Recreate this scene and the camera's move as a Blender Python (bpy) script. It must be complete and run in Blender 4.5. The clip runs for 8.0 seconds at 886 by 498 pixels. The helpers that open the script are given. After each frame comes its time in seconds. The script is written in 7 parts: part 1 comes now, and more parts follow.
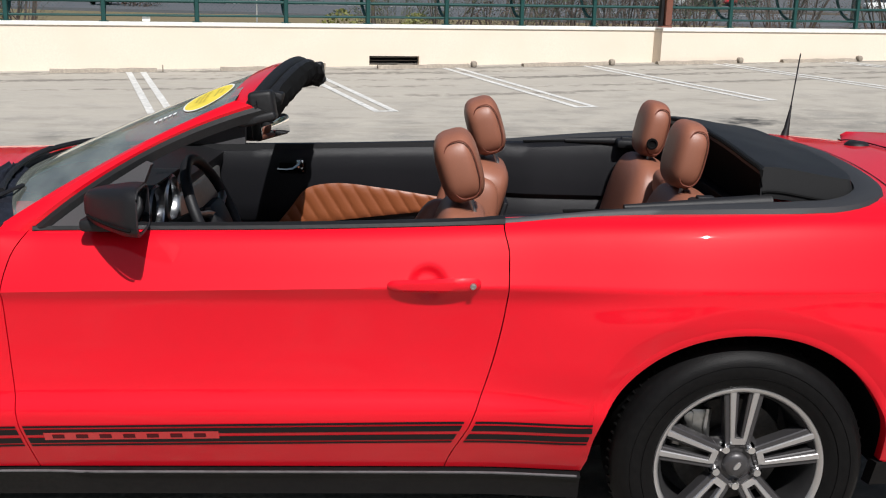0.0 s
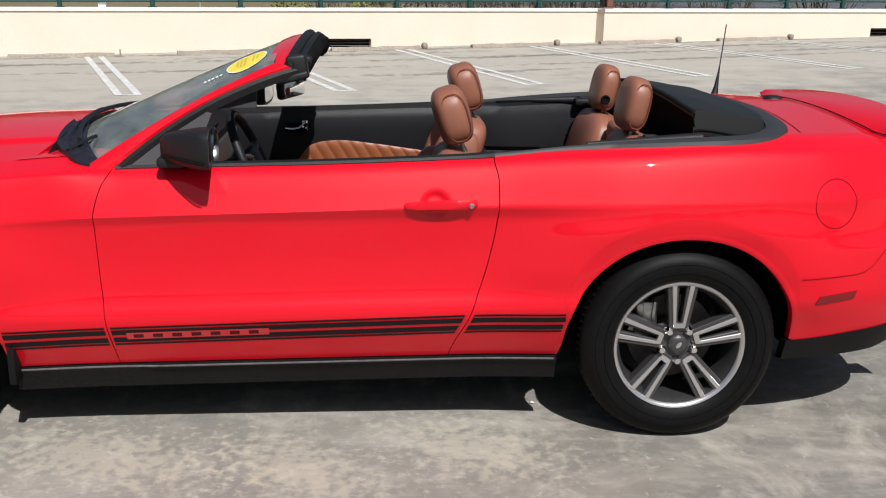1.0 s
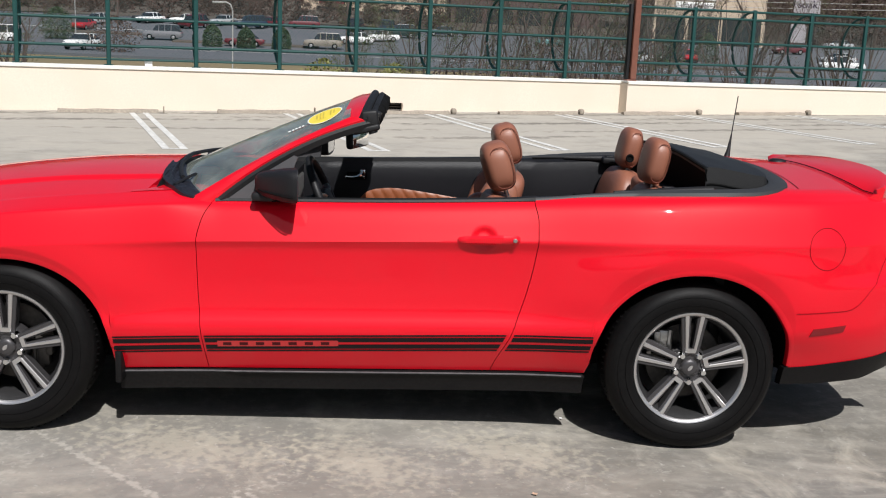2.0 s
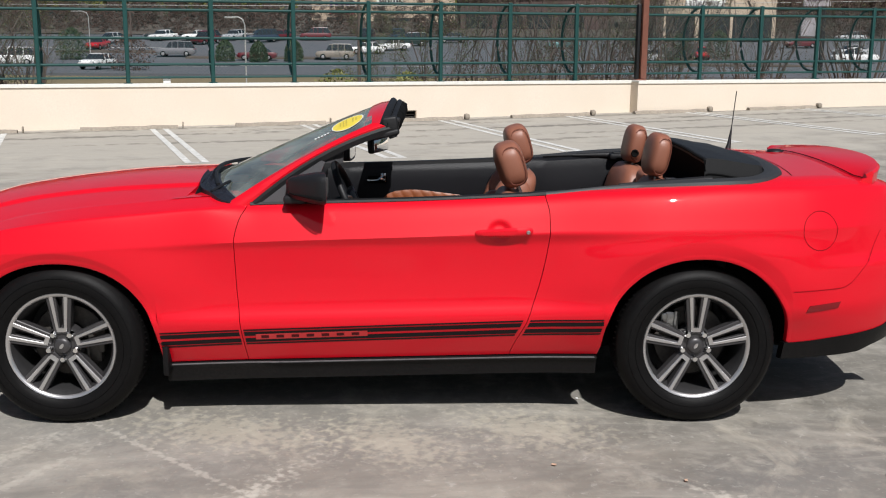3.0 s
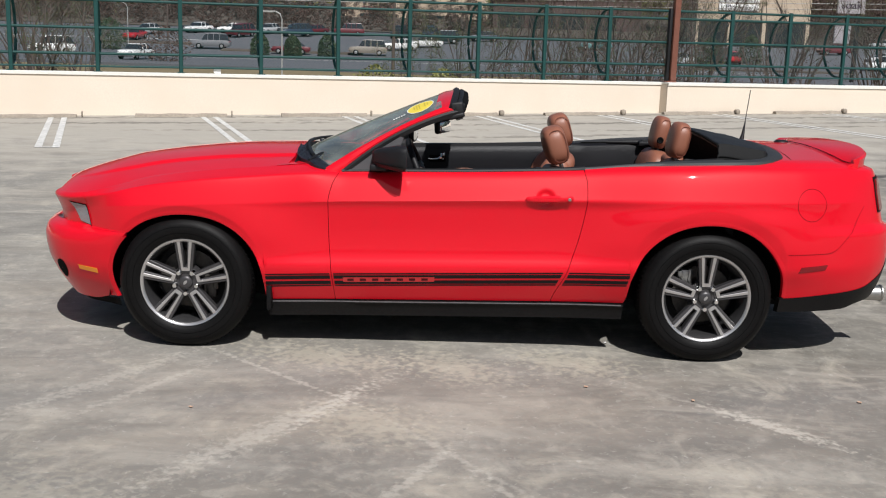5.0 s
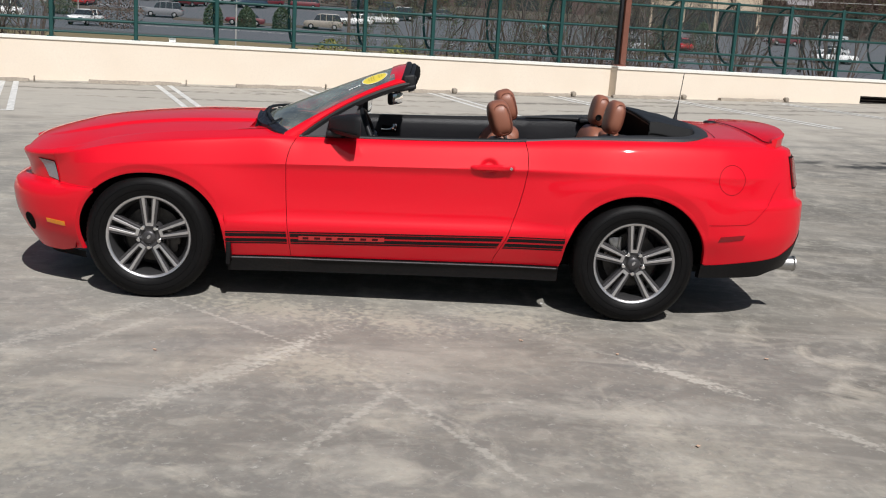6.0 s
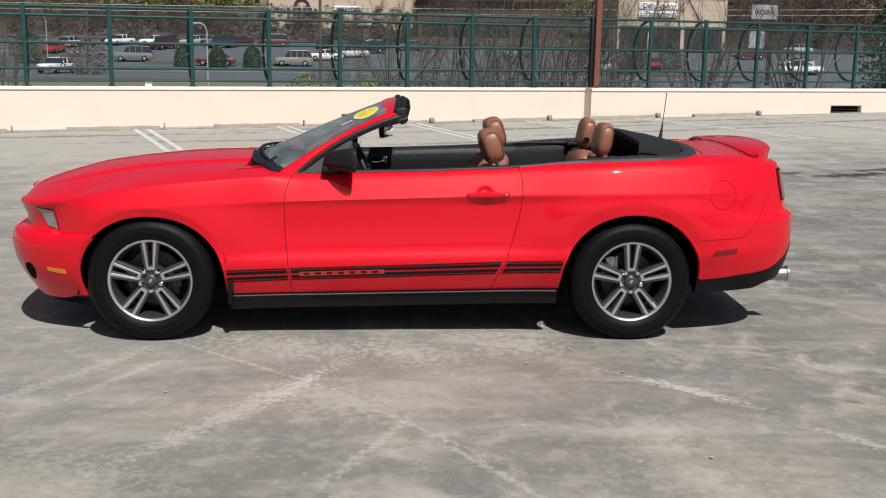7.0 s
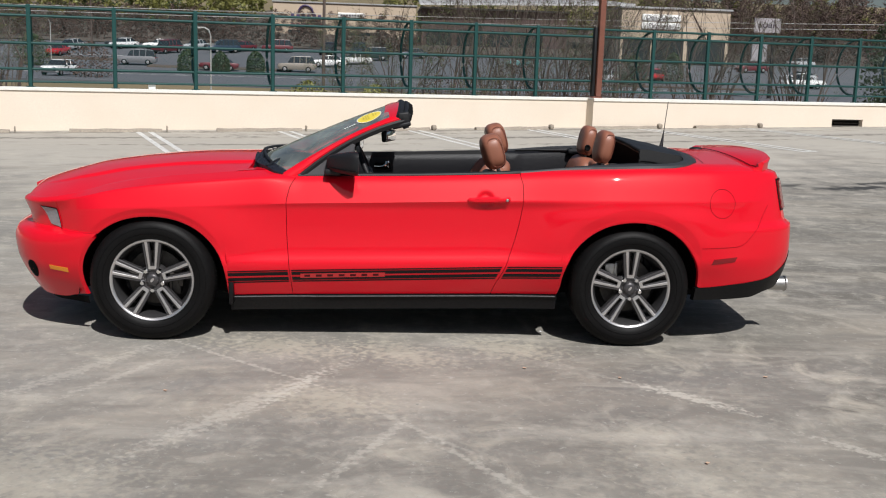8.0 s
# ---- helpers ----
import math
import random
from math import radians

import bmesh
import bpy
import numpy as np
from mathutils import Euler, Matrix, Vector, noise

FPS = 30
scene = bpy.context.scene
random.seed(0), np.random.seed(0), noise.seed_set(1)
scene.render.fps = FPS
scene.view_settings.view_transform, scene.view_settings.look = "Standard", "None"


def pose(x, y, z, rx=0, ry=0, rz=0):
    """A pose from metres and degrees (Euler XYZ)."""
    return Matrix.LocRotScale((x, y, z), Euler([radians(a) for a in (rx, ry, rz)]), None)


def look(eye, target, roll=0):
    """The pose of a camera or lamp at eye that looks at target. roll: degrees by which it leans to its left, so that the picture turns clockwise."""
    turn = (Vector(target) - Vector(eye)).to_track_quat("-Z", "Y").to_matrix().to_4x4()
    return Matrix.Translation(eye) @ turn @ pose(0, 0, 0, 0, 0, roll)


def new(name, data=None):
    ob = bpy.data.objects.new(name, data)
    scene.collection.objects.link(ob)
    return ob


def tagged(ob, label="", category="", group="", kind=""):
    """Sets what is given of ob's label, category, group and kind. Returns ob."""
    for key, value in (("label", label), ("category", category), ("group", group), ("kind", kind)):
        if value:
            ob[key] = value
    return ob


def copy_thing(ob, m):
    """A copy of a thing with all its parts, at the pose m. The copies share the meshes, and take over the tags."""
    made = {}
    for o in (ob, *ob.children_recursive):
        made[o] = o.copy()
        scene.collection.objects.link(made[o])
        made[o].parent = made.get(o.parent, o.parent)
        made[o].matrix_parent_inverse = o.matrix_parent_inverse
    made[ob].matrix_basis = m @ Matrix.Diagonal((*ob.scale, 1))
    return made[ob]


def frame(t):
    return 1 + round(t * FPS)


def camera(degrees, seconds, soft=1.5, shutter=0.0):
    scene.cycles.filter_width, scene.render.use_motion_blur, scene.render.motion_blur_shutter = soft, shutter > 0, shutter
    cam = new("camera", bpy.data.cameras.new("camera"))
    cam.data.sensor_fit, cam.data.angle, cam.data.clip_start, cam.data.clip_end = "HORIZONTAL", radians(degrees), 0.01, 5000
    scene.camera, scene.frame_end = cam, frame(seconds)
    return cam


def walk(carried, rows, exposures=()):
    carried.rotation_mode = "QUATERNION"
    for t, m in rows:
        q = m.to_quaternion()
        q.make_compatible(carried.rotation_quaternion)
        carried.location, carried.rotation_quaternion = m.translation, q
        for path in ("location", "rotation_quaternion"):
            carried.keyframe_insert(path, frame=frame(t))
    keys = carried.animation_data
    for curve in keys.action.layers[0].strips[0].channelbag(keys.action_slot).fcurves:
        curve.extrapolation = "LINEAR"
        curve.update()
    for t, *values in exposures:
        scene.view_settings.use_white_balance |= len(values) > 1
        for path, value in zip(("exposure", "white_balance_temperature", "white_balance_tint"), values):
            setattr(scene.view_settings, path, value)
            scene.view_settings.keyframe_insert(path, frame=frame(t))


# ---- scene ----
cam = camera(48.0, 8.0, soft=1.1)
PATH = [
    (0, (1.878, -2.425, 1.579), (1.895, -0.487, 1.084), 1.4),
    (0.5, (1.752, -2.779, 1.571), (1.887, -0.841, 1.094), 1.6),
    (1, (1.68, -3.147, 1.566), (1.805, -1.22, 1.044), 1.0),
    (1.2, (1.632, -3.282, 1.574), (1.761, -1.345, 1.095), 1.4),
    (2.3, (1.527, -3.869, 1.57), (1.606, -1.91, 1.176), 2.7),
    (2.5, (1.531, -3.94, 1.58), (1.575, -1.984, 1.165), 1.7),
    (3, (1.515, -4.052, 1.579), (1.566, -2.09, 1.195), 0.4),
    (3.5, (1.392, -4.227, 1.57), (1.438, -2.26, 1.209), 0.9),
    (4, (1.363, -4.434, 1.57), (1.477, -2.471, 1.205), 1.3),
    (4.5, (1.378, -4.689, 1.559), (1.396, -2.721, 1.204), 1.6),
    (4.7, (1.351, -4.813, 1.571), (1.347, -2.847, 1.201), 1.4),
    (5.8, (1.329, -5.336, 1.558), (1.398, -3.381, 1.144), 4.0),
    (6, (1.348, -5.387, 1.561), (1.45, -3.435, 1.135), 3.8),
    (6.2, (1.328, -5.413, 1.568), (1.468, -3.459, 1.169), 2.2),
    (6.5, (1.242, -5.426, 1.547), (1.498, -3.476, 1.183), 2.3),
    (7, (1.236, -5.444, 1.568), (1.376, -3.483, 1.2), 1.0),
    (7.5, (1.239, -5.473, 1.561), (1.32, -3.508, 1.198), 1.1),
    (8, (1.231, -5.48, 1.552), (1.371, -3.516, 1.2), 1.9),
]
walk(cam, [(t, look(eye, target, roll)) for t, eye, target, roll in PATH],
     exposures=[(t, stops, 6450, 10) for t, stops in ((0, 0.20), (1, 0.20), (2.5, 0.20), (3, 0.09), (4, 0.06), (4.5, 0.11), (6, 0.07), (8, 0.09))])

# world and sun: clear midday sky, sun over the camera's right shoulder
SUN_WAY = Vector((0.26, -0.90, 1.2)).normalized()
SUN_ELEV = math.asin(SUN_WAY.z)
world = bpy.data.worlds.new("sky")
scene.world = world
world.use_nodes = True
wn, wl = world.node_tree.nodes, world.node_tree.links
sky = wn.new("ShaderNodeTexSky")
sky.sky_type = "NISHITA"
sky.sun_disc = False
sky.sun_elevation = SUN_ELEV
sky.sun_rotation = math.atan2(SUN_WAY.x, SUN_WAY.y)
sky.air_density, sky.dust_density, sky.ozone_density = 1.0, 2.2, 1.0
wn["Background"].inputs[1].default_value = 0.048
wl.new(sky.outputs[0], wn["Background"].inputs[0])
sun = new("sun", bpy.data.lights.new("sun", "SUN"))
sun.data.energy, sun.data.angle, sun.data.color = 4.95, radians(0.55), (1.0, 0.987, 0.970)
sun.matrix_world = look(SUN_WAY * 60, (0, 0, 0))


# ---- materials ----
def mat(name, colour, rough=0.6, metal=0.0, grain=0.0, grain_size=40.0, stain=0.0, stain_size=2.0, bump=0.0,
        bump_size=120.0, coat=0.0, second=None, spec=0.5, per_object=0.0, rough_var=0.0):
    """A surface with fine grain, broad stains and relief. second: the colour of the stains."""
    m = bpy.data.materials.new(name)
    m.use_nodes = True
    n, l = m.node_tree.nodes, m.node_tree.links
    b = n["Principled BSDF"]
    b.inputs["Roughness"].default_value = rough
    b.inputs["Metallic"].default_value = metal
    b.inputs["Specular IOR Level"].default_value = spec
    b.inputs["Coat Weight"].default_value = coat
    b.inputs["Coat Roughness"].default_value = 0.03
    c = n.new("ShaderNodeRGB")
    c.outputs[0].default_value = (*colour, 1)
    out = c.outputs[0]
    tc = n.new("ShaderNodeTexCoord")

    def noise_node(size, detail):
        t = n.new("ShaderNodeTexNoise")
        t.inputs["Scale"].default_value, t.inputs["Detail"].default_value = size, detail
        l.new(tc.outputs["Object"], t.inputs["Vector"])
        return t.outputs[0]

    def mix(fac, a, to, lo=0.35, hi=0.7):
        r = n.new("ShaderNodeMapRange")
        r.inputs[1].default_value, r.inputs[2].default_value = lo, hi
        l.new(fac, r.inputs[0])
        x = n.new("ShaderNodeMix")
        x.data_type = "RGBA"
        l.new(r.outputs[0], x.inputs[0])
        l.new(a, x.inputs[6])
        x.inputs[7].default_value = (*to, 1)
        return x.outputs[2], r

    if stain:
        to = second or tuple(v * 0.6 for v in colour)
        out, r = mix(noise_node(stain_size, 5), out, to)
        r.inputs[4].default_value = stain
    if grain:
        out, r = mix(noise_node(grain_size, 3), out, tuple(v * (1 - grain) for v in colour), 0.3, 0.75)
    if per_object:
        info = n.new("ShaderNodeObjectInfo")
        h = n.new("ShaderNodeHueSaturation")
        r = n.new("ShaderNodeMapRange")
        r.inputs[3].default_value, r.inputs[4].default_value = 1 - per_object, 1 + per_object
        l.new(info.outputs["Random"], r.inputs[0])
        l.new(r.outputs[0], h.inputs["Value"])
        l.new(out, h.inputs["Color"])
        out = h.outputs[0]
    l.new(out, b.inputs["Base Color"])
    if rough_var:
        r = n.new("ShaderNodeMapRange")
        r.inputs[3].default_value, r.inputs[4].default_value = rough, min(1, rough + rough_var)
        l.new(noise_node(6, 4), r.inputs[0])
        l.new(r.outputs[0], b.inputs["Roughness"])
    if bump:
        u = n.new("ShaderNodeBump")
        u.inputs["Strength"].default_value, u.inputs["Distance"].default_value = bump, 0.004
        l.new(noise_node(bump_size, 3), u.inputs["Height"])
        l.new(u.outputs[0], b.inputs["Normal"])
    return m


def glass_mat(name, tint, rough=0.0, clear=0.85):
    """Thin pane: clear with a surface gloss."""
    m = bpy.data.materials.new(name)
    m.use_nodes = True
    n, l = m.node_tree.nodes, m.node_tree.links
    n.remove(n["Principled BSDF"])
    t, g, x, f = (n.new("ShaderNodeBsdfTransparent"), n.new("ShaderNodeBsdfGlossy"), n.new("ShaderNodeMixShader"),
                  n.new("ShaderNodeLayerWeight"))
    t.inputs[0].default_value = (*tint, 1)
    g.inputs["Roughness"].default_value = rough
    f.inputs[0].default_value = 0.5
    rise, gain = n.new("ShaderNodeMath"), n.new("ShaderNodeMath")
    rise.operation, gain.operation = "POWER", "MULTIPLY_ADD"
    rise.inputs[1].default_value = 3.2
    gain.inputs[1].default_value, gain.inputs[2].default_value = 0.85, 0.05
    l.new(f.outputs["Facing"], rise.inputs[0])
    l.new(rise.outputs[0], gain.inputs[0])
    l.new(gain.outputs[0], x.inputs[0])
    l.new(t.outputs[0], x.inputs[1])
    l.new(g.outputs[0], x.inputs[2])
    # pale diffuse veil: dust, with sky reflection put into its colour too
    if clear < 1:
        d, y = n.new("ShaderNodeBsdfDiffuse"), n.new("ShaderNodeMixShader")
        d.inputs[0].default_value = (0.44, 0.48, 0.43, 1)
        t2, r2 = n.new("ShaderNodeTexNoise"), n.new("ShaderNodeMapRange")
        t2.inputs["Scale"].default_value, t2.inputs["Detail"].default_value = 7, 6
        r2.inputs[1].default_value, r2.inputs[2].default_value, r2.inputs[3].default_value, r2.inputs[4].default_value = 0.3, 0.75, (1 - clear) * 0.5, (1 - clear) * 1.5
        l.new(t2.outputs[0], r2.inputs[0])
        l.new(r2.outputs[0], y.inputs[0])
        l.new(x.outputs[0], y.inputs[1])
        l.new(d.outputs[0], y.inputs[2])
        x = y
    l.new(x.outputs[0], n["Material Output"].inputs[0])
    return m


PAINT = mat("red_paint", (0.63, 0.0028, 0.0140), 0.5, 0.0, coat=0.75, grain=0.06, grain_size=900, spec=0.1)
PAINT.node_tree.nodes["Principled BSDF"].inputs["Coat IOR"].default_value = 1.46
PAINT.node_tree.nodes["Principled BSDF"].inputs["Coat Roughness"].default_value = 0.025
BLACK_TRIM = mat("black_trim", (0.011, 0.011, 0.0125), 0.5, spec=0.3, grain=0.25, grain_size=300, bump=0.15, bump_size=700)
GREY_TRIM = mat("grey_rubber_trim", (0.030, 0.031, 0.034), 0.55, spec=0.35, grain=0.2, grain_size=200, bump=0.1, bump_size=400)
SAIL = mat("grey_sail_plastic", (0.075, 0.073, 0.077), 0.5, spec=0.3, grain=0.15, grain_size=300, bump=0.1, bump_size=600)
SEAL = mat("rubber_seal", (0.009, 0.009, 0.010), 0.55, spec=0.35, grain=0.3, grain_size=60, bump=0.2, bump_size=60)
VINYL = mat("black_vinyl", (0.009, 0.009, 0.011), 0.45, spec=0.25, grain=0.2, grain_size=400, bump=0.25, bump_size=500, stain=0.4, stain_size=5)
BOOT = mat("soft_boot_vinyl", (0.014, 0.014, 0.0145), 0.46, spec=0.25, grain=0.2, grain_size=500, bump=0.08, bump_size=600)
CLADDING = mat("sill_plastic", (0.009, 0.0085, 0.009), 0.42, spec=0.12, grain=0.3, grain_size=90, bump=0.1, bump_size=500, stain=0.5, stain_size=3, second=(0.016, 0.015, 0.014))
PALE_EDGE = mat("lit_sill_edge", (0.11, 0.11, 0.115), 0.4, grain=0.4, grain_size=30)
LEATHER = mat("saddle_leather", (0.265, 0.102, 0.062), 0.45, grain=0.18, grain_size=350, bump=0.16, bump_size=420, stain=0.35, stain_size=9, second=(0.19, 0.070, 0.042))
LEATHER_D = mat("saddle_leather_insert", (0.235, 0.068, 0.023), 0.45, grain=0.18, grain_size=350, bump=0.16, bump_size=420)
THREAD = mat("stitching", (0.16, 0.04, 0.02), 0.8, grain=0.3, grain_size=300)
TYRE = mat("tyre_rubber", (0.0048, 0.0045, 0.0047), 0.5, spec=0.12, grain=0.3, grain_size=60, bump=0.2, bump_size=300, stain=0.4, stain_size=8, second=(0.009, 0.0085, 0.008))
ALLOY = mat("machined_alloy", (0.60, 0.585, 0.58), 0.30, 0.85, grain=0.08, grain_size=200)
ALLOY_DARK = mat("grey_wheel_paint", (0.055, 0.052, 0.054), 0.4, 0.4, grain=0.15, grain_size=300, coat=0.3)
BARREL = mat("dark_wheel_barrel", (0.035, 0.034, 0.035), 0.5, 0.3, grain=0.2, grain_size=60)
LAMP_SILVER = mat("lamp_silver", (0.30, 0.30, 0.31), 0.4, 0.15, spec=0.3, grain=0.1, grain_size=60)
STEEL = mat("steel", (0.50, 0.49, 0.47), 0.4, 1.0, grain=0.2, grain_size=80)
IRON = mat("cast_iron", (0.12, 0.11, 0.10), 0.6, 0.6, grain=0.4, grain_size=60)
CHROME = mat("chrome", (0.80, 0.80, 0.80), 0.07, 1.0)
DULL_CHROME = mat("dull_chrome", (0.62, 0.63, 0.65), 0.30, 1.0, grain=0.2, grain_size=80)
COWL_RUBBER = mat("cowl_rubber", (0.016, 0.017, 0.024), 0.42, grain=0.5, grain_size=60, spec=0.4)
SEAM = mat("red_seam", (0.22, 0.003, 0.006), 0.7, grain=0.2, spec=0.1)
# near-black for black parts, and for shade in gaps and hollows
DARK = mat("dark_cavity", (0.005, 0.005, 0.005), 0.9, spec=0.1, grain=0.2)
GLASS = glass_mat("windscreen_glass", (0.52, 0.62, 0.60), 0.01, 0.80)
CLEAR = glass_mat("clear_lens", (0.92, 0.94, 0.95), 0.0, 1.0)
MIRROR = mat("mirror_glass", (0.82, 0.83, 0.84), 0.02, 1.0)
AMBER = mat("amber_lens", (0.85, 0.28, 0.01), 0.18, coat=0.5, grain=0.2, grain_size=200)
RED_LENS = mat("red_lens", (0.20, 0.004, 0.008), 0.2, coat=0.2, grain=0.3, grain_size=250)
STRIPE = mat("black_vinyl_stripe", (0.010, 0.006, 0.008), 0.45, spec=0.2, grain=0.2, grain_size=100)
DECAL_RED = mat("red_decal", (0.60, 0.012, 0.018), 0.35, coat=0.6, grain=0.1, grain_size=200)
STICKER = mat("yellow_sticker", (0.86, 0.68, 0.07), 0.5, grain=0.2, grain_size=30)
WHITE = mat("white_paint", (0.78, 0.78, 0.76), 0.5, grain=0.1, grain_size=30)
LETTER = mat("dark_red_lettering", (0.085, 0.004, 0.008), 0.45, spec=0.2, grain=0.2, grain_size=100)
INK = mat("dark_print", (0.04, 0.03, 0.05), 0.6, grain=0.2)

WALL_PAINT = mat("cream_wall_paint", (0.72, 0.63, 0.525), 0.85, grain=0.08, grain_size=30, stain=0.6, stain_size=0.9, second=(0.65, 0.545, 0.43), bump=0.3, bump_size=60)
CAP = mat("white_cap_metal", (0.80, 0.78, 0.72), 0.5, grain=0.1, grain_size=12)
FENCE_GREEN = mat("green_fence_paint", (0.008, 0.054, 0.050), 0.6, spec=0.3, grain=0.2, grain_size=30)
WIRE = mat("green_wire", (0.010, 0.062, 0.060), 0.5, grain=0.2, grain_size=30)
POLE_BROWN = mat("brown_pole_paint", (0.20, 0.075, 0.050), 0.5, grain=0.25, grain_size=20, stain=0.4, stain_size=3)
STOP_CONCRETE = mat("wheel_stop_concrete", (0.36, 0.31, 0.25), 0.9, grain=0.4, grain_size=25, stain=0.6, stain_size=3, bump=0.5, bump_size=50)
LINE_PAINT = mat("line_paint", (0.74, 0.73, 0.70), 0.7, grain=0.45, grain_size=14, stain=0.45, stain_size=4.5, second=(0.42, 0.40, 0.36), bump=0.3, bump_size=80)
BARK = mat("grey_bark", (0.105, 0.078, 0.066), 0.9, grain=0.4, grain_size=20)
BARK_PALE = mat("pale_bark", (0.34, 0.30, 0.25), 0.9, grain=0.4, grain_size=9)
LEAF = mat("spring_leaf", (0.075, 0.095, 0.022), 0.6, grain=0.4, grain_size=2, stain=0.6, stain_size=0.3, second=(0.10, 0.075, 0.03))
LEAF_DARK = mat("evergreen_leaf", (0.045, 0.072, 0.028), 0.6, grain=0.4, grain_size=4)
LEAF_SPRING = mat("yellow_green_leaf", (0.20, 0.205, 0.045), 0.6, grain=0.45, grain_size=1.2, stain=0.6, stain_size=0.12, second=(0.10, 0.075, 0.035))
LEAF_RED = mat("red_shrub_leaf", (0.16, 0.025, 0.025), 0.6, grain=0.4, grain_size=4)
TWIG = mat("brown_twigs", (0.115, 0.073, 0.059), 0.9, grain=0.5, grain_size=1, stain=0.6, stain_size=0.12, second=(0.075, 0.055, 0.043))
LOT = mat("far_asphalt", (0.085, 0.090, 0.102), 0.85, grain=0.2, grain_size=6, stain=0.5, stain_size=0.15, second=(0.12, 0.12, 0.125))
STUCCO = mat("tan_stucco", (0.50, 0.40, 0.30), 0.9, grain=0.12, grain_size=2, stain=0.3, stain_size=0.2)
BRICK_DARK = mat("brown_facade", (0.10, 0.065, 0.06), 0.9, grain=0.3, grain_size=1.5)
ROOF_GREY = mat("roof_metal", (0.30, 0.30, 0.30), 0.6, grain=0.1)
DRY_LEAF = mat("dry_leaf", (0.55, 0.37, 0.26), 0.8, grain=0.3, grain_size=90)


def deck_material():
    """Worn grey deck coating: broad pale wear, dark damp stains, fine grit and a few hairline joints, with one darker
    field and one paler band.
    """
    m = mat("deck_coating", (0.257, 0.243, 0.218), 0.82, grain=0.15, grain_size=55, stain=0.75, stain_size=0.42, second=(0.210, 0.197, 0.173), bump=0.15, bump_size=40)
    n, l = m.node_tree.nodes, m.node_tree.links
    b = n["Principled BSDF"]
    src = b.inputs["Base Color"].links[0].from_socket
    tc = n.new("ShaderNodeTexCoord")

    def layer(scale, stretch, turn, lo, hi, colour, amount, src, distort=0.6):
        mp = n.new("ShaderNodeMapping")
        mp.inputs["Scale"].default_value = stretch
        mp.inputs["Rotation"].default_value = (0, 0, radians(turn))
        l.new(tc.outputs["Object"], mp.inputs[0])
        t = n.new("ShaderNodeTexNoise")
        t.inputs["Scale"].default_value, t.inputs["Detail"].default_value = scale, 7
        t.inputs["Roughness"].default_value, t.inputs["Distortion"].default_value = 0.62, distort
        l.new(mp.outputs[0], t.inputs["Vector"])
        r = n.new("ShaderNodeMapRange")
        r.inputs[1].default_value, r.inputs[2].default_value, r.inputs[4].default_value = lo, hi, amount
        l.new(t.outputs[0], r.inputs[0])
        x = n.new("ShaderNodeMix")
        x.data_type = "RGBA"
        l.new(r.outputs[0], x.inputs[0])
        l.new(src, x.inputs[6])
        x.inputs[7].default_value = (*colour, 1)
        return x.outputs[2]

    def mark(ax, ay, bx, by, width, colour, amount, src, rough=0.9, scale=9.0):
        """A mark of its own, from a to b: a scuff, a stain or a broad field of tone."""
        mp = n.new("ShaderNodeMapping")
        mp.vector_type = "TEXTURE"
        mp.inputs["Location"].default_value = ((ax + bx) / 2, (ay + by) / 2, 0)
        mp.inputs["Rotation"].default_value = (0, 0, math.atan2(by - ay, bx - ax))
        mp.inputs["Scale"].default_value = (math.hypot(bx - ax, by - ay) / 2, width / 2, 1000)
        l.new(tc.outputs["Object"], mp.inputs[0])
        le = n.new("ShaderNodeVectorMath")
        le.operation = "LENGTH"
        l.new(mp.outputs[0], le.inputs[0])
        t = n.new("ShaderNodeTexNoise")
        t.inputs["Scale"].default_value, t.inputs["Detail"].default_value = scale, 6
        l.new(tc.outputs["Object"], t.inputs["Vector"])
        ad = n.new("ShaderNodeMath")
        ad.operation = "MULTIPLY_ADD"
        l.new(t.outputs[0], ad.inputs[0])
        ad.inputs[1].default_value = rough * 2
        l.new(le.outputs["Value"], ad.inputs[2])
        r = n.new("ShaderNodeMapRange")
        r.inputs[1].default_value, r.inputs[2].default_value = 1.25 + rough, 0.35 + rough
        r.inputs[4].default_value = amount
        l.new(ad.outputs[0], r.inputs[0])
        x = n.new("ShaderNodeMix")
        x.data_type = "RGBA"
        l.new(r.outputs[0], x.inputs[0])
        l.new(src, x.inputs[6])
        x.inputs[7].default_value = (*colour, 1)
        return x.outputs[2]

    # broad darker field over the right-hand side of the deck
    src = mark(2.8, -8.0, 11.0, 11.0, 11.0, (0.118, 0.108, 0.091), 0.94, src, 1.0, 0.9)
    pale, dark = (0.43, 0.40, 0.345), (0.160, 0.154, 0.145)
    src = layer(0.55, (1, 1, 1), 10, 0.52, 0.70, dark, 0.55, src)
    src = layer(0.9, (1, 1, 1), 20, 0.53, 0.70, pale, 0.62, src)
    src = layer(2.6, (1, 1, 1), 50, 0.53, 0.70, (0.46, 0.42, 0.345), 0.62, src, 1.0)
    src = layer(7.0, (1, 1, 1), 50, 0.52, 0.70, pale, 0.45, src, 0.5)
    src = layer(9.0, (1, 1, 1), 15, 0.54, 0.72, (0.170, 0.164, 0.150), 0.55, src, 0.4)
    src = layer(1.3, (0.5, 1.6, 1), -28, 0.58, 0.75, pale, 0.22, src)
    src = layer(16, (1, 1, 1), 33, 0.50, 0.68, (0.33, 0.31, 0.27), 0.35, src, 0.3)
    src = layer(20, (1, 1, 1), 70, 0.52, 0.68, (0.16, 0.152, 0.14), 0.35, src, 0.3)
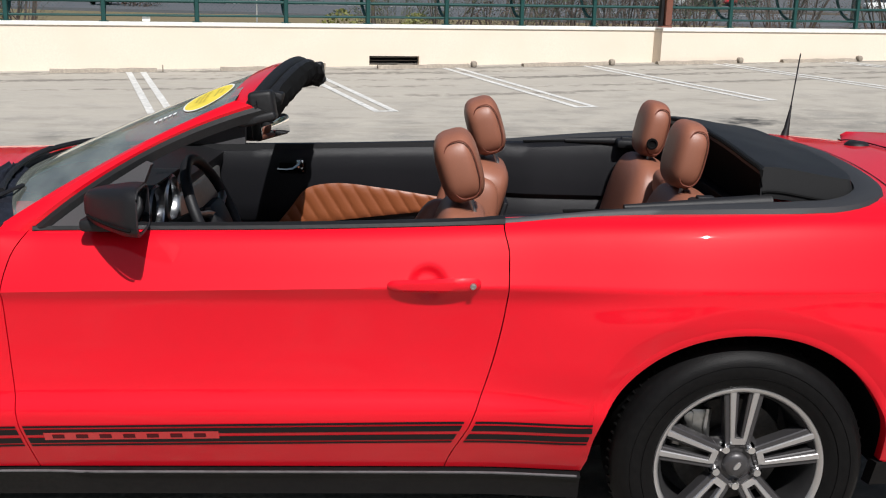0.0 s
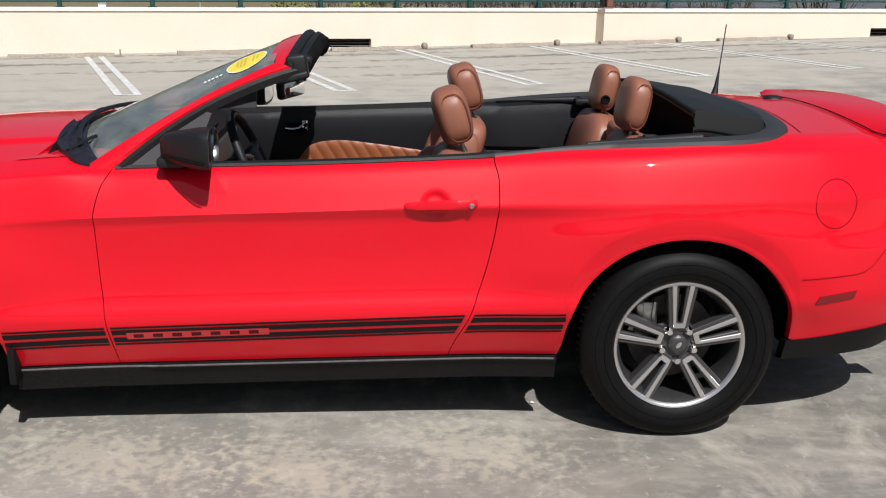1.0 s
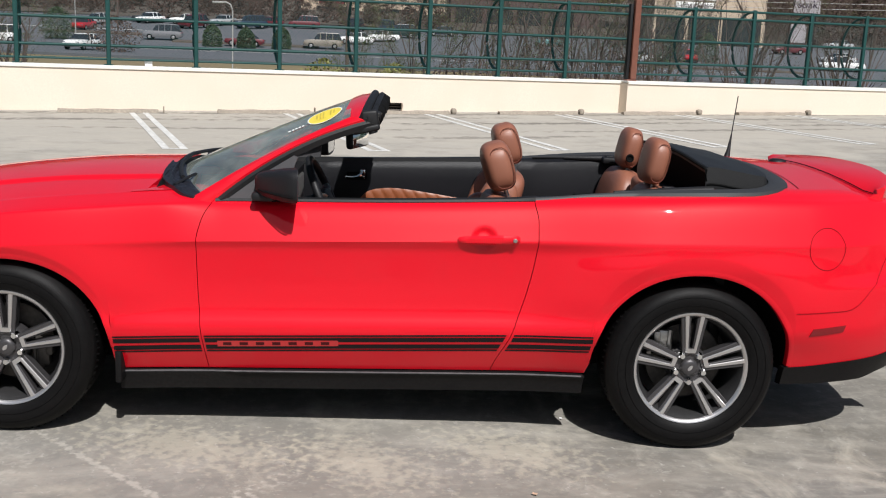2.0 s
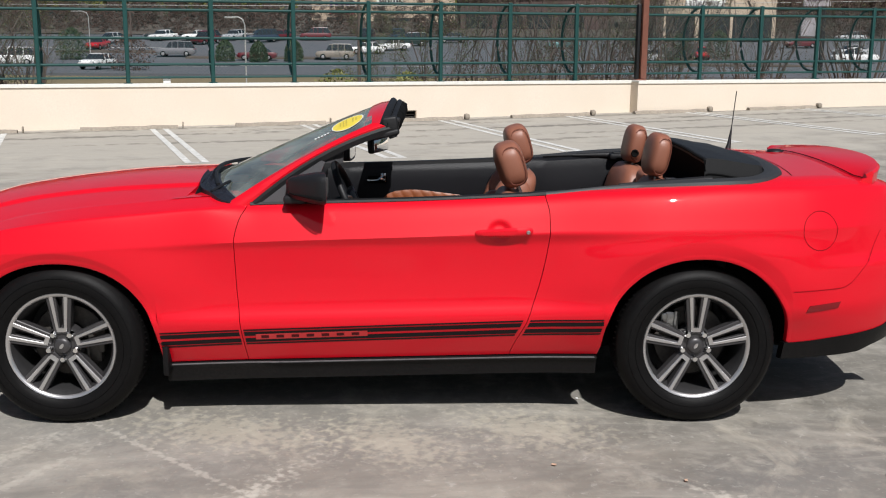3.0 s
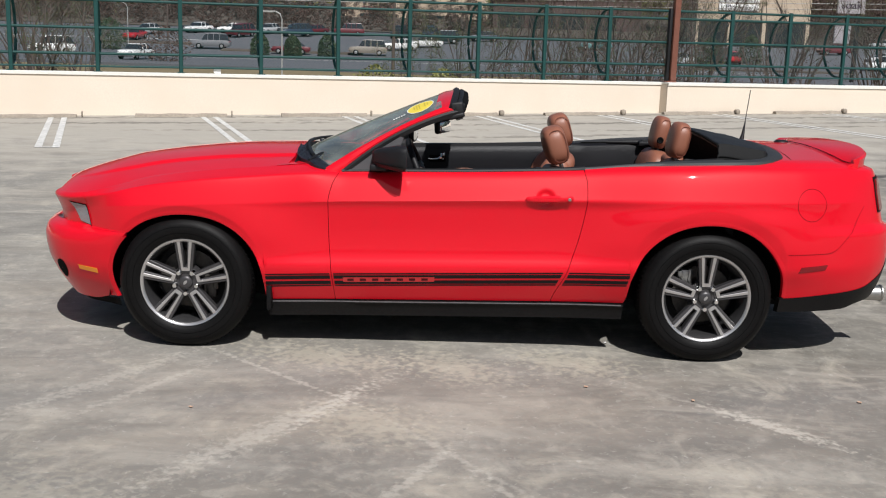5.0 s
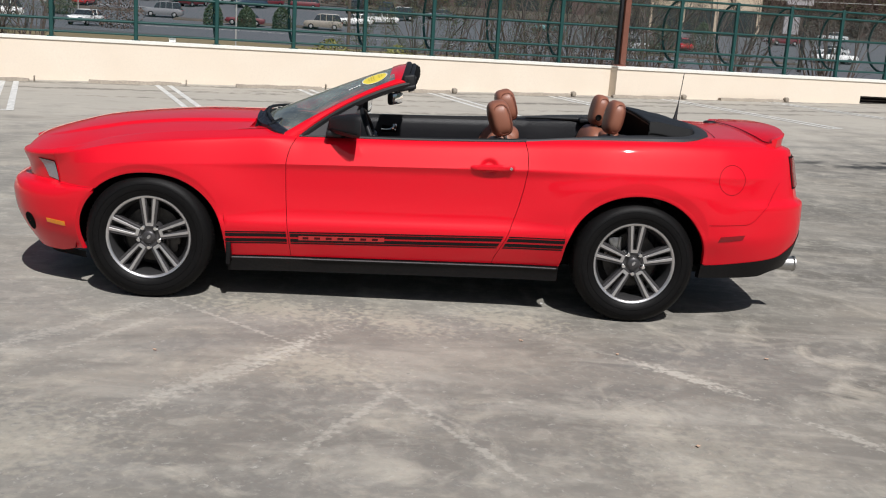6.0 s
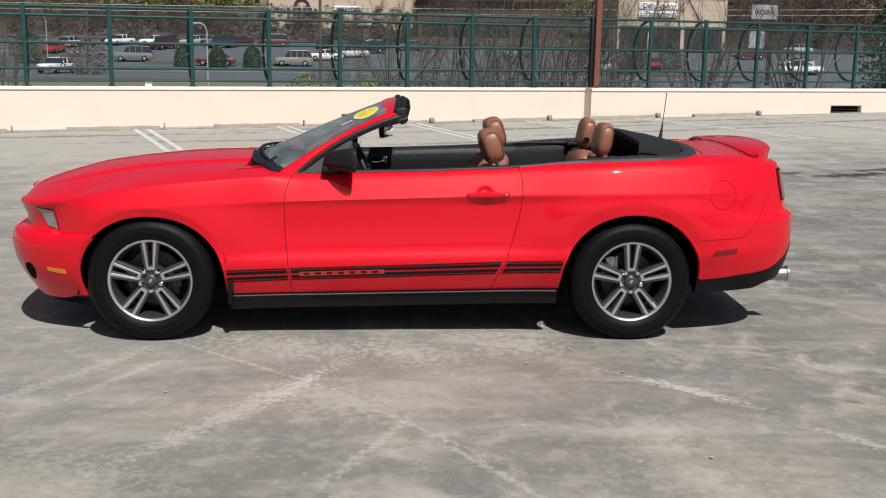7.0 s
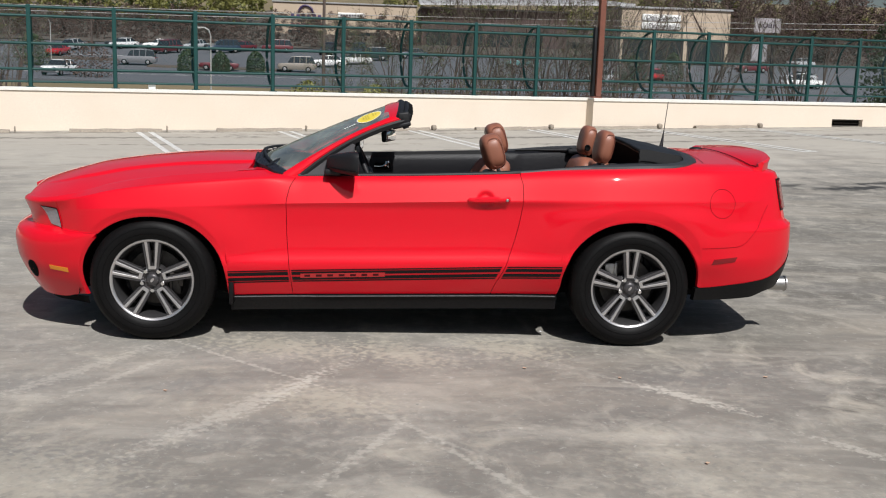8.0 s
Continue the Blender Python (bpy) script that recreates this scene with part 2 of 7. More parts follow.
    src = layer(1.1, (0.5, 1.8, 1), 58, 0.58, 0.75, pale, 0.2, src)
    src = layer(0.6, (0.3, 1.6, 1), 16, 0.56, 0.78, dark, 0.6, src)
    src = layer(0.34, (1, 2.6, 1), -15, 0.46, 0.66, (0.300, 0.268, 0.222), 0.6, src, 1.2)
    src = layer(1.5, (1, 2.0, 1), -15, 0.52, 0.70, (0.185, 0.170, 0.150), 0.55, src, 1.0)
    src = layer(0.75, (0.5, 2.2, 1), -15, 0.50, 0.66, (0.150, 0.138, 0.120), 0.58, src, 1.4)
    src = layer(1.9, (0.45, 1.5, 1), -15, 0.53, 0.70, (0.40, 0.372, 0.322), 0.46, src, 1.2)
    src = layer(26, (1, 1, 1), 0, 0.60, 0.72, (0.48, 0.46, 0.42), 0.45, src)
    src = layer(34, (1, 1, 1), 0, 0.62, 0.72, (0.13, 0.125, 0.12), 0.5, src)

    cream, chalk = (0.50, 0.455, 0.355), (0.50, 0.47, 0.41)
    for ax, ay, bx, by, w, amount in ((0.0, 0.17, 1.0, -0.75, 0.030, 0.55), (1.0, -0.75, 1.75, -1.72, 0.030, 0.35), (2.2, -0.26, 3.1, -1.15, 0.04, 0.25), (2.62, -0.66, 3.0, -1.04, 0.10, 0.8),
                                      (3.2, -1.38, 3.5, -1.72, 0.07, 0.6), (1.05, -1.9, 1.40, -1.2, 0.05, 0.5), (1.5, -1.45, 1.9, -2.1, 0.04, 0.5), (0.30, -1.60, 1.05, -0.42, 0.14, 0.5), (0.75, -1.0, 0.98, -0.5, 0.07, 0.6),
                                      (-0.5, -0.95, 0.05, -0.02, 0.10, 0.4), (-0.2, -0.92, 0.2, -0.2, 0.06, 0.4)):
        src = mark(ax, ay, bx, by, w, chalk, amount * 0.75, src, 2.4, 30.0)
    for ax, ay, bx, by, w, amount in ((0.35, 0.08, 1.1, -0.14, 0.34, 0.85), (1.15, 0.05, 1.65, -0.33, 0.34, 0.8), (1.75, 0.14, 2.25, -0.15, 0.36, 0.85), (0.8, -0.80, 1.3, -1.08, 0.36, 0.7), (-0.6, -1.7, 0.3, -2.0, 0.6, 0.5), (2.3, -1.6, 2.9, -1.9, 0.5, 0.4)):
        src = mark(ax, ay, bx, by, w, cream, amount * 0.42, src, 2.6, 24.0)
    # broad paler band along the parapet
    src = mark(-43.57, 2.06, 43.28, 25.64, 13.0, (0.42, 0.385, 0.33), 0.68, src, 1.3, 1.6)
    for s, d, reach, w, amount in ((-9, -0.55, 9, 0.5, 0.5), (6, -0.55, 9, 0.45, 0.45), (-4, -1.9, 3.0, 0.35, 0.5), (1.5, -1.3, 2.5, 0.4, 0.5), (5.5, -2.4, 3.5, 0.35, 0.55), (10, -1.6, 3.0, 0.4, 0.5), (-1, -3.4, 2.6, 0.3, 0.45), (8, -3.8, 3.2, 0.3, 0.45), (3.2, -4.6, 2.2, 0.3, 0.4), (13, -3.0, 3.0, 0.4, 0.5)):
        x, y = -1.063 + 0.965 * s - 0.262 * d, 17.226 + 0.262 * s + 0.965 * d
        src = mark(x - 0.965 * reach, y - 0.262 * reach, x + 0.965 * reach, y + 0.262 * reach, w, (0.155, 0.138, 0.118), amount * 1.7, src, 2.2, 5.0)
    for ax, ay, bx, by, w, amount in ((7.55, 8.3, 8.9, 8.6, 0.45, 1.0), (8.3, 8.9, 9.7, 9.2, 0.30, 0.95), (8.6, 8.0, 9.9, 8.1, 0.32, 1.0), (6.9, 8.5, 7.6, 8.75, 0.22, 0.8), (5.6, 10.4, 6.3, 10.6, 0.7, 0.9), (9.2, 8.5, 10.6, 8.9, 0.22, 0.8), (4.6, 8.2, 9.0, 7.5, 0.22, 0.35)):
        src = mark(ax, ay, bx, by, w, (0.035, 0.034, 0.032), amount, src, 1.7, 4.5)
    l.new(src, b.inputs["Base Color"])
    return m


DECK = deck_material()


# ---- mesh helpers ----
def part(name, bm, material, parent=None, label="", smooth=True, weld=False):
    """Links a bmesh as one mesh object under a thing or a part."""
    if weld:
        bmesh.ops.remove_doubles(bm, verts=bm.verts, dist=0.0004)
    bmesh.ops.recalc_face_normals(bm, faces=bm.faces)
    me = bpy.data.meshes.new(name)
    bm.to_mesh(me)
    bm.free()
    me.materials.append(material)
    if smooth:
        me.polygons.foreach_set("use_smooth", [True] * len(me.polygons))
        me.set_sharp_from_angle(angle=radians(38))
    ob = new(name, me)
    ob.parent = parent
    return tagged(ob, label) if label else ob


def thing(name, label, category, m=None, group="", kind=""):
    """An Empty at the base of a thing, that parents its parts."""
    ob = new(name)
    ob.empty_display_size = 0.1
    if m is not None:
        ob.matrix_basis = m
    return tagged(ob, label, category, group, kind)


def grid(bm, f, us, vs):
    """A sheet of quads through f(u, v)."""
    rows = [[bm.verts.new(f(u, v)) for v in vs] for u in us]
    for a, b in zip(rows, rows[1:]):
        for i in range(len(vs) - 1):
            bm.faces.new((a[i], b[i], b[i + 1], a[i + 1]))
    return rows


def rim(bm, way):
    """Turns the open edges of bm in by the vector way, so that a sheet gets a thickness at its border."""
    edges = [e for e in bm.edges if e.is_boundary]
    out = bmesh.ops.extrude_edge_only(bm, edges=edges)["geom"]
    for v in out:
        if isinstance(v, bmesh.types.BMVert):
            v.co += way(v.co) if callable(way) else Vector(way)


def solid(bm, depth):
    """Gives a sheet a thickness."""
    bmesh.ops.recalc_face_normals(bm, faces=bm.faces)
    bmesh.ops.solidify(bm, geom=list(bm.faces), thickness=depth)


def loft(bm, rings, closed=True, caps=True):
    """A skin through rings of points."""
    rs = [[bm.verts.new(p) for p in r] for r in rings]
    k = len(rs[0])
    for a, b in zip(rs, rs[1:]):
        for i in range(k if closed else k - 1):
            j = (i + 1) % k
            bm.faces.new((a[i], a[j], b[j], b[i]))
    if caps and closed:
        bm.faces.new(rs[0][::-1])
        bm.faces.new(rs[-1])
    return rs


def box(bm, c, s, bevel=0.0, m=None, seg=2):
    """A box of centre c and size s, with rounded edges."""
    r = bmesh.ops.create_cube(bm, size=1.0)["verts"]
    for v in r:
        v.co = Vector((c[0] + v.co.x * s[0], c[1] + v.co.y * s[1], c[2] + v.co.z * s[2]))
    if bevel:
        edges = {e for v in r for e in v.link_edges}
        r = list({v for f in bmesh.ops.bevel(bm, geom=list(edges), offset=bevel, segments=seg, affect="EDGES", profile=0.5)["faces"] for v in f.verts} | {v for v in r if v.is_valid})
    if m is not None:
        bmesh.ops.transform(bm, matrix=m, verts=[v for v in r if v.is_valid])
    return r


def frame_at(way, up=Vector((0, 0, 1))):
    way = way.normalized()
    if abs(way.dot(up)) > 0.98:
        up = Vector((0, 1, 0))
    a = way.cross(up).normalized()
    return a, a.cross(way).normalized()


def tube(bm, pts, radius, sides=8, caps=True, flat=1.0):
    """A pipe along points. radius: one, or one for each point."""
    pts = [Vector(p) for p in pts]
    rings = []
    for i, p in enumerate(pts):
        way = pts[min(i + 1, len(pts) - 1)] - pts[max(i - 1, 0)]
        a, b = frame_at(way)
        r = radius[i] if isinstance(radius, (list, tuple)) else radius
        rings.append([p + a * r * math.cos(t) + b * r * flat * math.sin(t) for t in (2 * math.pi * k / sides for k in range(sides))])
    loft(bm, rings, True, caps)


def turned(bm, profile, n=48, axis="y", at=(0, 0, 0), closed=False):
    """A turned body: profile of (radius, along) about an axis."""
    rings = []
    for r, h in profile:
        ring = []
        for k in range(n):
            a = 2 * math.pi * k / n
            c, s = r * math.cos(a), r * math.sin(a)
            p = {"y": (c, h, s), "z": (c, s, h), "x": (h, c, s)}[axis]
            ring.append(Vector(p) + Vector(at))
        rings.append(ring)
    loft(bm, rings, True, False)


def spline(pairs):
    """A smooth curve through (t, value) pairs, with no overshoot."""
    t = np.array([p[0] for p in pairs], float)
    v = np.array([p[1] for p in pairs], float)
    h, d = np.diff(t), np.diff(v) / np.diff(t)
    m = np.zeros(len(t))
    m[0], m[-1] = d[0], d[-1]
    for i in range(1, len(t) - 1):
        if d[i - 1] * d[i] > 0:
            w1, w2 = 2 * h[i] + h[i - 1], h[i] + 2 * h[i - 1]
            m[i] = (w1 + w2) / (w1 / d[i - 1] + w2 / d[i])

    def f(x):
        x = min(max(x, t[0]), t[-1])
        i = min(int(np.searchsorted(t, x, "right")) - 1, len(t) - 2)
        i = max(i, 0)
        u = (x - t[i]) / h[i]
        return float((1 + 2 * u) * (1 - u) ** 2 * v[i] + u * (1 - u) ** 2 * h[i] * m[i] + u * u * (3 - 2 * u) * v[i + 1] + u * u * (u - 1) * h[i] * m[i + 1])
    return f


def smooth(a, b, x):
    u = min(max((x - a) / (b - a), 0.0), 1.0)
    return u * u * (3 - 2 * u)


def span(a, b, n):
    return [a + (b - a) * i / n for i in range(n + 1)]


# ---- the parking deck, its parapet and fence ----
WALL_AT, WALL_TURN = Vector((-1.063, 17.226, 0)), radians(15.2)
ALONG = Vector((math.cos(WALL_TURN), math.sin(WALL_TURN), 0))
OUT = Vector((-math.sin(WALL_TURN), math.cos(WALL_TURN), 0))


def wall_place(s, d, z=0.0):
    """A place s metres along the parapet and d metres beyond its inner face."""
    return WALL_AT + ALONG * s + OUT * d + Vector((0, 0, z))


def deck_z(x, y):
    """The deck: level round the car, rising gently towards the parapet's far end."""
    v = Vector((x, y, 0)) - WALL_AT
    s, d = v.dot(ALONG), -v.dot(OUT)
    q = min(s, 22.0) - 2.2
    mid = 0.015 * (q + math.sqrt(q * q + 1)) * smooth(16, 6.4, d)
    edge = max(0.0, 0.05 + 0.018 * (min(s, 22.0) + 5))
    k = min(max(1 - d / 6.4, 0.0), 1.0)
    return mid + (edge - mid) * k


def make_deck():
    bm = bmesh.new()
    ss = [-60, -40, -25] + [v * 0.75 - 16 for v in range(58)] + [32, 45, 60]
    ds = [0.3, 0.0] + [-0.5 * k for k in range(1, 30)] + [-14.5 - k for k in range(1, 16)] + [-35, -50, -70]
    grid(bm, lambda s, d: (lambda p: (p.x, p.y, deck_z(p.x, p.y)))(wall_place(s, d)), ss, ds)
    tagged(part("ground", bm, DECK), "worn grey coated concrete deck of a rooftop car park", "ground", kind="structure")


make_deck()


def sheet_on_deck(bm, corner, a, b, na, nb, lift):
    """A thin painted patch that lies on the deck."""
    grid(bm, lambda u, v: (lambda p: (p.x, p.y, deck_z(p.x, p.y) + lift))(corner + a * u + b * v), span(0, 1, na), span(0, 1, nb))


def make_lines():
    for k in range(-3, 7):
        s = -5.37 + 2.97 * k
        line = thing("parking_line", "worn white double parking line painted on the deck", "parking line", group="painted parking lines")
        for off in (0.0, 0.25):
            bm = bmesh.new()
            sheet_on_deck(bm, wall_place(s + off - 0.15, -6.35), ALONG * 0.105, OUT * 5.75 - ALONG * 0.44, 1, 24, 0.006)
            part("stripe", bm, LINE_PAINT, line)
        bm = bmesh.new()
        sheet_on_deck(bm, wall_place(s + 0.105 - 0.15, -6.35), ALONG * 0.145, OUT * 0.10, 1, 1, 0.006)
        part("end_bar", bm, LINE_PAINT, line)


make_lines()


def make_stops():
    for k in range(-3, 7):
        s = -5.43 + 2.99 * k
        stop = thing("wheel_stop", "low weathered concrete wheel stop at the foot of the parapet", "wheel stop", group="wheel stops along the parapet")
        base = [wall_place(s + u, -0.47) for u in span(-1.85, 0, 8)]
        bm = bmesh.new()
        rings = []
        for i, p in enumerate(base):
            z = deck_z(p.x, p.y) - 0.01
            h = 0.075 + 0.008 * math.sin(i * 2.1 + k)
            rings.append([p + OUT * d + Vector((0, 0, z + zz)) for d, zz in ((-0.09, 0), (-0.06, h * 0.8), (-0.04, h), (0.04, h), (0.06, h * 0.8), (0.09, 0))])
        loft(bm, rings)
        part("bar", bm, STOP_CONCRETE, stop, smooth=False)
        bm = bmesh.new()
        p = wall_place(s + 0.10, -0.49)
        box(bm, (0, 0, 0), (0.12, 0.15, 0.13) if k > 2 else (0.025, 0.12, 0.12), 0.045 if k > 2 else 0.006, Matrix.Translation(p + Vector((0, 0, deck_z(p.x, p.y) + 0.06))) @ Matrix.Rotation(WALL_TURN, 4, "Z"))
        part("end_block", bm, STOP_CONCRETE, stop)


make_stops()

WALL_STEP, STEP_S = -0.36, 7.80


def wall_top(s):
    return 0.934 + 0.0054 * s


def make_wall(name, s0, s1, d0, holes):
    """A parapet with low drain openings through it, coped with a thin white cap."""
    wall = thing(name, "cream painted masonry parapet with a white metal cap", "wall", kind="structure")
    bm = bmesh.new()
    cuts = [s0] + [v for h in holes for v in h[:2]] + [s1]
    for i, (a, b) in enumerate(zip(cuts, cuts[1:])):
        n = max(1, int((b - a) / 3))
        hole = holes[i // 2] if i % 2 else None
        for lo, hi in ([(-0.4, hole[2]), (hole[3], None)] if hole else [(-0.4, None)]):
            rings = []
            for s in span(a, b, n):
                top = wall_top(s) if hi is None else hi
                rings.append([wall_place(s, d, z) for d, z in ((d0, lo), (d0, top), (d0 + 0.3 - min(d0, 0), top), (d0 + 0.3 - min(d0, 0), lo))])
            loft(bm, rings)
    part("masonry", bm, WALL_PAINT, wall, smooth=False)
    bm = bmesh.new()
    rings = []
    for s in span(s0, s1, 20):
        z = wall_top(s) + 0.003
        rings.append([wall_place(s, d, z + zz) for d, zz in ((d0 - 0.025, -0.03), (d0 - 0.03, 0.028), (d0, 0.036), (0.31, 0.036), (0.33, 0.0), (0.31, 0.001), (d0 - 0.005, 0.001))])
    loft(bm, rings)
    part("cap", bm, CAP, wall, "thin white metal cap", smooth=False)
    for a, b, lo, hi in holes:
        # near-black slab set in the opening in place of its shade
        bm = bmesh.new()
        rings = [[wall_place(s, d, z) for d, z in ((d0 + 0.14, lo), (d0 + 0.14, hi), (d0 + 0.2, hi), (d0 + 0.2, lo))] for s in (a, b)]
        loft(bm, rings)
        part("drain_back", bm, DARK, wall, "dark slab that stands for the shade in the drain opening", smooth=False)
        bm = bmesh.new()
        for z in span(lo + 0.03, hi - 0.03, 2):
            tube(bm, [wall_place(a, d0 + 0.1, z), wall_place(b, d0 + 0.1, z)], 0.008, 6)
        part("drain_bars", bm, IRON, wall, "rusty bars across a drain opening")
    return wall


make_wall("wall_north", -45, STEP_S, 0.0, [(1.62, 2.64, 0.19, 0.37)])
make_wall("wall_north_step", STEP_S, 48, WALL_STEP, [(15.0, 16.02, 0.41, 0.615)])

POSTS = [(k - 3) * 1.676 for k in range(-12, 3)] + [k * 1.609 for k in range(0, 22)]
RAILS = (1.10, 1.36, 1.885, 2.44, 2.62)


def fence_z(s, z):
    return z + 0.0085 * s


def make_fence():
    fence = thing("fence", "dark green steel fence with wire mesh and curved hoops on the parapet", "fence", kind="structure")
    for s in POSTS:
        if abs(s - 8.05) < 0.3:
            continue
        bm = bmesh.new()
        box(bm, (0, 0, 0), (0.085, 0.085, 1.74), 0.012, Matrix.Translation(wall_place(s, 0.12, fence_z(s, 0.93 + 0.87))) @ Matrix.Rotation(WALL_TURN, 4, "Z"), 1)
        box(bm, (0, 0, 0), (0.17, 0.15, 0.015), 0.003, Matrix.Translation(wall_place(s, 0.12, wall_top(s) + 0.048)) @ Matrix.Rotation(WALL_TURN, 4, "Z"), 1)
        part("post", bm, FENCE_GREEN, fence)
        bm = bmesh.new()
        pts = []
        for a in span(0, 180, 18):
            pts.append(wall_place(s, 0.16 + 0.78 * math.sin(radians(a)) ** 0.9, fence_z(s, 1.87 + 0.76 * math.cos(radians(a)))))
        tube(bm, pts, 0.032, 8)
        part("hoop", bm, FENCE_GREEN, fence)
    for z in RAILS:
        bm = bmesh.new()
        r = 0.028 if z > 1.2 else 0.022
        tube(bm, [wall_place(s, 0.12, fence_z(s, z)) for s in (POSTS[0], 0, POSTS[-1])], r, 8)
        part("rail", bm, FENCE_GREEN, fence)
    # woven wire: two families of slanted strands
    verts, faces = [], []
    lo, hi, w, pitch = 1.10, 2.62, 0.0019, 0.07
    for a, b in zip(POSTS, POSTS[1:]):
        for lean in (1, -1):
            n = int((b - a + hi - lo) / pitch)
            for i in range(n):
                s = a - (hi - lo) + i * pitch
                s0, z0, s1, z1 = s, lo, s + hi - lo, hi
                if s0 < a:
                    z0 += a - s0
                    s0 = a
                if s1 > b:
                    z1 -= s1 - b
                    s1 = b
                if s1 - s0 < 0.03:
                    continue
                if lean < 0:
                    z0, z1 = lo + hi - z0, lo + hi - z1
                k = len(verts)
                off = Vector((0, 0, w))
                for ss, zz in ((s0, z0), (s1, z1)):
                    p = wall_place(ss, 0.13 + 0.004 * lean, fence_z(ss, zz))
                    verts += [p + off, p - off * 0.6 + OUT * w, p - off * 0.6 - OUT * w]
                faces += [(k, k + 1, k + 4, k + 3), (k + 1, k + 2, k + 5, k + 4), (k + 2, k, k + 3, k + 5)]
    me = bpy.data.meshes.new("wire_mesh")
    me.from_pydata([tuple(v) for v in verts], [], faces)
    me.materials.append(WIRE)
    ob = new("wire_mesh", me)
    ob.parent = fence
    tagged(ob, "green woven wire mesh", kind="stuff")


make_fence()


def make_pole():
    pole = thing("light_pole", "tall brown painted steel pole standing on the parapet", "light pole")
    turn = Matrix.Rotation(WALL_TURN, 4, "Z")
    bm = bmesh.new()
    box(bm, (0, 0, 0), (0.24, 0.2, 0.03), 0.005, Matrix.Translation(wall_place(8.03, 0.0, wall_top(8) + 0.055)) @ turn)
    part("base_plate", bm, POLE_BROWN, pole)
    bm = bmesh.new()
    box(bm, (0, 0, 0), (0.15, 0.15, 5.6), 0.02, Matrix.Translation(wall_place(8.08, 0.0, 3.85)) @ turn)
    part("shaft", bm, POLE_BROWN, pole)
    bm = bmesh.new()
    box(bm, (0, 0, 0), (0.07, 0.12, 1.75), 0.01, Matrix.Translation(wall_place(7.95, 0.04, 1.86)) @ turn)
    part("fence_bracket", bm, BLACK_TRIM, pole)


make_pole()


# ---- the red convertible: front axle at x = 0, rear axle at x = 2.72, left flank near y = 0 ----
MID = 0.94
WHEELS = (0.0, 2.72)
ARCH = {0.0: (0.408, 0.374), 2.72: (0.408, 0.402)}
plan_x = spline([(-1.525, -0.94), (-1.285, -0.92), (-1.03, -0.87), (-0.84, -0.78), (-0.66, -0.65), (-0.5, -0.5), (-0.3, -0.3), (0, 0), (1, 1), (2, 2),
                 (3.1, 3.1), (3.4, 3.4), (3.615, 3.605), (3.805, 3.74), (4.02, 3.81), (4.46, 3.84)])
plan_y = spline([(-1.525, MID), (-1.285, 0.70), (-1.03, 0.45), (-0.84, 0.28), (-0.66, 0.165), (-0.5, 0.108), (-0.3, 0.07), (0, 0.056), (0.4, 0.068), (0.75, 0.074),
                 (1.4, 0.075), (2.0, 0.075), (2.3, 0.063), (2.6, 0.05), (3.0, 0.056), (3.15, 0.064), (3.4, 0.10), (3.615, 0.18), (3.805, 0.31), (4.02, 0.5), (4.46, MID)])
crease_z = spline([(-1.525, 0.60), (-0.6, 0.70), (-0.3, 0.745), (0.35, 0.775), (0.74, 0.795), (1.4, 0.818), (2.03, 0.84), (2.72, 0.858), (3.2, 0.862), (3.6, 0.86), (4.46, 0.85)])
shoulder_z = spline([(-1.525, 0.735), (-1.03, 0.74), (-0.84, 0.744), (-0.62, 0.758), (-0.47, 0.785), (-0.2, 0.854), (0.08, 0.894), (0.36, 0.918), (0.63, 0.938), (0.85, 0.945),
                     (1.46, 0.962), (2.01, 0.987), (2.29, 1.005), (2.56, 1.020), (2.92, 1.036), (3.11, 1.036), (3.45, 1.036), (3.7, 1.02), (4.46, 1.015)])
low_off = spline([(0.10, 0.16), (0.20, 0.120), (0.27, 0.082), (0.30, 0.066), (0.36, 0.034), (0.40, 0.014), (0.44, -0.002), (0.474, -0.004), (0.486, 0.000), (0.514, 0.015), (0.56, 0.022), (0.64, 0.025), (0.72, 0.0215), (0.77, 0.0175), (0.785, 0.0145), (0.80, 0.0090), (0.8145, 0.0026), (0.8205, 0.0), (0.9, 0.0)])
nose_off = spline([(0.10, 0.19), (0.2, 0.135), (0.26, 0.095), (0.33, 0.052), (0.43, 0.012), (0.53, 0.0), (0.575, 0.012), (0.597, 0.03), (0.612, 0.095), (0.66, 0.090), (0.75, 0.075), (0.9, 0.075)])
tail_off = spline([(0.10, 0.22), (0.2, 0.15), (0.3, 0.075), (0.42, 0.024), (0.56, 0.0), (0.69, 0.003), (0.712, 0.010), (0.726, 0.036), (0.77, 0.050), (0.82, 0.062), (1.0, 0.105), (1.1, 0.115)])


def rake(p):
    return 0.022 * (p - 1.4)


def plan(p):
    """The place on the outline at p, and the way inwards."""
    a = Vector((plan_x(p), plan_y(p), 0))
    d = Vector((plan_x(p + 0.004) - plan_x(p - 0.004), plan_y(p + 0.004) - plan_y(p - 0.004), 0)).normalized()
    if p < -1.52 or p > 4.455:
        d = Vector((0, -1 if p < 0 else 1, 0))
    return a, Vector((-d.y, d.x, 0))


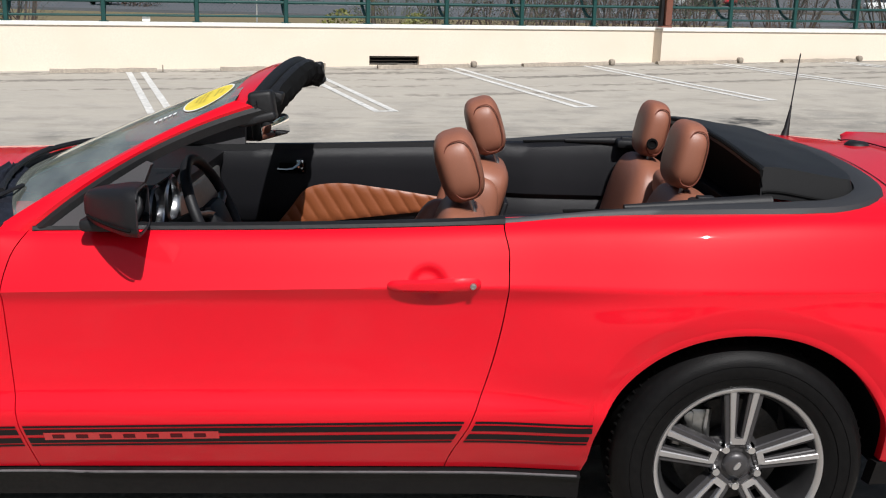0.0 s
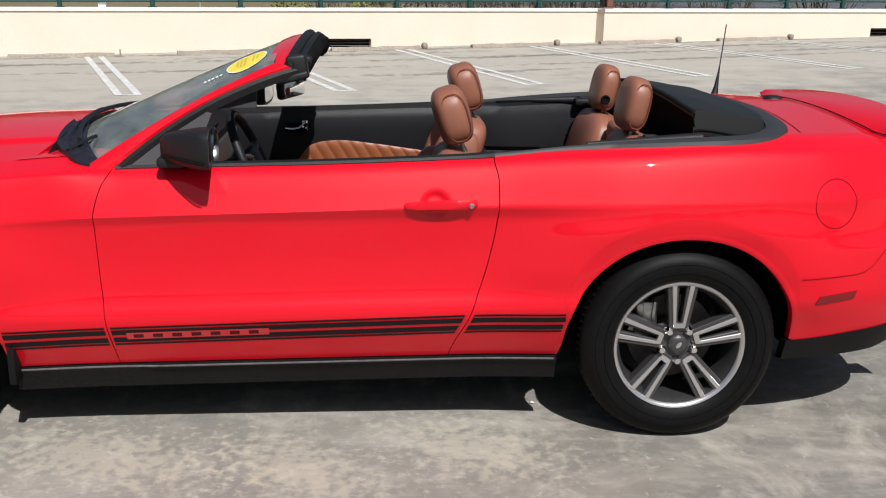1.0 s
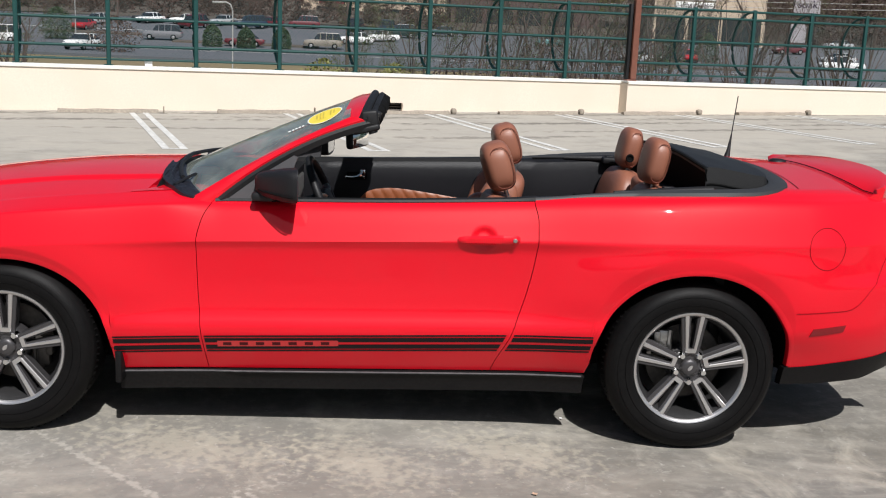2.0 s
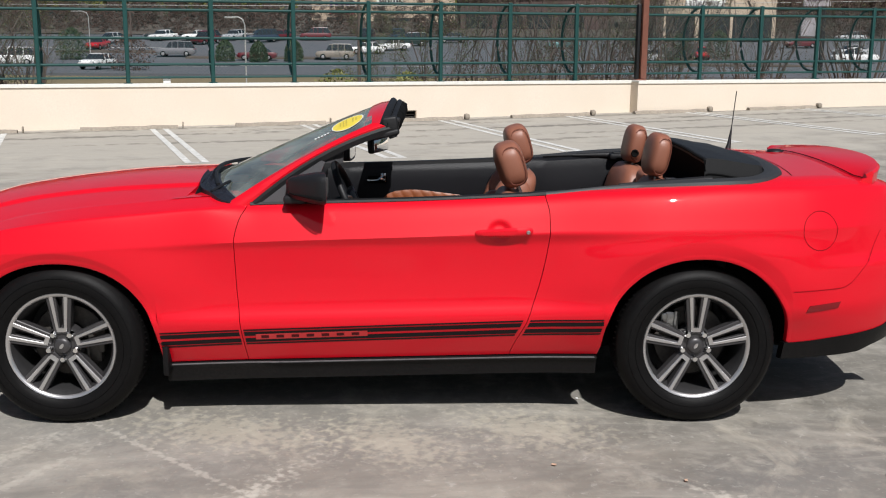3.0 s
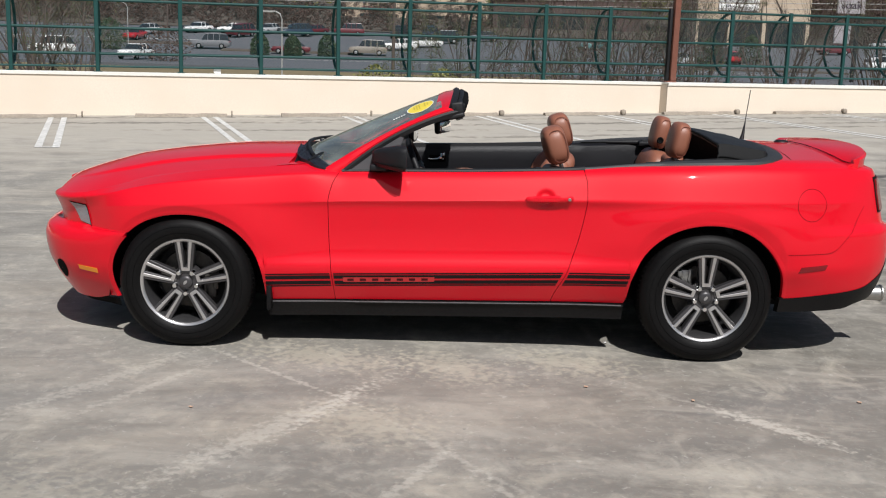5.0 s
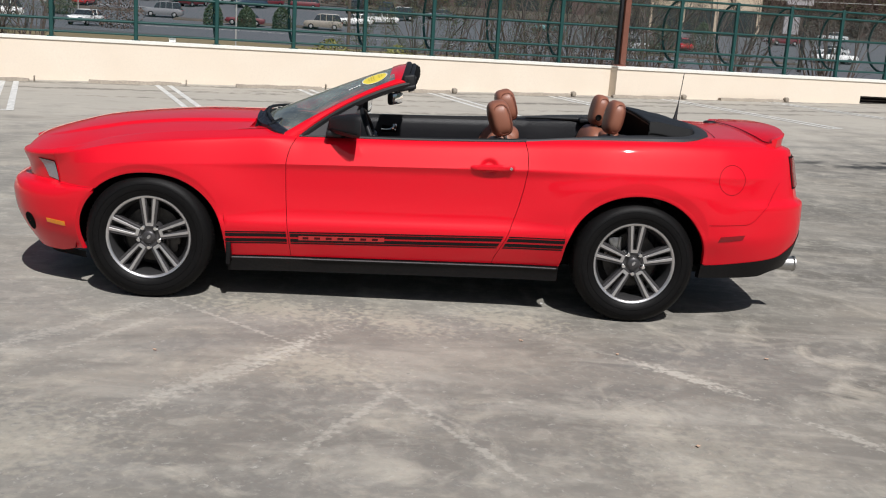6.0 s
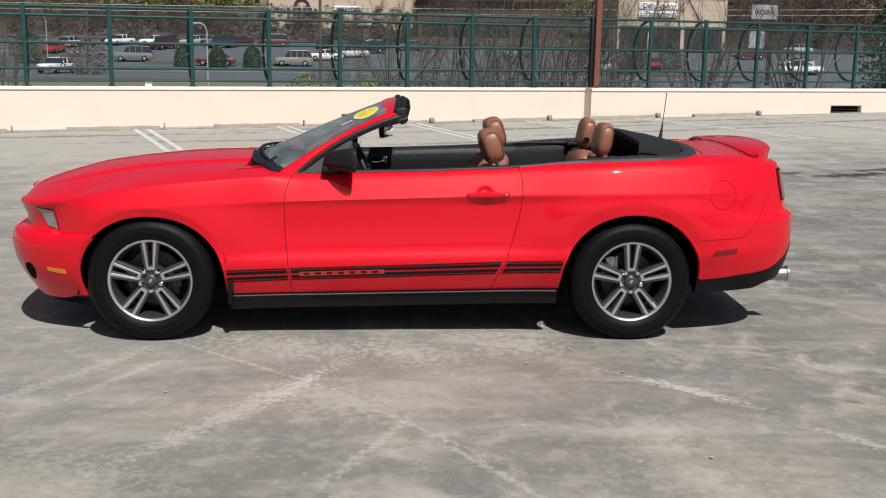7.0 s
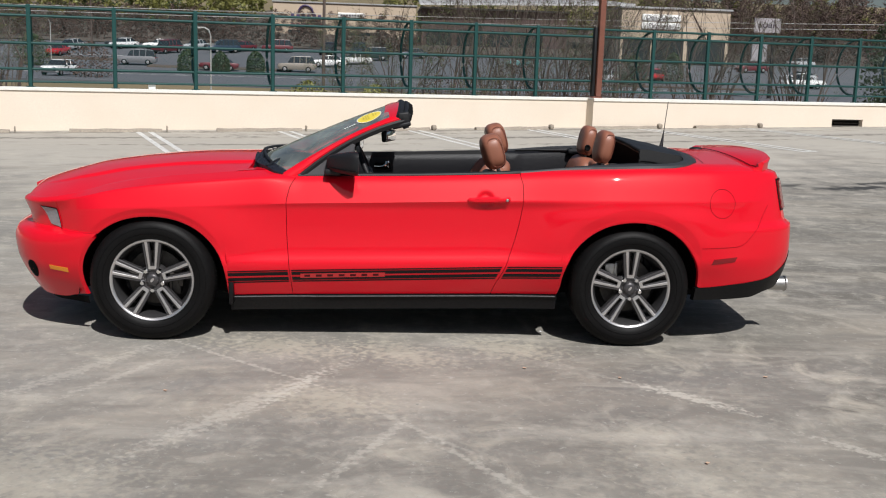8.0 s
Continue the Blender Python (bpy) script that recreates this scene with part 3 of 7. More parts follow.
def inset(p, z):
    """How far the flank lies inside the outline at height z, below the crease."""
    zz = z - rake(p)
    f = low_off(zz)
    k = smooth(-0.05, 0.75, p) * (1 - smooth(2.2, 2.65, p))
    f = f * (0.25 + 0.75 * k) + (0.045 * smooth(0.5, 0.25, zz)) * (1 - k)
    kn, kt = smooth(-0.25, -0.62, p), smooth(3.15, 3.65, p)
    f = f * (1 - kn) + nose_off(z) * kn
    f = f * (1 - kt) + tail_off(z) * kt
    for xc in WHEELS:
        rx, rz = ARCH[xc]
        e = math.hypot(plan_x(p) - xc, (z - 0.337) * rx / rz) - rx
        knee = 0.014 + (0.060 if xc > 1 else 0.036) * smooth(0.42, 0.70, z)
        fade = smooth(0.2, 0.34, z) * smooth(-0.9, -0.5, p) * (1 - 0.4 * smooth(0.74, 0.87, z)) * (0.30 + 0.70 * smooth(0.40, 0.64, z))
        f -= (0.046 if xc > 1 else 0.034) * math.exp(-(max(e - knee, 0.0) / 0.19) ** 2) * fade
        f += 0.016 * min(1.0, max(0.0, (knee - e) / knee)) * min(1.0, knee / 0.05) * fade * smooth(0.42, 0.58, z)
    return f


def flank(p, z, lift=0.0):
    """A place on the flank below the crease. lift: how far proud of it."""
    a, n = plan(p)
    a = a + n * (inset(p, z) - lift)
    return Vector((a.x, a.y, z))


def upper(p):
    """The section from the crease to the hood's edge or the cockpit: places of (inset, height)."""
    zc, zs = crease_z(p), shoulder_z(p)
    i0 = inset(p, zc)
    h = zs - zc
    kn, kt = smooth(-0.2, -0.62, p), smooth(3.3, 3.75, p)
    soft = [(i0, zc), (i0 + 0.016, zc + 0.22 * h), (i0 + 0.040, zc + 0.55 * h), (i0 + 0.064, zc + 0.82 * h), (i0 + 0.088, zc + 0.955 * h), (i0 + 0.115, zs + 0.002), (i0 + 0.155, zs + 0.017), (i0 + 0.21, zs + 0.028)]
    nose = [(i0, zc), (i0 - 0.006, zc + 0.25 * h), (i0 - 0.015, zc + 0.5 * h), (i0 - 0.024, zc + 0.75 * h), (i0 - 0.031, zc + 0.93 * h), (i0 - 0.034, zs + 0.004), (i0 - 0.024, zs + 0.018), (i0 - 0.004, zs + 0.030)]
    tail = [(i0, zc), (i0 + 0.008, zc + 0.22 * h), (i0 + 0.020, zc + 0.55 * h), (i0 + 0.034, zc + 0.82 * h), (i0 + 0.046, zc + 0.955 * h), (i0 + 0.066, zs + 0.002), (i0 + 0.10, zs + 0.012), (i0 + 0.15, zs + 0.02)]
    crest = [(i0, zc), (i0 + 0.010, zc + 0.25 * h), (i0 + 0.023, zc + 0.56 * h), (i0 + 0.036, zc + 0.82 * h), (i0 + 0.046, zc + 0.945 * h), (i0 + 0.066, zs - 0.001), (i0 + 0.13, zs + 0.007), (i0 + 0.21, zs + 0.014)]
    kw = smooth(0.84, 0.60, p)
    soft = [(a * (1 - kw) + b * kw, u * (1 - kw) + v * kw) for (a, u), (b, v) in zip(soft, crest)]
    kd = smooth(0.70, 0.84, p) * (1 - smooth(2.92, 3.12, p))
    soft[6] = (i0 + 0.155 - 0.030 * kd, zs + 0.017 - 0.013 * kd)
    soft[7] = (i0 + 0.21 - 0.078 * kd, zs + 0.028 - 0.023 * kd)
    return [(a * (1 - kn - kt) + b * kn + c * kt, u * (1 - kn - kt) + v * kn + w * kt) for (a, u), (b, v), (c, w) in zip(soft, nose, tail)]


def upper_at(p, t):
    """t from 0 at the crease to 1 at the end of the section."""
    pts = upper(p)
    f = t * (len(pts) - 1)
    s = spline(list(enumerate(v[0] for v in pts)))(f), spline(list(enumerate(v[1] for v in pts)))(f)
    a, n = plan(p)
    a = a + n * s[0]
    return Vector((a.x, a.y, s[1]))


def skin_at(p, z, lift=0.0):
    """A place on the flank at any height up to the shoulder."""
    if z <= crease_z(p):
        return flank(p, z, lift)
    lo, hi = 0.0, 0.85
    for _ in range(24):
        mid = (lo + hi) / 2
        if upper_at(p, mid).z < z:
            lo = mid
        else:
            hi = mid
    q = upper_at(p, lo)
    return Vector((q.x, q.y - lift, q.z))


def arch_z(x, sill):
    """The lower border of the flank: the sill, or the wheel arch."""
    for xc, (rx, rz) in ARCH.items():
        u = abs(x - xc) / rx
        if u < 1:
            return max(sill, 0.337 + rz * math.sqrt(1 - u ** 2.15))
    return sill


def columns(p0, p1, n):
    """Steps along the flank, closer where a wheel arch ends."""
    ps = span(p0, p1, n)
    for xc, (rx, rz) in ARCH.items():
        ps += [xc + s * rx * math.cos(radians(a)) for s in (1, -1) for a in (0.3, 1.5, 3, 4.5, 6, 7.5, 9, 10.5, 12, 14, 16, 18, 21, 24, 27, 30, 33, 37, 41, 45, 50, 56, 63)]
    ps = sorted(p for p in ps if p0 <= p <= p1)
    out = [ps[0]]
    for p in ps[1:]:
        if p - out[-1] > 0.0015:
            out.append(p)
    out[-1] = p1
    return out


def side_panel(name, left, right, sill, top, n, parent, label="", lower_rows=26, upper_rows=14, both=True, reach=0.2):
    """A panel of the flank between two seams left(z) and right(z), from sill(p) up to the share top of the upper section."""
    mid_l, mid_r = left(0.6), right(0.6)
    cols = columns(mid_l, mid_r, n)
    ws = span(0, 0.88, lower_rows) + span(0.88, 1, 8)[1:] + span(1, 1.2, 6)[1:] + span(1.2, 2, upper_rows)[1:]
    if name == "door_skin":
        cols = [c for c in cols if not 1.785 < c < 1.94] + span(1.785, 1.94, 32)
        cols.sort()
        ws = span(0, 0.9, lower_rows) + span(0.9, 1, 12)[1:] + span(1, 1.45, 18)[1:] + span(1.45, 2, 8)[1:]

    def slide(c, z):
        """Columns follow a seam only near it."""
        return c + (left(z) - mid_l) * max(0.0, 1 - (c - mid_l) / reach) + (right(z) - mid_r) * max(0.0, 1 - (mid_r - c) / reach)

    for side in ((0, 1) if both else (0,)):
        bm = bmesh.new()

        def at(c, w):
            z = 0.5
            for _ in range(5):
                p = slide(c, z)
                if w <= 1:
                    lo = arch_z(plan_x(p), sill(p))
                    z = lo + (crease_z(p) - lo) * w
                else:
                    z = upper_at(p, (w - 1) * top).z
            q = flank(p, z) if w <= 1 else upper_at(p, (w - 1) * top)
            if name == "door_skin":
                r = math.hypot((q.x - 1.862) / 0.054, (q.z - 0.8415) / 0.050)
                q.y += 0.016 * (1 - smooth(0.45, 1.06, r))
            return q if side == 0 else Vector((q.x, 2 * MID - q.y, q.z))
        grid(bm, at, cols, ws)
        rim(bm, (0, 0.022 if side == 0 else -0.022, 0))
        part(name, bm, PAINT, parent, label)


car = thing("convertible_car", "bright red two-door convertible with its black roof folded down", "car")

seam_f = spline([(0.2, 0.785), (0.31, 0.772), (0.45, 0.758), (0.62, 0.744), (0.79, 0.740), (0.88, 0.757), (0.95, 0.795), (1.1, 0.86)])
seam_r = spline([(0.2, 1.90), (0.31, 1.925), (0.46, 1.988), (0.65, 2.046), (0.78, 2.070), (0.84, 2.076), (0.92, 2.075), (0.99, 2.060), (1.1, 2.06)])


valance_top = spline([(2.6, 0.345), (3.12, 0.352), (3.4, 0.374), (3.60, 0.400), (3.74, 0.455), (3.93, 0.530), (4.05, 0.548), (4.46, 0.555)])
valance_low = spline([(3.1, 0.272), (3.52, 0.278), (3.62, 0.306), (3.80, 0.322), (4.46, 0.300)])


def sill_line(p):
    return 0.256 + 0.0195 * (p - 0.44)


GAP = 0.0016
# front bumper with the lamp signals, front wing, door, rear quarter
for side in (0, 1):
    fl = lambda q: q if side == 0 else Vector((q.x, 2 * MID - q.y, q.z))
    bm = bmesh.new()

    def bumper_at(u, w):
        p = -1.525 + (-0.392 + 1.525) * u
        lo = 0.205 + 0.035 * smooth(-0.6, -0.4, p)
        hi = 0.6045
        z = lo + (hi - lo) * w
        edge = -0.408 * math.sqrt(max(0.02, 1 - (abs(z - 0.337) / 0.372) ** 2.15))
        if u > 0.75:
            k = (u - 0.75) / 0.25
            p = p + k * (edge - 0.004 + 0.392)
        return fl(flank(p, z))
    grid(bm, bumper_at, span(0, 1, 70), span(0, 1, 30))
    rim(bm, lambda q: Vector((0.06 if q.x < -0.62 else 0.0, 0.05 if side == 0 else -0.05, 0.002)) if q.z > 0.59 else Vector((0.02, 0.012 if side == 0 else -0.012, 0)))
    part("front_bumper", bm, PAINT, car)
side_panel("front_wing", lambda z: -0.535 - 0.02 * smooth(0.60, 0.75, z), lambda z: seam_f(z) - GAP, lambda p: 0.606 if p < -0.29 else sill_line(p), 1.0, 70, car)
side_panel("door_skin", lambda z: seam_f(z) + GAP, lambda z: seam_r(z) - GAP, sill_line, 0.66, 60, car, reach=0.5)
side_panel("rear_quarter", lambda z: seam_r(z) + GAP, lambda z: 4.46, lambda p: sill_line(p) if p < 2.6 else valance_top(p), 1.0, 110, car)


def seam_strip(name, pts, width, lift, material, label="", parent=None):
    """A narrow strip that follows the flank through places of (p, z)."""
    bm = bmesh.new()
    rows = []
    for i, (p, z) in enumerate(pts):
        a, b = pts[max(i - 1, 0)], pts[min(i + 1, len(pts) - 1)]
        d = Vector((b[0] - a[0], b[1] - a[1])).normalized() * width / 2
        rows.append([flank(p - d.y * k, z + d.x * k, lift) for k in (-1, 1)])
    grid(bm, lambda i, k: rows[i][k], range(len(rows)), (0, 1))
    solid(bm, -0.0006)
    part(name, bm, material, parent or car, label)


# seam of the rear bumper cover and the groove round the fuel door
pts = [(p, 0.598 + 0.02 * (p - 3.1)) for p in span(3.11, 3.33, 8)] + [(3.36, 0.608), (3.39, 0.625), (3.42, 0.655), (3.47, 0.71), (3.53, 0.775), (3.59, 0.835)]
seam_strip("bumper_seam", pts, 0.0018, 0.0022, SEAM)
fuel = [(3.231 + 0.083 * math.cos(a), 0.852 + 0.083 * math.sin(a)) for a in (2 * math.pi * k / 48 for k in range(49))]


bm = bmesh.new()
grid(bm, lambda i, k: skin_at(3.231 + (fuel[i][0] - 3.231) * k, 0.852 + (fuel[i][1] - 0.852) * k, 0.001), range(49), (0.975, 1.012))
part("fuel_door_gap", bm, SEAM, car, "thin round gap of the fuel filler door")

# hood: from the edge of the wings to the middle, with a raised centre
hood_mid = spline([(-0.935, 0.752), (-0.90, 0.776), (-0.85, 0.800), (-0.77, 0.834), (-0.6, 0.892), (-0.45, 0.934), (-0.13, 0.981), (0.19, 1.007), (0.46, 1.014), (0.6, 1.016)])


def hood_at(p, q):
    s = upper_at(p, 1.0)
    s = s + plan(p)[1] * 0.004
    y = s.y + (MID - s.y) * q
    k = smooth(-0.85, -0.3, s.x)
    zc = hood_mid(s.x) - 0.020 * k
    z = s.z + (zc - s.z) * (1 - (1 - q) ** 2) + 0.012 * smooth(0.325, 0.385, q) * k
    return Vector((s.x + (0.02 * q if p > 0.3 else 0), y, z))


bm = bmesh.new()
ps = span(-1.52, -0.62, 26) + span(-0.62, 0.505, 44)[1:]
qs = span(0, 0.30, 8) + span(0.30, 0.41, 11)[1:] + span(0.41, 1, 12)[1:]
grid(bm, hood_at, ps, qs)
grid(bm, lambda p, q: (lambda v: Vector((v.x, 2 * MID - v.y, v.z)))(hood_at(p, q)), ps, qs)
bmesh.ops.remove_doubles(bm, verts=bm.verts, dist=0.0006)
rim(bm, (0.004, 0, -0.02))
part("hood", bm, PAINT, car)

# rear deck round the cockpit opening
open_x = spline([(0.0, 2.80), (0.20, 2.83), (0.225, 2.95), (0.26, 3.025), (0.33, 3.08), (0.5, 3.12), (0.7, 3.14), (0.94, 3.15)])


def opening_y(x):
    """The edge of the cockpit opening at x."""
    if x < 2.76:
        return 0.205
    lo, hi = 0.20, MID
    for _ in range(24):
        mid = (lo + hi) / 2
        if open_x(mid) < x:
            lo = mid
        else:
            hi = mid
    return max(0.205, lo) if x < 3.15 else MID


deck_mid = spline([(2.0, 1.02), (3.0, 1.075), (3.28, 1.085), (3.45, 1.092), (3.6, 1.09), (3.7, 1.08), (3.84, 1.05)])


def deck_at(p, q, side=0):
    s = upper_at(p, 1.0)
    y1 = max(opening_y(s.x), s.y + 0.002)
    y = s.y + (y1 - s.y) * q
    f = min(1.0, (y - s.y) / max(0.01, MID - s.y))
    z = s.z + (deck_mid(s.x) - s.z) * (1 - (1 - f) ** 2.0)
    return Vector((s.x, y if side == 0 else 2 * MID - y, z))


bm = bmesh.new()
ps = span(2.07, 2.76, 10) + span(2.76, 3.29, 50)[1:] + span(3.29, 4.455, 60)[1:]
for side in (0, 1):
    grid(bm, lambda p, q: deck_at(p, q, side), ps, span(0, 1, 16))
bmesh.ops.remove_doubles(bm, verts=bm.verts, dist=0.0006)
rim(bm, (0, 0, -0.02))
part("rear_deck", bm, PAINT, car)


def deck_point(x, y):
    """The height of the rear deck at a place."""
    for p in span(3.1, 4.45, 270):
        s = upper_at(p, 1.0)
        if s.x >= x:
            break
    f = min(1.0, max(0.0, (min(y, 2 * MID - y) - s.y) / max(0.01, MID - s.y)))
    return s.z + (deck_mid(x) - s.z) * (1 - (1 - f) ** 2.0)


# gap of the boot lid, its lock cover and the ducktail spoiler
bm = bmesh.new()
line = [Vector((3.225 - 0.06 * (abs(y - MID) / 0.66) ** 2, y, 0)) for y in span(0.28, 1.60, 40)]
line = [Vector((v.x, v.y, deck_point(v.x, v.y) + 0.0015)) for v in line]
for pts in (line, ):
    grid(bm, lambda i, k: pts[i] + Vector((k, 0, 0)), range(len(pts)), (-0.0018, 0.0018))
part("boot_lid_gap", bm, DARK, car, "dark gap of the boot lid")
bm = bmesh.new()
turned(bm, [(0.0, 0.014), (0.03, 0.013), (0.042, 0.004), (0.045, -0.004)], 24, "z", (3.40, 1.16, deck_point(3.40, 1.16)))
bmesh.ops.remove_doubles(bm, verts=bm.verts, dist=0.0004)
part("brake_lamp_button", bm, BLACK_TRIM, car, "small black raised fitting on the boot lid")


def spoiler_ring(y):
    f = abs(y - MID) / 0.64
    x0 = 3.43 + 0.03 * f ** 2 + 0.02 * f ** 6
    x1 = 3.715 - 0.12 * f ** 2 - 0.055 * f ** 6
    zr = deck_point(min(x0, 3.7), y)
    top = 1.118 - 0.035 * f ** 2.5
    low = top - 0.075 - 0.075 * smooth(0.70, 0.95, f)
    pts = [(x0 - 0.01, zr - 0.012), (x0 + 0.03, zr + 0.006), (x0 + (x1 - x0) * 0.4, zr * 0.5 + top * 0.5 + 0.004), (x0 + (x1 - x0) * 0.75, top - 0.002), (x1 - 0.012, top), (x1, top - 0.01), (x1 - 0.006, top - 0.04), (x1 - 0.012, low), (x1 - 0.1, low - 0.005), (x0 + 0.05, zr - 0.03)]
    return [Vector((x, y, z)) for x, z in pts]


bm = bmesh.new()
loft(bm, [spoiler_ring(y) for y in span(MID - 0.64, MID + 0.64, 48)])
part("spoiler", bm, PAINT, car, "red ducktail spoiler")

bm = bmesh.new()
tube(bm, [spoiler_ring(y)[1] + Vector((-0.012, 0, 0.0)) for y in span(MID - 0.63, MID + 0.63, 40)], 0.0022, 6)
part("spoiler_gap", bm, DARK, car, "dark gap in front of the spoiler")

# tail lamps, lower black valances, exhausts, side markers, signals
for side in (0, 1):
    fl = lambda q: q if side == 0 else Vector((q.x, 2 * MID - q.y, q.z))
    bm = bmesh.new()
    tail = lambda p, z, lift: fl(skin_at(p, z) - plan(p)[1] * lift)
    grid(bm, lambda u, w: tail(3.745 + 0.40 * u, 0.795 + 0.185 * w, 0.004), span(0, 1, 16), span(0, 1, 12))
    rim(bm, (-0.02, 0.01 if side == 0 else -0.01, 0))
    lamp = part("tail_lamp", bm, DARK, car, "dark tail lamp with upright red bars")
    for u0, u1, material in ((0.03, 0.35, RED_LENS), (0.40, 0.64, RED_LENS), (0.68, 0.94, RED_LENS)):
        bm = bmesh.new()
        grid(bm, lambda u, w: tail(3.745 + 0.40 * (u0 + (u1 - u0) * u), 0.805 + 0.165 * w, 0.010), span(0, 1, 5), span(0, 1, 10))
        rim(bm, (-0.012, 0.006 if side == 0 else -0.006, 0))
        part("lens_bar", bm, material, lamp)
    bm = bmesh.new()
    grid(bm, lambda u, w: fl((lambda p: flank(p, valance_low(p) * (1 - w) + valance_top(p) * w, 0.004))(3.118 + (4.46 - 3.118) * u)), span(0, 1, 60), span(0, 1, 8))
    rim(bm, (-0.01, 0.03 if side == 0 else -0.03, 0))
    part("rear_valance", bm, CLADDING, car, "black plastic lower valance")
    bm = bmesh.new()
    grid(bm, lambda u, w: fl(flank(3.178 + 0.150 * u + 0.012 * w, 0.501 + 0.014 * u + w * (0.031 - 0.003 * u), 0.003)), span(0, 1, 8), span(0, 1, 3))
    rim(bm, (0, 0.012 if side == 0 else -0.012, 0))
    part("side_marker", bm, RED_LENS, car, "red rear side marker")
    bm = bmesh.new()
    grid(bm, lambda u, w: fl(flank(-0.592 + 0.120 * u, 0.384 - 0.012 * u + w * (0.024 + 0.004 * u), 0.003)), span(0, 1, 8), span(0, 1, 3))
    rim(bm, (0, 0.012 if side == 0 else -0.012, 0))
    part("front_marker", bm, AMBER, car, "amber front side marker")
    bm = bmesh.new()
    y = 0.46 if side == 0 else 2 * MID - 0.46
    turned(bm, [(0.040, -0.16), (0.043, 0.0), (0.048, 0.006), (0.048, 0.014), (0.041, 0.014), (0.038, -0.10), (0.0, -0.10)], 28, "x", (3.79, y, 0.315))
    part("exhaust_tip", bm, STEEL, car, "chrome exhaust tip")
    # nose panel beside the grille, with the head lamp set in it
    bm = bmesh.new()
    grid(bm, lambda u, w: (lambda p: fl(flank(p, 0.604 + (crease_z(p) - 0.604) * w) if w <= 1 else upper_at(p, w - 1)))(-1.0 + 0.442 * u), span(0, 1, 26), span(0, 1, 8) + span(1, 2, 12)[1:])
    rim(bm, (0.015, 0.012 if side == 0 else -0.012, 0))
    part("nose_panel", bm, PAINT, car)

    def lamp_at(u, w, lift):
        p0, p1 = -0.634 - 0.066 * w, -0.545 - 0.027 * w
        z0 = 0.630 - 0.014 * u + (0.098 + 0.006 * u) * w
        q = skin_at(p0 + (p1 - p0) * u, z0)
        n = plan(p0 + (p1 - p0) * u)[1]
        return fl(q - n * lift)
    for grow, lift, material, name, label in ((0.04, 0.0025, DARK, "lamp_surround", ""), (0.0, 0.0045, LAMP_SILVER, "lamp_reflector", "bright ribbed headlamp reflector"), (0.0, 0.010, CLEAR, "lamp_lens", "clear headlamp lens")):
        bm = bmesh.new()
        ribs = 0.0012 if name == "lamp_reflector" else 0.0
        grid(bm, lambda u, w: lamp_at(u, w, lift + ribs * math.sin(w * 26) * math.sin(u * 9)), span(-grow, 1 + grow, 16), span(-grow, 1 + grow, 16))
        ob = part(name, bm, material, car, label)
        ob.visible_shadow = name != "lamp_lens"
    # fog lamp hollow: a flat dark patch on the bumper stands for its shade
    bm = bmesh.new()
    loft(bm, [[fl(flank(-0.765 + r * 0.055 * math.cos(t) + 0.02 * r * math.sin(t), 0.365 + r * 0.055 * math.sin(t), 0.0015)) for t in (2 * math.pi * k / 28 for k in range(28))] for r in (1.0, 0.92, 0.5, 0.05)], True, False)
    part("fog_lamp", bm, DARK, car, "dark round patch for the shade in the fog lamp hollow")
    bm = bmesh.new()
    grid(bm, lambda u, w: fl(flank(-1.525 + 0.53 * u, 0.607 + 0.128 * w, -0.05)), span(0, 1, 10), span(0, 1, 5))
    part("grille", bm, BLACK_TRIM, car)
    # air dam under the bumper
    bm = bmesh.new()
    grid(bm, lambda u, w: fl(flank(-1.525 + 1.11 * u, 0.17 + 0.045 * w, -0.035)), span(0, 1, 30), span(0, 1, 3))
    part("air_dam", bm, DARK, car)

# sill cladding with a pale strip for its lit upper edge, in two lengths
for side in (0, 1):
    fl = lambda q: q if side == 0 else Vector((q.x, 2 * MID - q.y, q.z))
    bm = bmesh.new()
    rings = []
    for p in span(0.425, 2.30, 50):
        z1 = sill_line(p) - 0.004
        k = smooth(0.82, 0.92, p)
        y0 = flank(p, z1).y
        out = -0.012 - 0.006 * k
        rings.append([fl(Vector((p, y, z))) for y, z in ((y0 + 0.05, z1), (y0 + 0.006, z1), (y0 + out, z1 - 0.006), (y0 + out - 0.001, z1 - 0.012), (y0 + out + 0.004 + 0.008 * k, z1 - 0.022), (y0 + 0.003, z1 - 0.055), (y0 + 0.010, z1 - 0.088), (y0 + 0.05, z1 - 0.095))])
    loft(bm, rings)
    part("sill", bm, CLADDING, car, "dark grey plastic sill")
    bm = bmesh.new()
    rings = []
    for p in span(0.43, 2.29, 40):
        z1 = sill_line(p) - 0.004
        y0 = flank(p, z1).y - 0.0185 + 0.006 * (1 - smooth(0.82, 0.92, p))
        rings.append([fl(Vector((p, y0 + a, z1 + b))) for a, b in ((0, -0.0105), (-0.0008, -0.0065), (0.004, -0.0045), (0.004, -0.0105))])
    loft(bm, rings)
    # the pale colour stands in for light caught along the edge
    part("sill_edge", bm, PALE_EDGE, car, "pale strip for the lit upper edge of the sill")
    bm = bmesh.new()
    box(bm, (0.434, 0.125 if side == 0 else 2 * MID - 0.125, 0.275), (0.026, 0.10, 0.13), 0.008)
    part("mud_flap", bm, CLADDING, car)

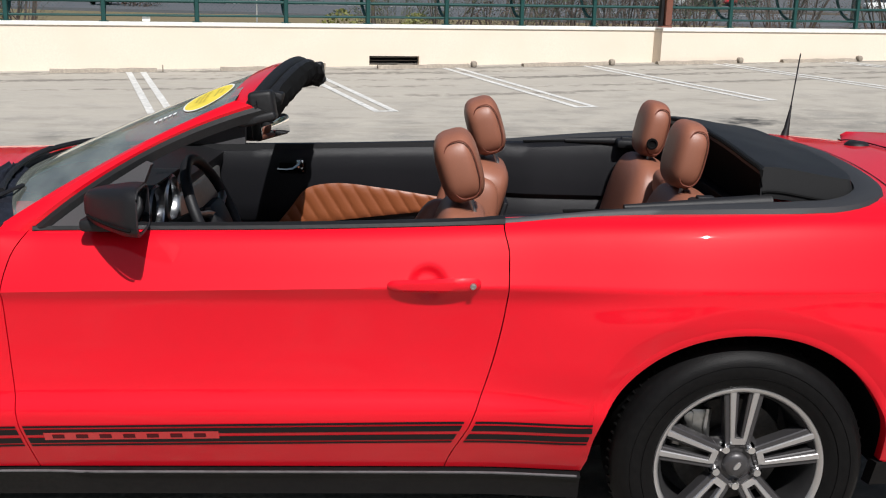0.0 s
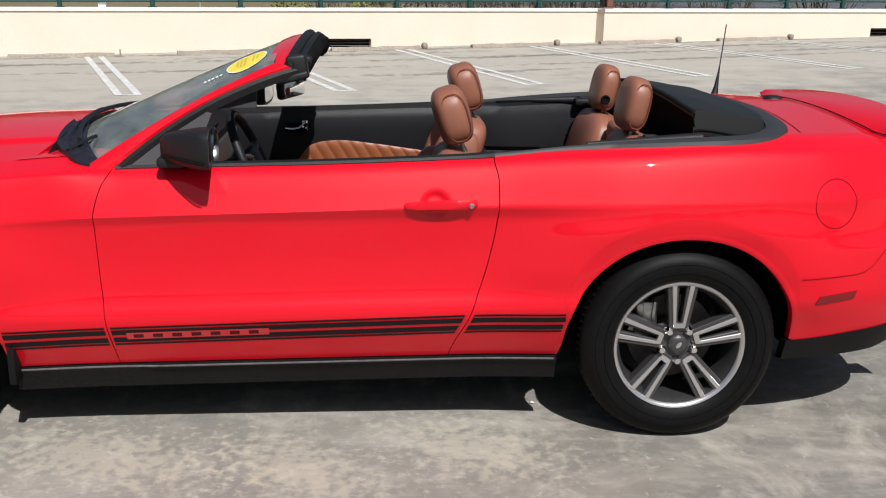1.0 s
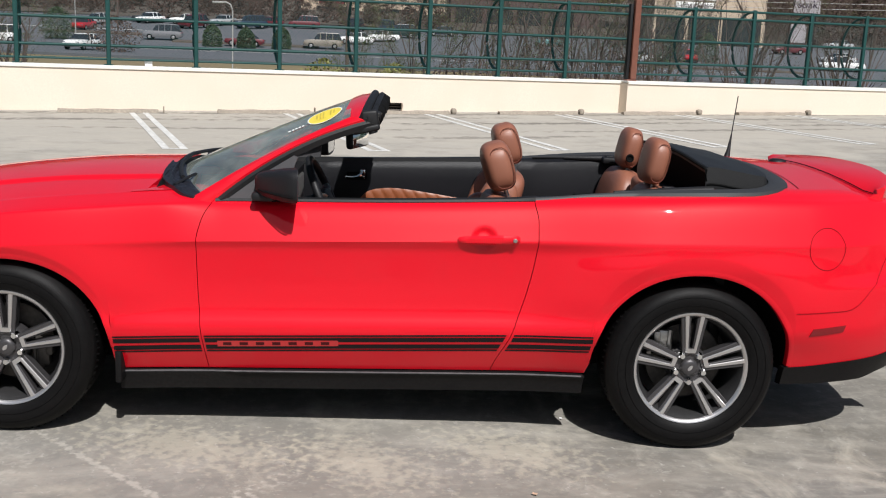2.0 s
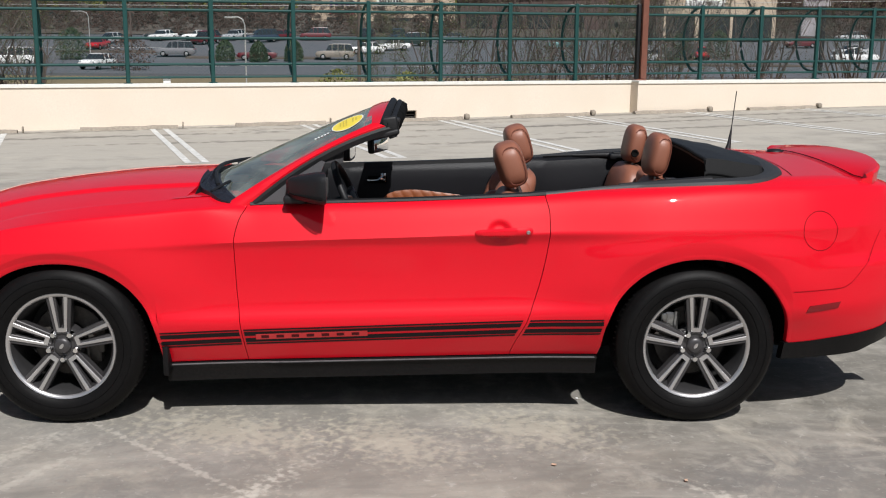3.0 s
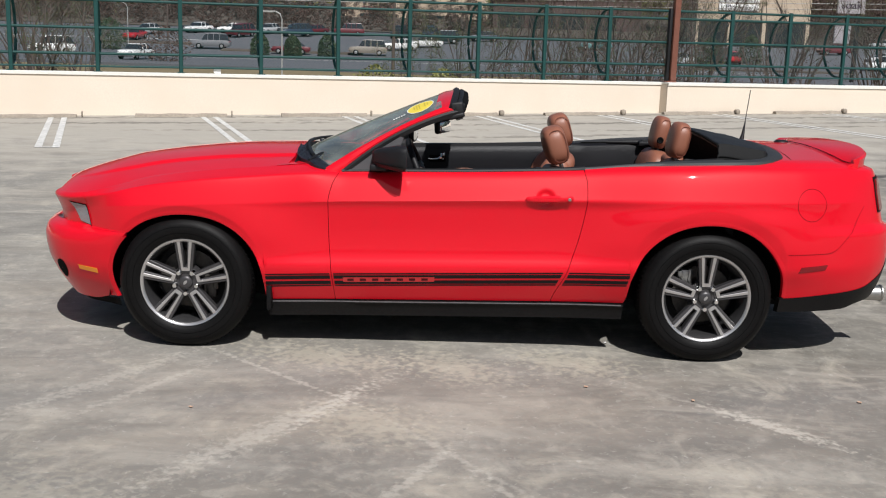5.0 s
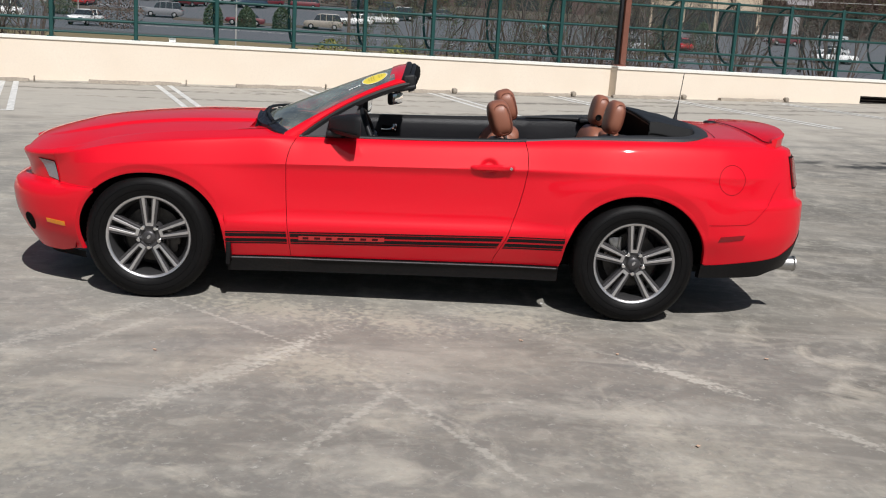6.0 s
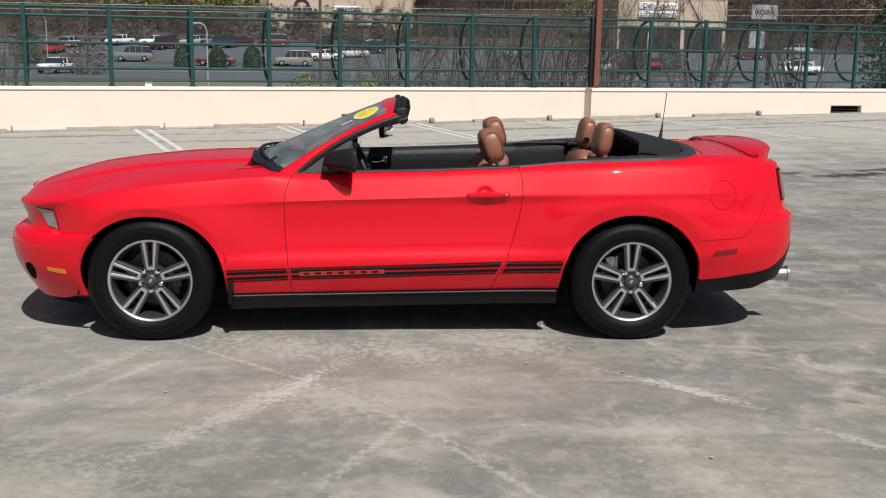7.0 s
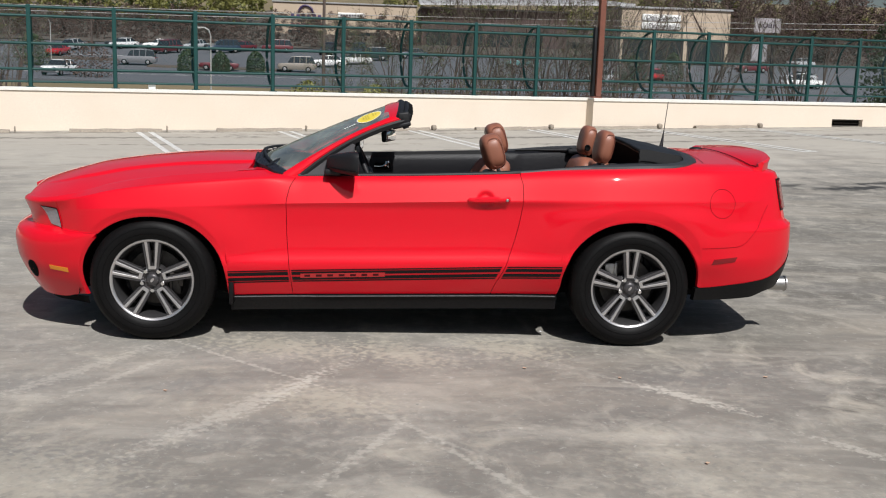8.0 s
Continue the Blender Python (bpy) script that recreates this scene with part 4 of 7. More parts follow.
# rolled lip along each wheel arch
for side in (0, 1):
    fl = lambda q: q if side == 0 else Vector((q.x, 2 * MID - q.y, q.z))
    for xc, (rx, rz) in ARCH.items():
        edge = []
        for a in span(3, 134 if xc < 1 else 177, 60):
            c = math.cos(radians(a))
            edge.append((xc + rx * math.copysign(abs(c) ** 0.93, c), 0.337 + rz * math.sqrt(max(0.0, 1 - abs(c) ** 2.0))))
        rings = []
        for i, (x, z) in enumerate(edge):
            a, b = edge[max(i - 1, 0)], edge[min(i + 1, len(edge) - 1)]
            d = Vector((b[0] - a[0], 0, b[1] - a[1])).normalized()
            n = Vector((d.z, 0, -d.x))
            ring = []
            for e, lift in ((-0.002, -0.030), (-0.003, -0.004), (-0.0015, 0.0002), (0.003, 0.0016), (0.008, 0.0016), (0.016, 0.0007), (0.022, -0.0006)):
                q = flank(x + n.x * max(e, 0), z + n.z * max(e, 0), lift)
                ring.append(fl(q + n * min(e, 0)))
            rings.append(ring)
        bm = bmesh.new()
        loft(bm, rings, False)
        part("arch_lip", bm, PAINT, car)

# side stripes with a lozenge of lettering bars


def stripe_z(p):
    return 0.4065 + 0.0346 * (p - 0.41)


def stripe(p0, p1, a, b, material, name, lift=0.0012, label=""):
    for side in (0, 1):
        bm = bmesh.new()
        n = max(4, int((p1 - p0) / 0.03))

        def at(u, w):
            z = stripe_z(0.5 * (p0 + p1)) - (a + (b - a) * w)
            lo, hi = p0, p1
            if abs(p0 - 0.78) < 0.03:
                lo = seam_f(z) + 0.012
            if abs(p1 - 0.75) < 0.03:
                hi = seam_f(z) - 0.010
            if abs(p1 - 1.97) < 0.03:
                hi = seam_r(z) - 0.010
            if abs(p0 - 2.0) < 0.03:
                lo = seam_r(z) + 0.010
            if abs(p0 - 0.41) < 0.02:
                lo = 0.415 + 0.10 * max(0, 0.02)
            p = lo + (hi - lo) * u
            z = stripe_z(p) - (a + (b - a) * w)
            q = flank(p, z, lift)
            return q if side == 0 else Vector((q.x, 2 * MID - q.y, q.z))
        grid(bm, at, span(0, 1, n), span(0, 1, 2))
        part(name, bm, material, car, label)


for p0, p1 in ((0.41, 0.75), (0.78, 1.97), (2.0, 2.314)):
    for a, b in ((0.0, 0.007), (0.012, 0.0322), (0.0435, 0.064), (0.069, 0.0757)):
        stripe(p0, p1, a, b, STRIPE, "stripe", label="black vinyl side stripe")
stripe(0.822, 1.30, 0.0243, 0.0514, DECAL_RED, "lozenge", 0.0022, "red lozenge in the stripe")
for k in range(7):
    p0 = 0.845 + k * 0.0645
    stripe(p0, p0 + 0.033, 0.031, 0.0452, LETTER, "lettering_bar", 0.0032, "dark lettering drawn as a plain bar")

# door handles
for side in (0, 1):
    fl = lambda q: q if side == 0 else Vector((q.x, 2 * MID - q.y, q.z))
    hz = 0.8415
    bm = bmesh.new()
    rings = []
    for u in span(0, 1, 28):
        x = 1.757 + 0.245 * u
        e = math.sqrt(max(0.0, 1 - (2 * u - 1) ** 6))
        h = (0.0165 + 0.0035 * smooth(0.3, 0.75, u)) * (0.35 + 0.65 * e)
        y = skin_at(x, hz + 0.006 * u).y
        d = 0.010 + 0.018 * math.sin(math.pi * min(max(u, 0.0), 1.0)) ** 0.6
        zc = hz - 0.003 + 0.010 * u
        rings.append([fl(Vector((x, y - dy, zc + dz))) for dy, dz in ((-0.004, h * 0.8), (d * 0.6, h), (d * 0.95, h * 0.55), (d, 0), (d * 0.95, -h * 0.55), (d * 0.6, -h), (-0.004, -h * 0.8))])
    loft(bm, rings)
    part("door_handle", bm, PAINT, car, "red pull handle")
    bm = bmesh.new()
    q = fl(Vector((1.981, skin_at(1.981, hz).y - 0.0195, hz + 0.0045)))
    sg = -1 if side == 0 else 1
    turned(bm, [(0.0, sg * 0.004), (0.004, sg * 0.004), (0.0045, sg * 0.006), (0.008, sg * 0.005), (0.0088, -sg * 0.004)], 20, "y", tuple(q))
    part("key_lock", bm, STEEL, car, "round steel key lock")

# dark inner shell that closes the seams, the wheel wells and the underside
for side in (0, 1):
    fl = lambda q: q if side == 0 else Vector((q.x, 2 * MID - q.y, q.z))
    for lo, hi, z0 in ((0.43, 2.29, 0.20), ):
        bm = bmesh.new()
        grid(bm, lambda p, w: fl(flank(p, z0 + (0.90 - z0) * w if z0 + (0.90 - z0) * w < crease_z(p) else crease_z(p), -0.065) + Vector((0, 0.02 * w, 0.06 * w * w))), span(lo, hi, 24), span(0, 1, 8))
        part("inner_shell", bm, DARK, car)
    for xc in WHEELS:
        bm = bmesh.new()
        rx, rz = ARCH[xc]
        rings = []
        around = [(xc + (rx + 0.012) * math.cos(radians(a)), 0.337 + (rz + 0.012) * math.sin(radians(a))) for a in span(-4, 184, 30)]
        for x, z in ([(around[0][0] + 0.01, 0.2)] if xc < 1 else []) + around + [(around[-1][0] - 0.01, 0.24)]:
            rings.append([fl(Vector((x, y, z))) for y in (flank(min(max(x, -0.45), 3.2), max(z, 0.3)).y + 0.018, 0.2, 0.36)] + [fl(Vector((xc, 0.36, 0.337)))])
        loft(bm, rings, False)
        part("wheel_well", bm, DARK, car)
bm = bmesh.new()
box(bm, (1.36, MID, 0.235), (1.74, 1.48, 0.05), 0.01)
box(bm, (1.4, MID, 0.27), (4.3, 0.9, 0.10), 0.02)
part("underside", bm, DARK, car)


def make_wheel(xc, side):
    """A tyre and a five-spoke alloy wheel of paired, machined bars, with disc and caliper behind."""
    sg = 1 if side == 0 else -1
    wheel = new("wheel")
    wheel.parent = car
    y0 = 0.062 if side == 0 else 2 * MID - 0.062
    wheel.location = (xc, y0, 0.3465)
    tagged(wheel, "black tyre on a grey five-spoke alloy wheel")
    R = 0.3485
    bm = bmesh.new()
    prof = [(0.229, 0.012), (0.234, -0.004), (0.246, -0.012), (0.262, -0.017), (0.285, -0.020), (0.305, -0.018), (0.322, -0.010), (0.334, 0.004), (0.340, 0.012), (0.343, 0.016), (0.3475, 0.03), (R, 0.06),
            (R, 0.15), (0.347, 0.185), (0.335, 0.205), (0.29, 0.225), (0.25, 0.222), (0.229, 0.205)]
    turned(bm, [(r, sg * h) for r, h in prof], 96)
    for v in bm.verts:
        v.co.z = max(v.co.z, -0.3463)
    part("tyre", bm, TYRE, wheel, "worn black tyre with a plain sidewall")
    bm = bmesh.new()
    for k in range(84):
        a = 2 * math.pi * k / 84
        box(bm, (0, 0, 0), (0.005, 0.034, 0.006), 0, Matrix.Rotation(a, 4, "Y") @ Matrix.Translation((0, sg * 0.030, R - 0.0050)) @ Matrix.Rotation(sg * 0.55, 4, "X"))
    for v in bm.verts:
        v.co.z = max(v.co.z, -0.3460)
    tagged(part("tread_edge", bm, TYRE, wheel, smooth=False), kind="stuff")
    bm = bmesh.new()
    for r in (0.268, 0.300):
        turned(bm, [(r - 0.0012, sg * -0.0165), (r, sg * -0.0205), (r + 0.0012, sg * -0.0165)], 72)
    part("sidewall_ring", bm, TYRE, wheel)
    # rim: machined outer lip, grey barrel
    bm = bmesh.new()
    turned(bm, [(0.2335, sg * 0.010), (0.2338, sg * -0.003), (0.231, sg * -0.007), (0.2255, sg * -0.0055), (0.2195, sg * -0.001), (0.2155, sg * 0.008)], 96)
    part("rim_lip", bm, ALLOY, wheel, "bright machined rim lip")
    bm = bmesh.new()
    turned(bm, [(0.2155, sg * 0.004), (0.207, sg * 0.02), (0.200, sg * 0.05), (0.197, sg * 0.12), (0.195, sg * 0.19), (0.0, sg * 0.19)], 72)
    part("barrel", bm, BARREL, wheel)
    bm = bmesh.new()
    turned(bm, [(0.0, sg * 0.015), (0.026, sg * 0.014), (0.032, sg * 0.018), (0.034, sg * 0.024), (0.056, sg * 0.026), (0.076, sg * 0.031), (0.083, sg * 0.045), (0.083, sg * 0.09), (0.0, sg * 0.09)], 40)
    part("hub", bm, ALLOY_DARK, wheel, "grey wheel hub")
    bm = bmesh.new()
    turned(bm, [(0.0, sg * 0.0035), (0.020, sg * 0.0045), (0.030, sg * 0.0075), (0.035, sg * 0.014), (0.037, sg * 0.02)], 36)
    part("hub_cap", bm, ALLOY_DARK, wheel, "dark round hub cap with an oval emblem")
    bm = bmesh.new()
    turned(bm, [(0.0, 0), (0.012, sg * -0.0008), (0.0135, sg * 0.0015)], 24, "y")
    for v in bm.verts:
        v.co = Matrix.Rotation(-0.9, 4, "Y") @ Vector((v.co.x, v.co.y + sg * 0.0025, v.co.z * 0.55))
    part("emblem", bm, ALLOY, wheel)

    # slot: section points across a bar (t), along it (r)
    def bar(bm, a, r0, r1, t0, t1, w0, w1, f0, f1, b0, b1, n=6, bev=0.003):
        rings = []
        for u in span(0, 1, n):
            r, t, w = r0 + (r1 - r0) * u, t0 + (t1 - t0) * u, (w0 + (w1 - w0) * u) / 2
            f, b = f0 + (f1 - f0) * u, b0 + (b1 - b0) * u
            ring = [(t - w, b), (t - w, f + bev), (t - w + bev, f), (t + w - bev, f), (t + w, f + bev), (t + w, b)]
            rings.append([Matrix.Rotation(a, 4, "Y") @ Vector((q, sg * h, r)) for q, h in ring])
        loft(bm, rings)

    for k in range(5):
        a = 2 * math.pi * k / 5
        bm = bmesh.new()
        for s in (-1, 1):
            bar(bm, a, 0.050, 0.216, s * 0.019, s * 0.034, 0.028, 0.042, 0.019, 0.004, 0.06, 0.045)
        box(bm, (0, 0, 0), (0.036, 0.03, 0.03), 0.004, Matrix.Rotation(a, 4, "Y") @ Matrix.Translation((0, sg * 0.036, 0.062)))
        spoke = part("spoke", bm, ALLOY_DARK, wheel)
        bm = bmesh.new()
        for s in (-1, 1):
            bar(bm, a, 0.070, 0.2185, s * 0.0165, s * 0.0315, 0.0115, 0.0175, 0.0125, -0.0025, 0.022, 0.010, bev=0.002)
        bar(bm, a, 0.060, 0.078, 0.0, 0.0, 0.040, 0.048, 0.0142, 0.0116, 0.03, 0.024, 3, 0.003)
        part("spoke_face", bm, ALLOY, spoke, "bright machined face of a paired spoke")
        bm = bmesh.new()
        b = a + math.pi / 5
        c = Matrix.Rotation(b, 4, "Y") @ Vector((0, 0, 0.0595))
        turned(bm, [(0.0, sg * 0.002), (0.010, sg * 0.002), (0.0155, sg * 0.012), (0.0165, sg * 0.03)], 14, "y", tuple(c))
        part("lug_nut", bm, CHROME, wheel, "chrome lug nut")
    bm = bmesh.new()
    turned(bm, [(0.08, sg * 0.115), (0.155, sg * 0.115), (0.158, sg * 0.12), (0.158, sg * 0.135)], 48)
    part("brake_disc", bm, IRON, wheel, "steel brake disc")
    bm = bmesh.new()
    for sx, zz in ((0.115, -0.045), ) if xc == 0 else ((-0.10, 0.085), ):
        box(bm, (sx, sg * 0.105, zz), (0.06, 0.05, 0.10), 0.012, seg=2)
        box(bm, (sx * 1.25, sg * 0.09, zz + 0.02), (0.03, 0.03, 0.05), 0.008)
        tube(bm, [(sx * 0.7, sg * 0.085, zz - 0.04), (sx * 0.75, sg * 0.08, zz), (sx * 0.7, sg * 0.085, zz + 0.05)], 0.011, 8)
    part("brake_caliper", bm, IRON if xc == 0 else STEEL, wheel, "metal brake caliper behind the spokes")


for xc in WHEELS:
    for side in (0, 1):
        make_wheel(xc, side)


# ---- windscreen, trims and cabin of the convertible ----
def mirror_y(q):
    return Vector((q.x, 2 * MID - q.y, q.z))


def mix3(a, b, u):
    return Vector(a) * (1 - u) + Vector(b) * u


def bowed(a, b, u, bow=0.014):
    return mix3(a, b, u) + Vector((-0.3 * bow, 0, bow)) * 4 * u * (1 - u)


def screen_at(u, v):
    """The windscreen: u from the cowl to the header, v from side to side."""
    f = 2 * v - 1
    b = Vector((0.53 + 0.19 * f * f, MID + 0.738 * f, 0.995 - 0.047 * f * f))
    t = Vector((1.30 + 0.012 * f * f, MID + 0.592 * f, 1.325 - 0.050 * f * f))
    return b * (1 - u) + t * u + Vector((-0.3, 0, 1)) * 0.013 * 4 * u * (1 - u) * (0.6 + 0.4 * abs(f))


bm = bmesh.new()
grid(bm, screen_at, span(0, 1, 20), span(0, 1, 32))
ob = part("windscreen", bm, GLASS, car, "tinted curved windscreen glass")
ob.visible_shadow = False
bm = bmesh.new()
grid(bm, lambda u, v: screen_at(0.955 + 0.045 * u, v) + Vector((0, 0, -0.004)), (0, 1), span(0, 1, 30))
grid(bm, lambda u, v: screen_at(u, 0.03 * v) + Vector((0, 0, -0.004)), span(0, 1, 20), (0, 1))
grid(bm, lambda u, v: screen_at(u, 1 - 0.03 * v) + Vector((0, 0, -0.004)), span(0, 1, 20), (0, 1))
grid(bm, lambda u, v: screen_at(0.05 * u, v) + Vector((0, 0, -0.004)), (0, 1), span(0, 1, 30))
part("screen_border", bm, DARK, car, "black border of the windscreen")

# oval sticker and a small white one on the glass
bm = bmesh.new()
loft(bm, [[screen_at(0.845 + 0.095 * r * math.cos(t), 0.212 + 0.115 * r * math.sin(t)) + Vector((-0.002, 0, 0.003)) for t in (2 * math.pi * k / 40 for k in range(40))] for r in (1, 0.01)], True, False)
part("sticker", bm, STICKER, car, "yellow oval sticker on the windscreen")
bm = bmesh.new()
for r0, r1 in ((1.0, 1.07), ):
    loft(bm, [[screen_at(0.845 + 0.095 * r * math.cos(t), 0.212 + 0.115 * r * math.sin(t)) + Vector((-0.002, 0, 0.003)) for t in (2 * math.pi * k / 40 for k in range(40))] for r in (r0, r1)], True, False)
part("sticker_edge", bm, WHITE, car, "white edge of the sticker")
bm = bmesh.new()
for du, v0, v1 in ((-0.050, 0.185, 0.262), (-0.030, 0.160, 0.285), (-0.012, 0.152, 0.294), (0.030, 0.170, 0.276), (0.050, 0.190, 0.255)):
    for w0, w1 in ((0.0, 0.28), (0.33, 0.62), (0.67, 1.0)):
        grid(bm, lambda u, v: screen_at(0.845 + du + 0.009 * u, v0 + (v1 - v0) * (w0 + (w1 - w0) * v)) + Vector((-0.0025, 0, 0.0042)), (0, 1), span(0, 1, 3))
part("sticker_print", bm, mat("ochre_print", (0.60, 0.47, 0.06), 0.5, grain=0.3, grain_size=40), car, "faint print on the sticker drawn as bars")
bm = bmesh.new()
for k in range(5):
    grid(bm, lambda u, v: screen_at(0.63 + 0.020 * k + 0.013 * u, 0.155 + 0.02 * v) + Vector((-0.002, 0, 0.003)), span(0, 1, 1), span(0, 1, 2))
part("screen_label", bm, WHITE, car, "small white lettering bars on the glass")

for side in (0, 1):
    fl = (lambda q: q) if side == 0 else mirror_y
    G = ((0.713, 0.202, 0.951), (1.318, 0.347, 1.276))
    O = ((0.80, 0.178, 0.945), (1.375, 0.312, 1.267))
    T = ((0.885, 0.185, 0.952), (1.455, 0.325, 1.238))
    bm = bmesh.new()
    rings = []
    for u in span(-0.06, 1.0, 22):
        g, o = bowed(*G, u), bowed(*O, u, 0.036)
        m = (g + o) / 2
        rings.append([fl(q) for q in (g + Vector((0.02, 0.03, -0.03)), g, mix3(g, o, 0.12) + Vector((-0.006, -0.006, 0.008)), m + Vector((-0.004, -0.016, 0.010)), mix3(g, o, 0.85) + Vector((0, -0.010, 0.006)), o, o + Vector((0.0, 0.03, -0.005)))])
    loft(bm, rings)
    part("screen_pillar", bm, PAINT, car, "red windscreen pillar")
    bm = bmesh.new()
    rings = []
    for u in span(0, 1.0, 22):
        o, t = bowed(*O, u, 0.036), bowed(*T, u, 0.036)
        t = o + (t - o) * (0.62 + 0.1 * u)
        rings.append([fl(q) for q in (o + Vector((-0.004, 0.002, 0.004)), mix3(o, t, 0.4) + Vector((0, -0.009, 0.003)), t + Vector((0, 0.0, 0)), t + Vector((0.0, 0.04, 0.004)), o + Vector((-0.004, 0.05, 0.0)))])
    loft(bm, rings)
    part("pillar_seal", bm, SEAL, car, "black rubber seal along the pillar")
    # sail panel and belt strip
    bm = bmesh.new()
    tri = [(0.845, 0.950), (1.085, 0.957), (1.090, 1.050), (1.118, 1.122), (1.10, 1.128), (0.97, 1.045)]
    front = [Vector((x, 0.178 + 0.10 * max(0, z - 0.95), z)) for x, z in tri]
    vs = [bm.verts.new(fl(q)) for q in front]
    ws = [bm.verts.new(fl(q + Vector((0, 0.03, 0)))) for q in front]
    bm.faces.new(vs)
    bm.faces.new(ws[::-1])
    for i in range(len(vs)):
        j = (i + 1) % len(vs)
        bm.faces.new((vs[i], ws[i], ws[j], vs[j]))
    part("sail_panel", bm, SAIL, car, "dark grey triangular panel at the mirror", smooth=False)
    bm = bmesh.new()
    rings = []
    for x in span(0.80, 2.066, 40):
        q = upper_at(x, 0.655)
        y, z = q.y, q.z + 0.002
        end = 0.004 * smooth(1.98, 2.06, x) - 0.003
        rings.append([fl(Vector((x, y + a, z + b + end * (b > 0)))) for a, b in ((-0.006, -0.012), (-0.010, -0.002), (-0.006, 0.010), (0.010, 0.015), (0.03, 0.012), (0.034, -0.02), (0.0, -0.02))])
    loft(bm, rings)
    part("belt_strip", bm, SEAL, car, "black rubber belt strip")
    # door mirror
    mirror = new("door_mirror")
    mirror.parent = car
    tagged(mirror, "black and dark red door mirror")
    bm = bmesh.new()
    rings = []
    sect = spline([(0, 0.42), (0.04, 0.56), (0.15, 0.68), (0.5, 0.86), (0.9, 1.0), (1, 0.99)])
    reach = spline([(0, 0.030), (0.1, 0.046), (0.3, 0.066), (0.6, 0.086), (0.9, 0.099), (1, 0.098)])
    shell_y = lambda u: 0.064 + 0.085 * (1 - u) ** 1.3
    squash = lambda v, e: math.copysign(abs(v) ** e, v)
    turn28 = [2 * math.pi * j / 28 for j in range(28)]
    for u in span(0, 1, 14):
        k = sect(u)
        ring = []
        for a in turn28:
            w = squash(math.cos(a), 0.5) * reach(u)
            h = squash(math.sin(a), 0.5) * 0.066 * k
            ring.append(fl(Vector((0.962 + 0.168 * u - 0.12 * w * u, shell_y(u) + w, 1.024 + 0.006 * u + h - 0.05 * w))))
        rings.append(ring)
    loft(bm, rings)
    part("mirror_shell", bm, BLACK_TRIM, mirror)
    glass_at = lambda a, half, high, back: (lambda w: Vector((1.130 + back - 0.12 * w, 0.064 + w, 1.030 - 0.05 * w + high * squash(math.sin(a), 0.45))))(half * squash(math.cos(a), 0.45))
    bm = bmesh.new()
    loft(bm, [[fl(glass_at(a, 0.084, 0.051, 0.002)) for a in turn28], [fl(glass_at(a, 0.001, 0.001, 0.004)) for a in turn28]], True, False)
    part("mirror_pane", bm, MIRROR, mirror, "mirror glass")
    bm = bmesh.new()
    tube(bm, [fl(glass_at(a, 0.092, 0.058, -0.001)) for a in turn28 + [0.0]], 0.004, 6)
    part("mirror_rim", bm, GREY_TRIM, mirror, "thin grey edge of the mirror")
    bm = bmesh.new()
    tube(bm, [fl(Vector((0.964 + 0.168 * u, shell_y(u) - reach(u) - 0.001, 1.006 - 0.012 * u))) for u in span(0.08, 0.97, 12)], 0.0035, 6)
    part("mirror_groove", bm, DARK, mirror, "dark groove between the halves of the shell")
    bm = bmesh.new()
    box(bm, (0, 0, 0), (0.09, 0.10, 0.035), 0.012, Matrix.Translation(fl(Vector((0.995, 0.145, 0.975)))))
    part("mirror_foot", bm, BLACK_TRIM, mirror)

# header: red strip, then black seals, ragged foam and latches
def header_ring(y, pts):
    f = (y - MID) / 0.60
    return [Vector((x - 0.022 * f * f, y, z - 0.072 * f * f - 0.012 * f ** 6)) for x, z in pts]


bm = bmesh.new()
loft(bm, [header_ring(y, [(1.290, 1.325), (1.33, 1.341), (1.380, 1.350), (1.40, 1.33), (1.30, 1.305)]) for y in span(MID - 0.60, MID + 0.60, 36)])
part("screen_header", bm, PAINT, car, "red header above the windscreen")
def header_line(f, x, z):
    """A place along the header, f from -1 to 1 across the car."""
    return Vector((x - 0.030 * f * f, MID + 0.615 * f, z - 0.072 * f * f - 0.012 * f ** 6))


for name, x, z, r, rough, label in (("header_seal", 1.392, 1.342, 0.020, 0.0, "thick black rubber seal on the header"), ("header_bead", 1.424, 1.337, 0.016, 0.003, "second black rubber bead of the header")):
    bm = bmesh.new()
    run = [header_line(f, x, z) + Vector((0, 0, rough * noise.noise(Vector((f * 14, 1, x))))) for f in span(-0.985, 0.985, 60)]
    for end, sgn in ((run[0], -1), (run[-1], 1)):
        tail_end = [end + Vector((dx, sgn * dy, dz)) for dx, dy, dz in ((0.005, 0.008, -0.010), (0.009, 0.010, -0.022), (0.014, 0.010, -0.036))]
        run = tail_end[::-1] + run if sgn < 0 else run + tail_end
    tube(bm, run, r, 12, flat=1.15)
    part(name, bm, SEAL, car, label)
bm = bmesh.new()
rings = []
for f in span(-0.93, 0.93, 90):
    wob = lambda k: noise.noise(Vector((f * 9, k, 0))) + 0.6 * noise.noise(Vector((f * 23, k, 5)))
    end = 1 - abs(f) ** 8
    pts = [(1.402, 1.318), (1.405, 1.350), (1.440 + 0.004 * wob(1), 1.348), (1.458 + 0.008 * wob(2), 1.334 + 0.004 * wob(3)), (1.462 + 0.010 * wob(4), 1.308 + 0.006 * wob(5)), (1.448 + 0.008 * wob(6), 1.284 + 0.010 * wob(7)), (1.42, 1.288 + 0.006 * wob(8))]
    rings.append([header_line(f, 1.402 + (x - 1.402) * (0.35 + 0.65 * end), z) for x, z in pts])
loft(bm, rings)
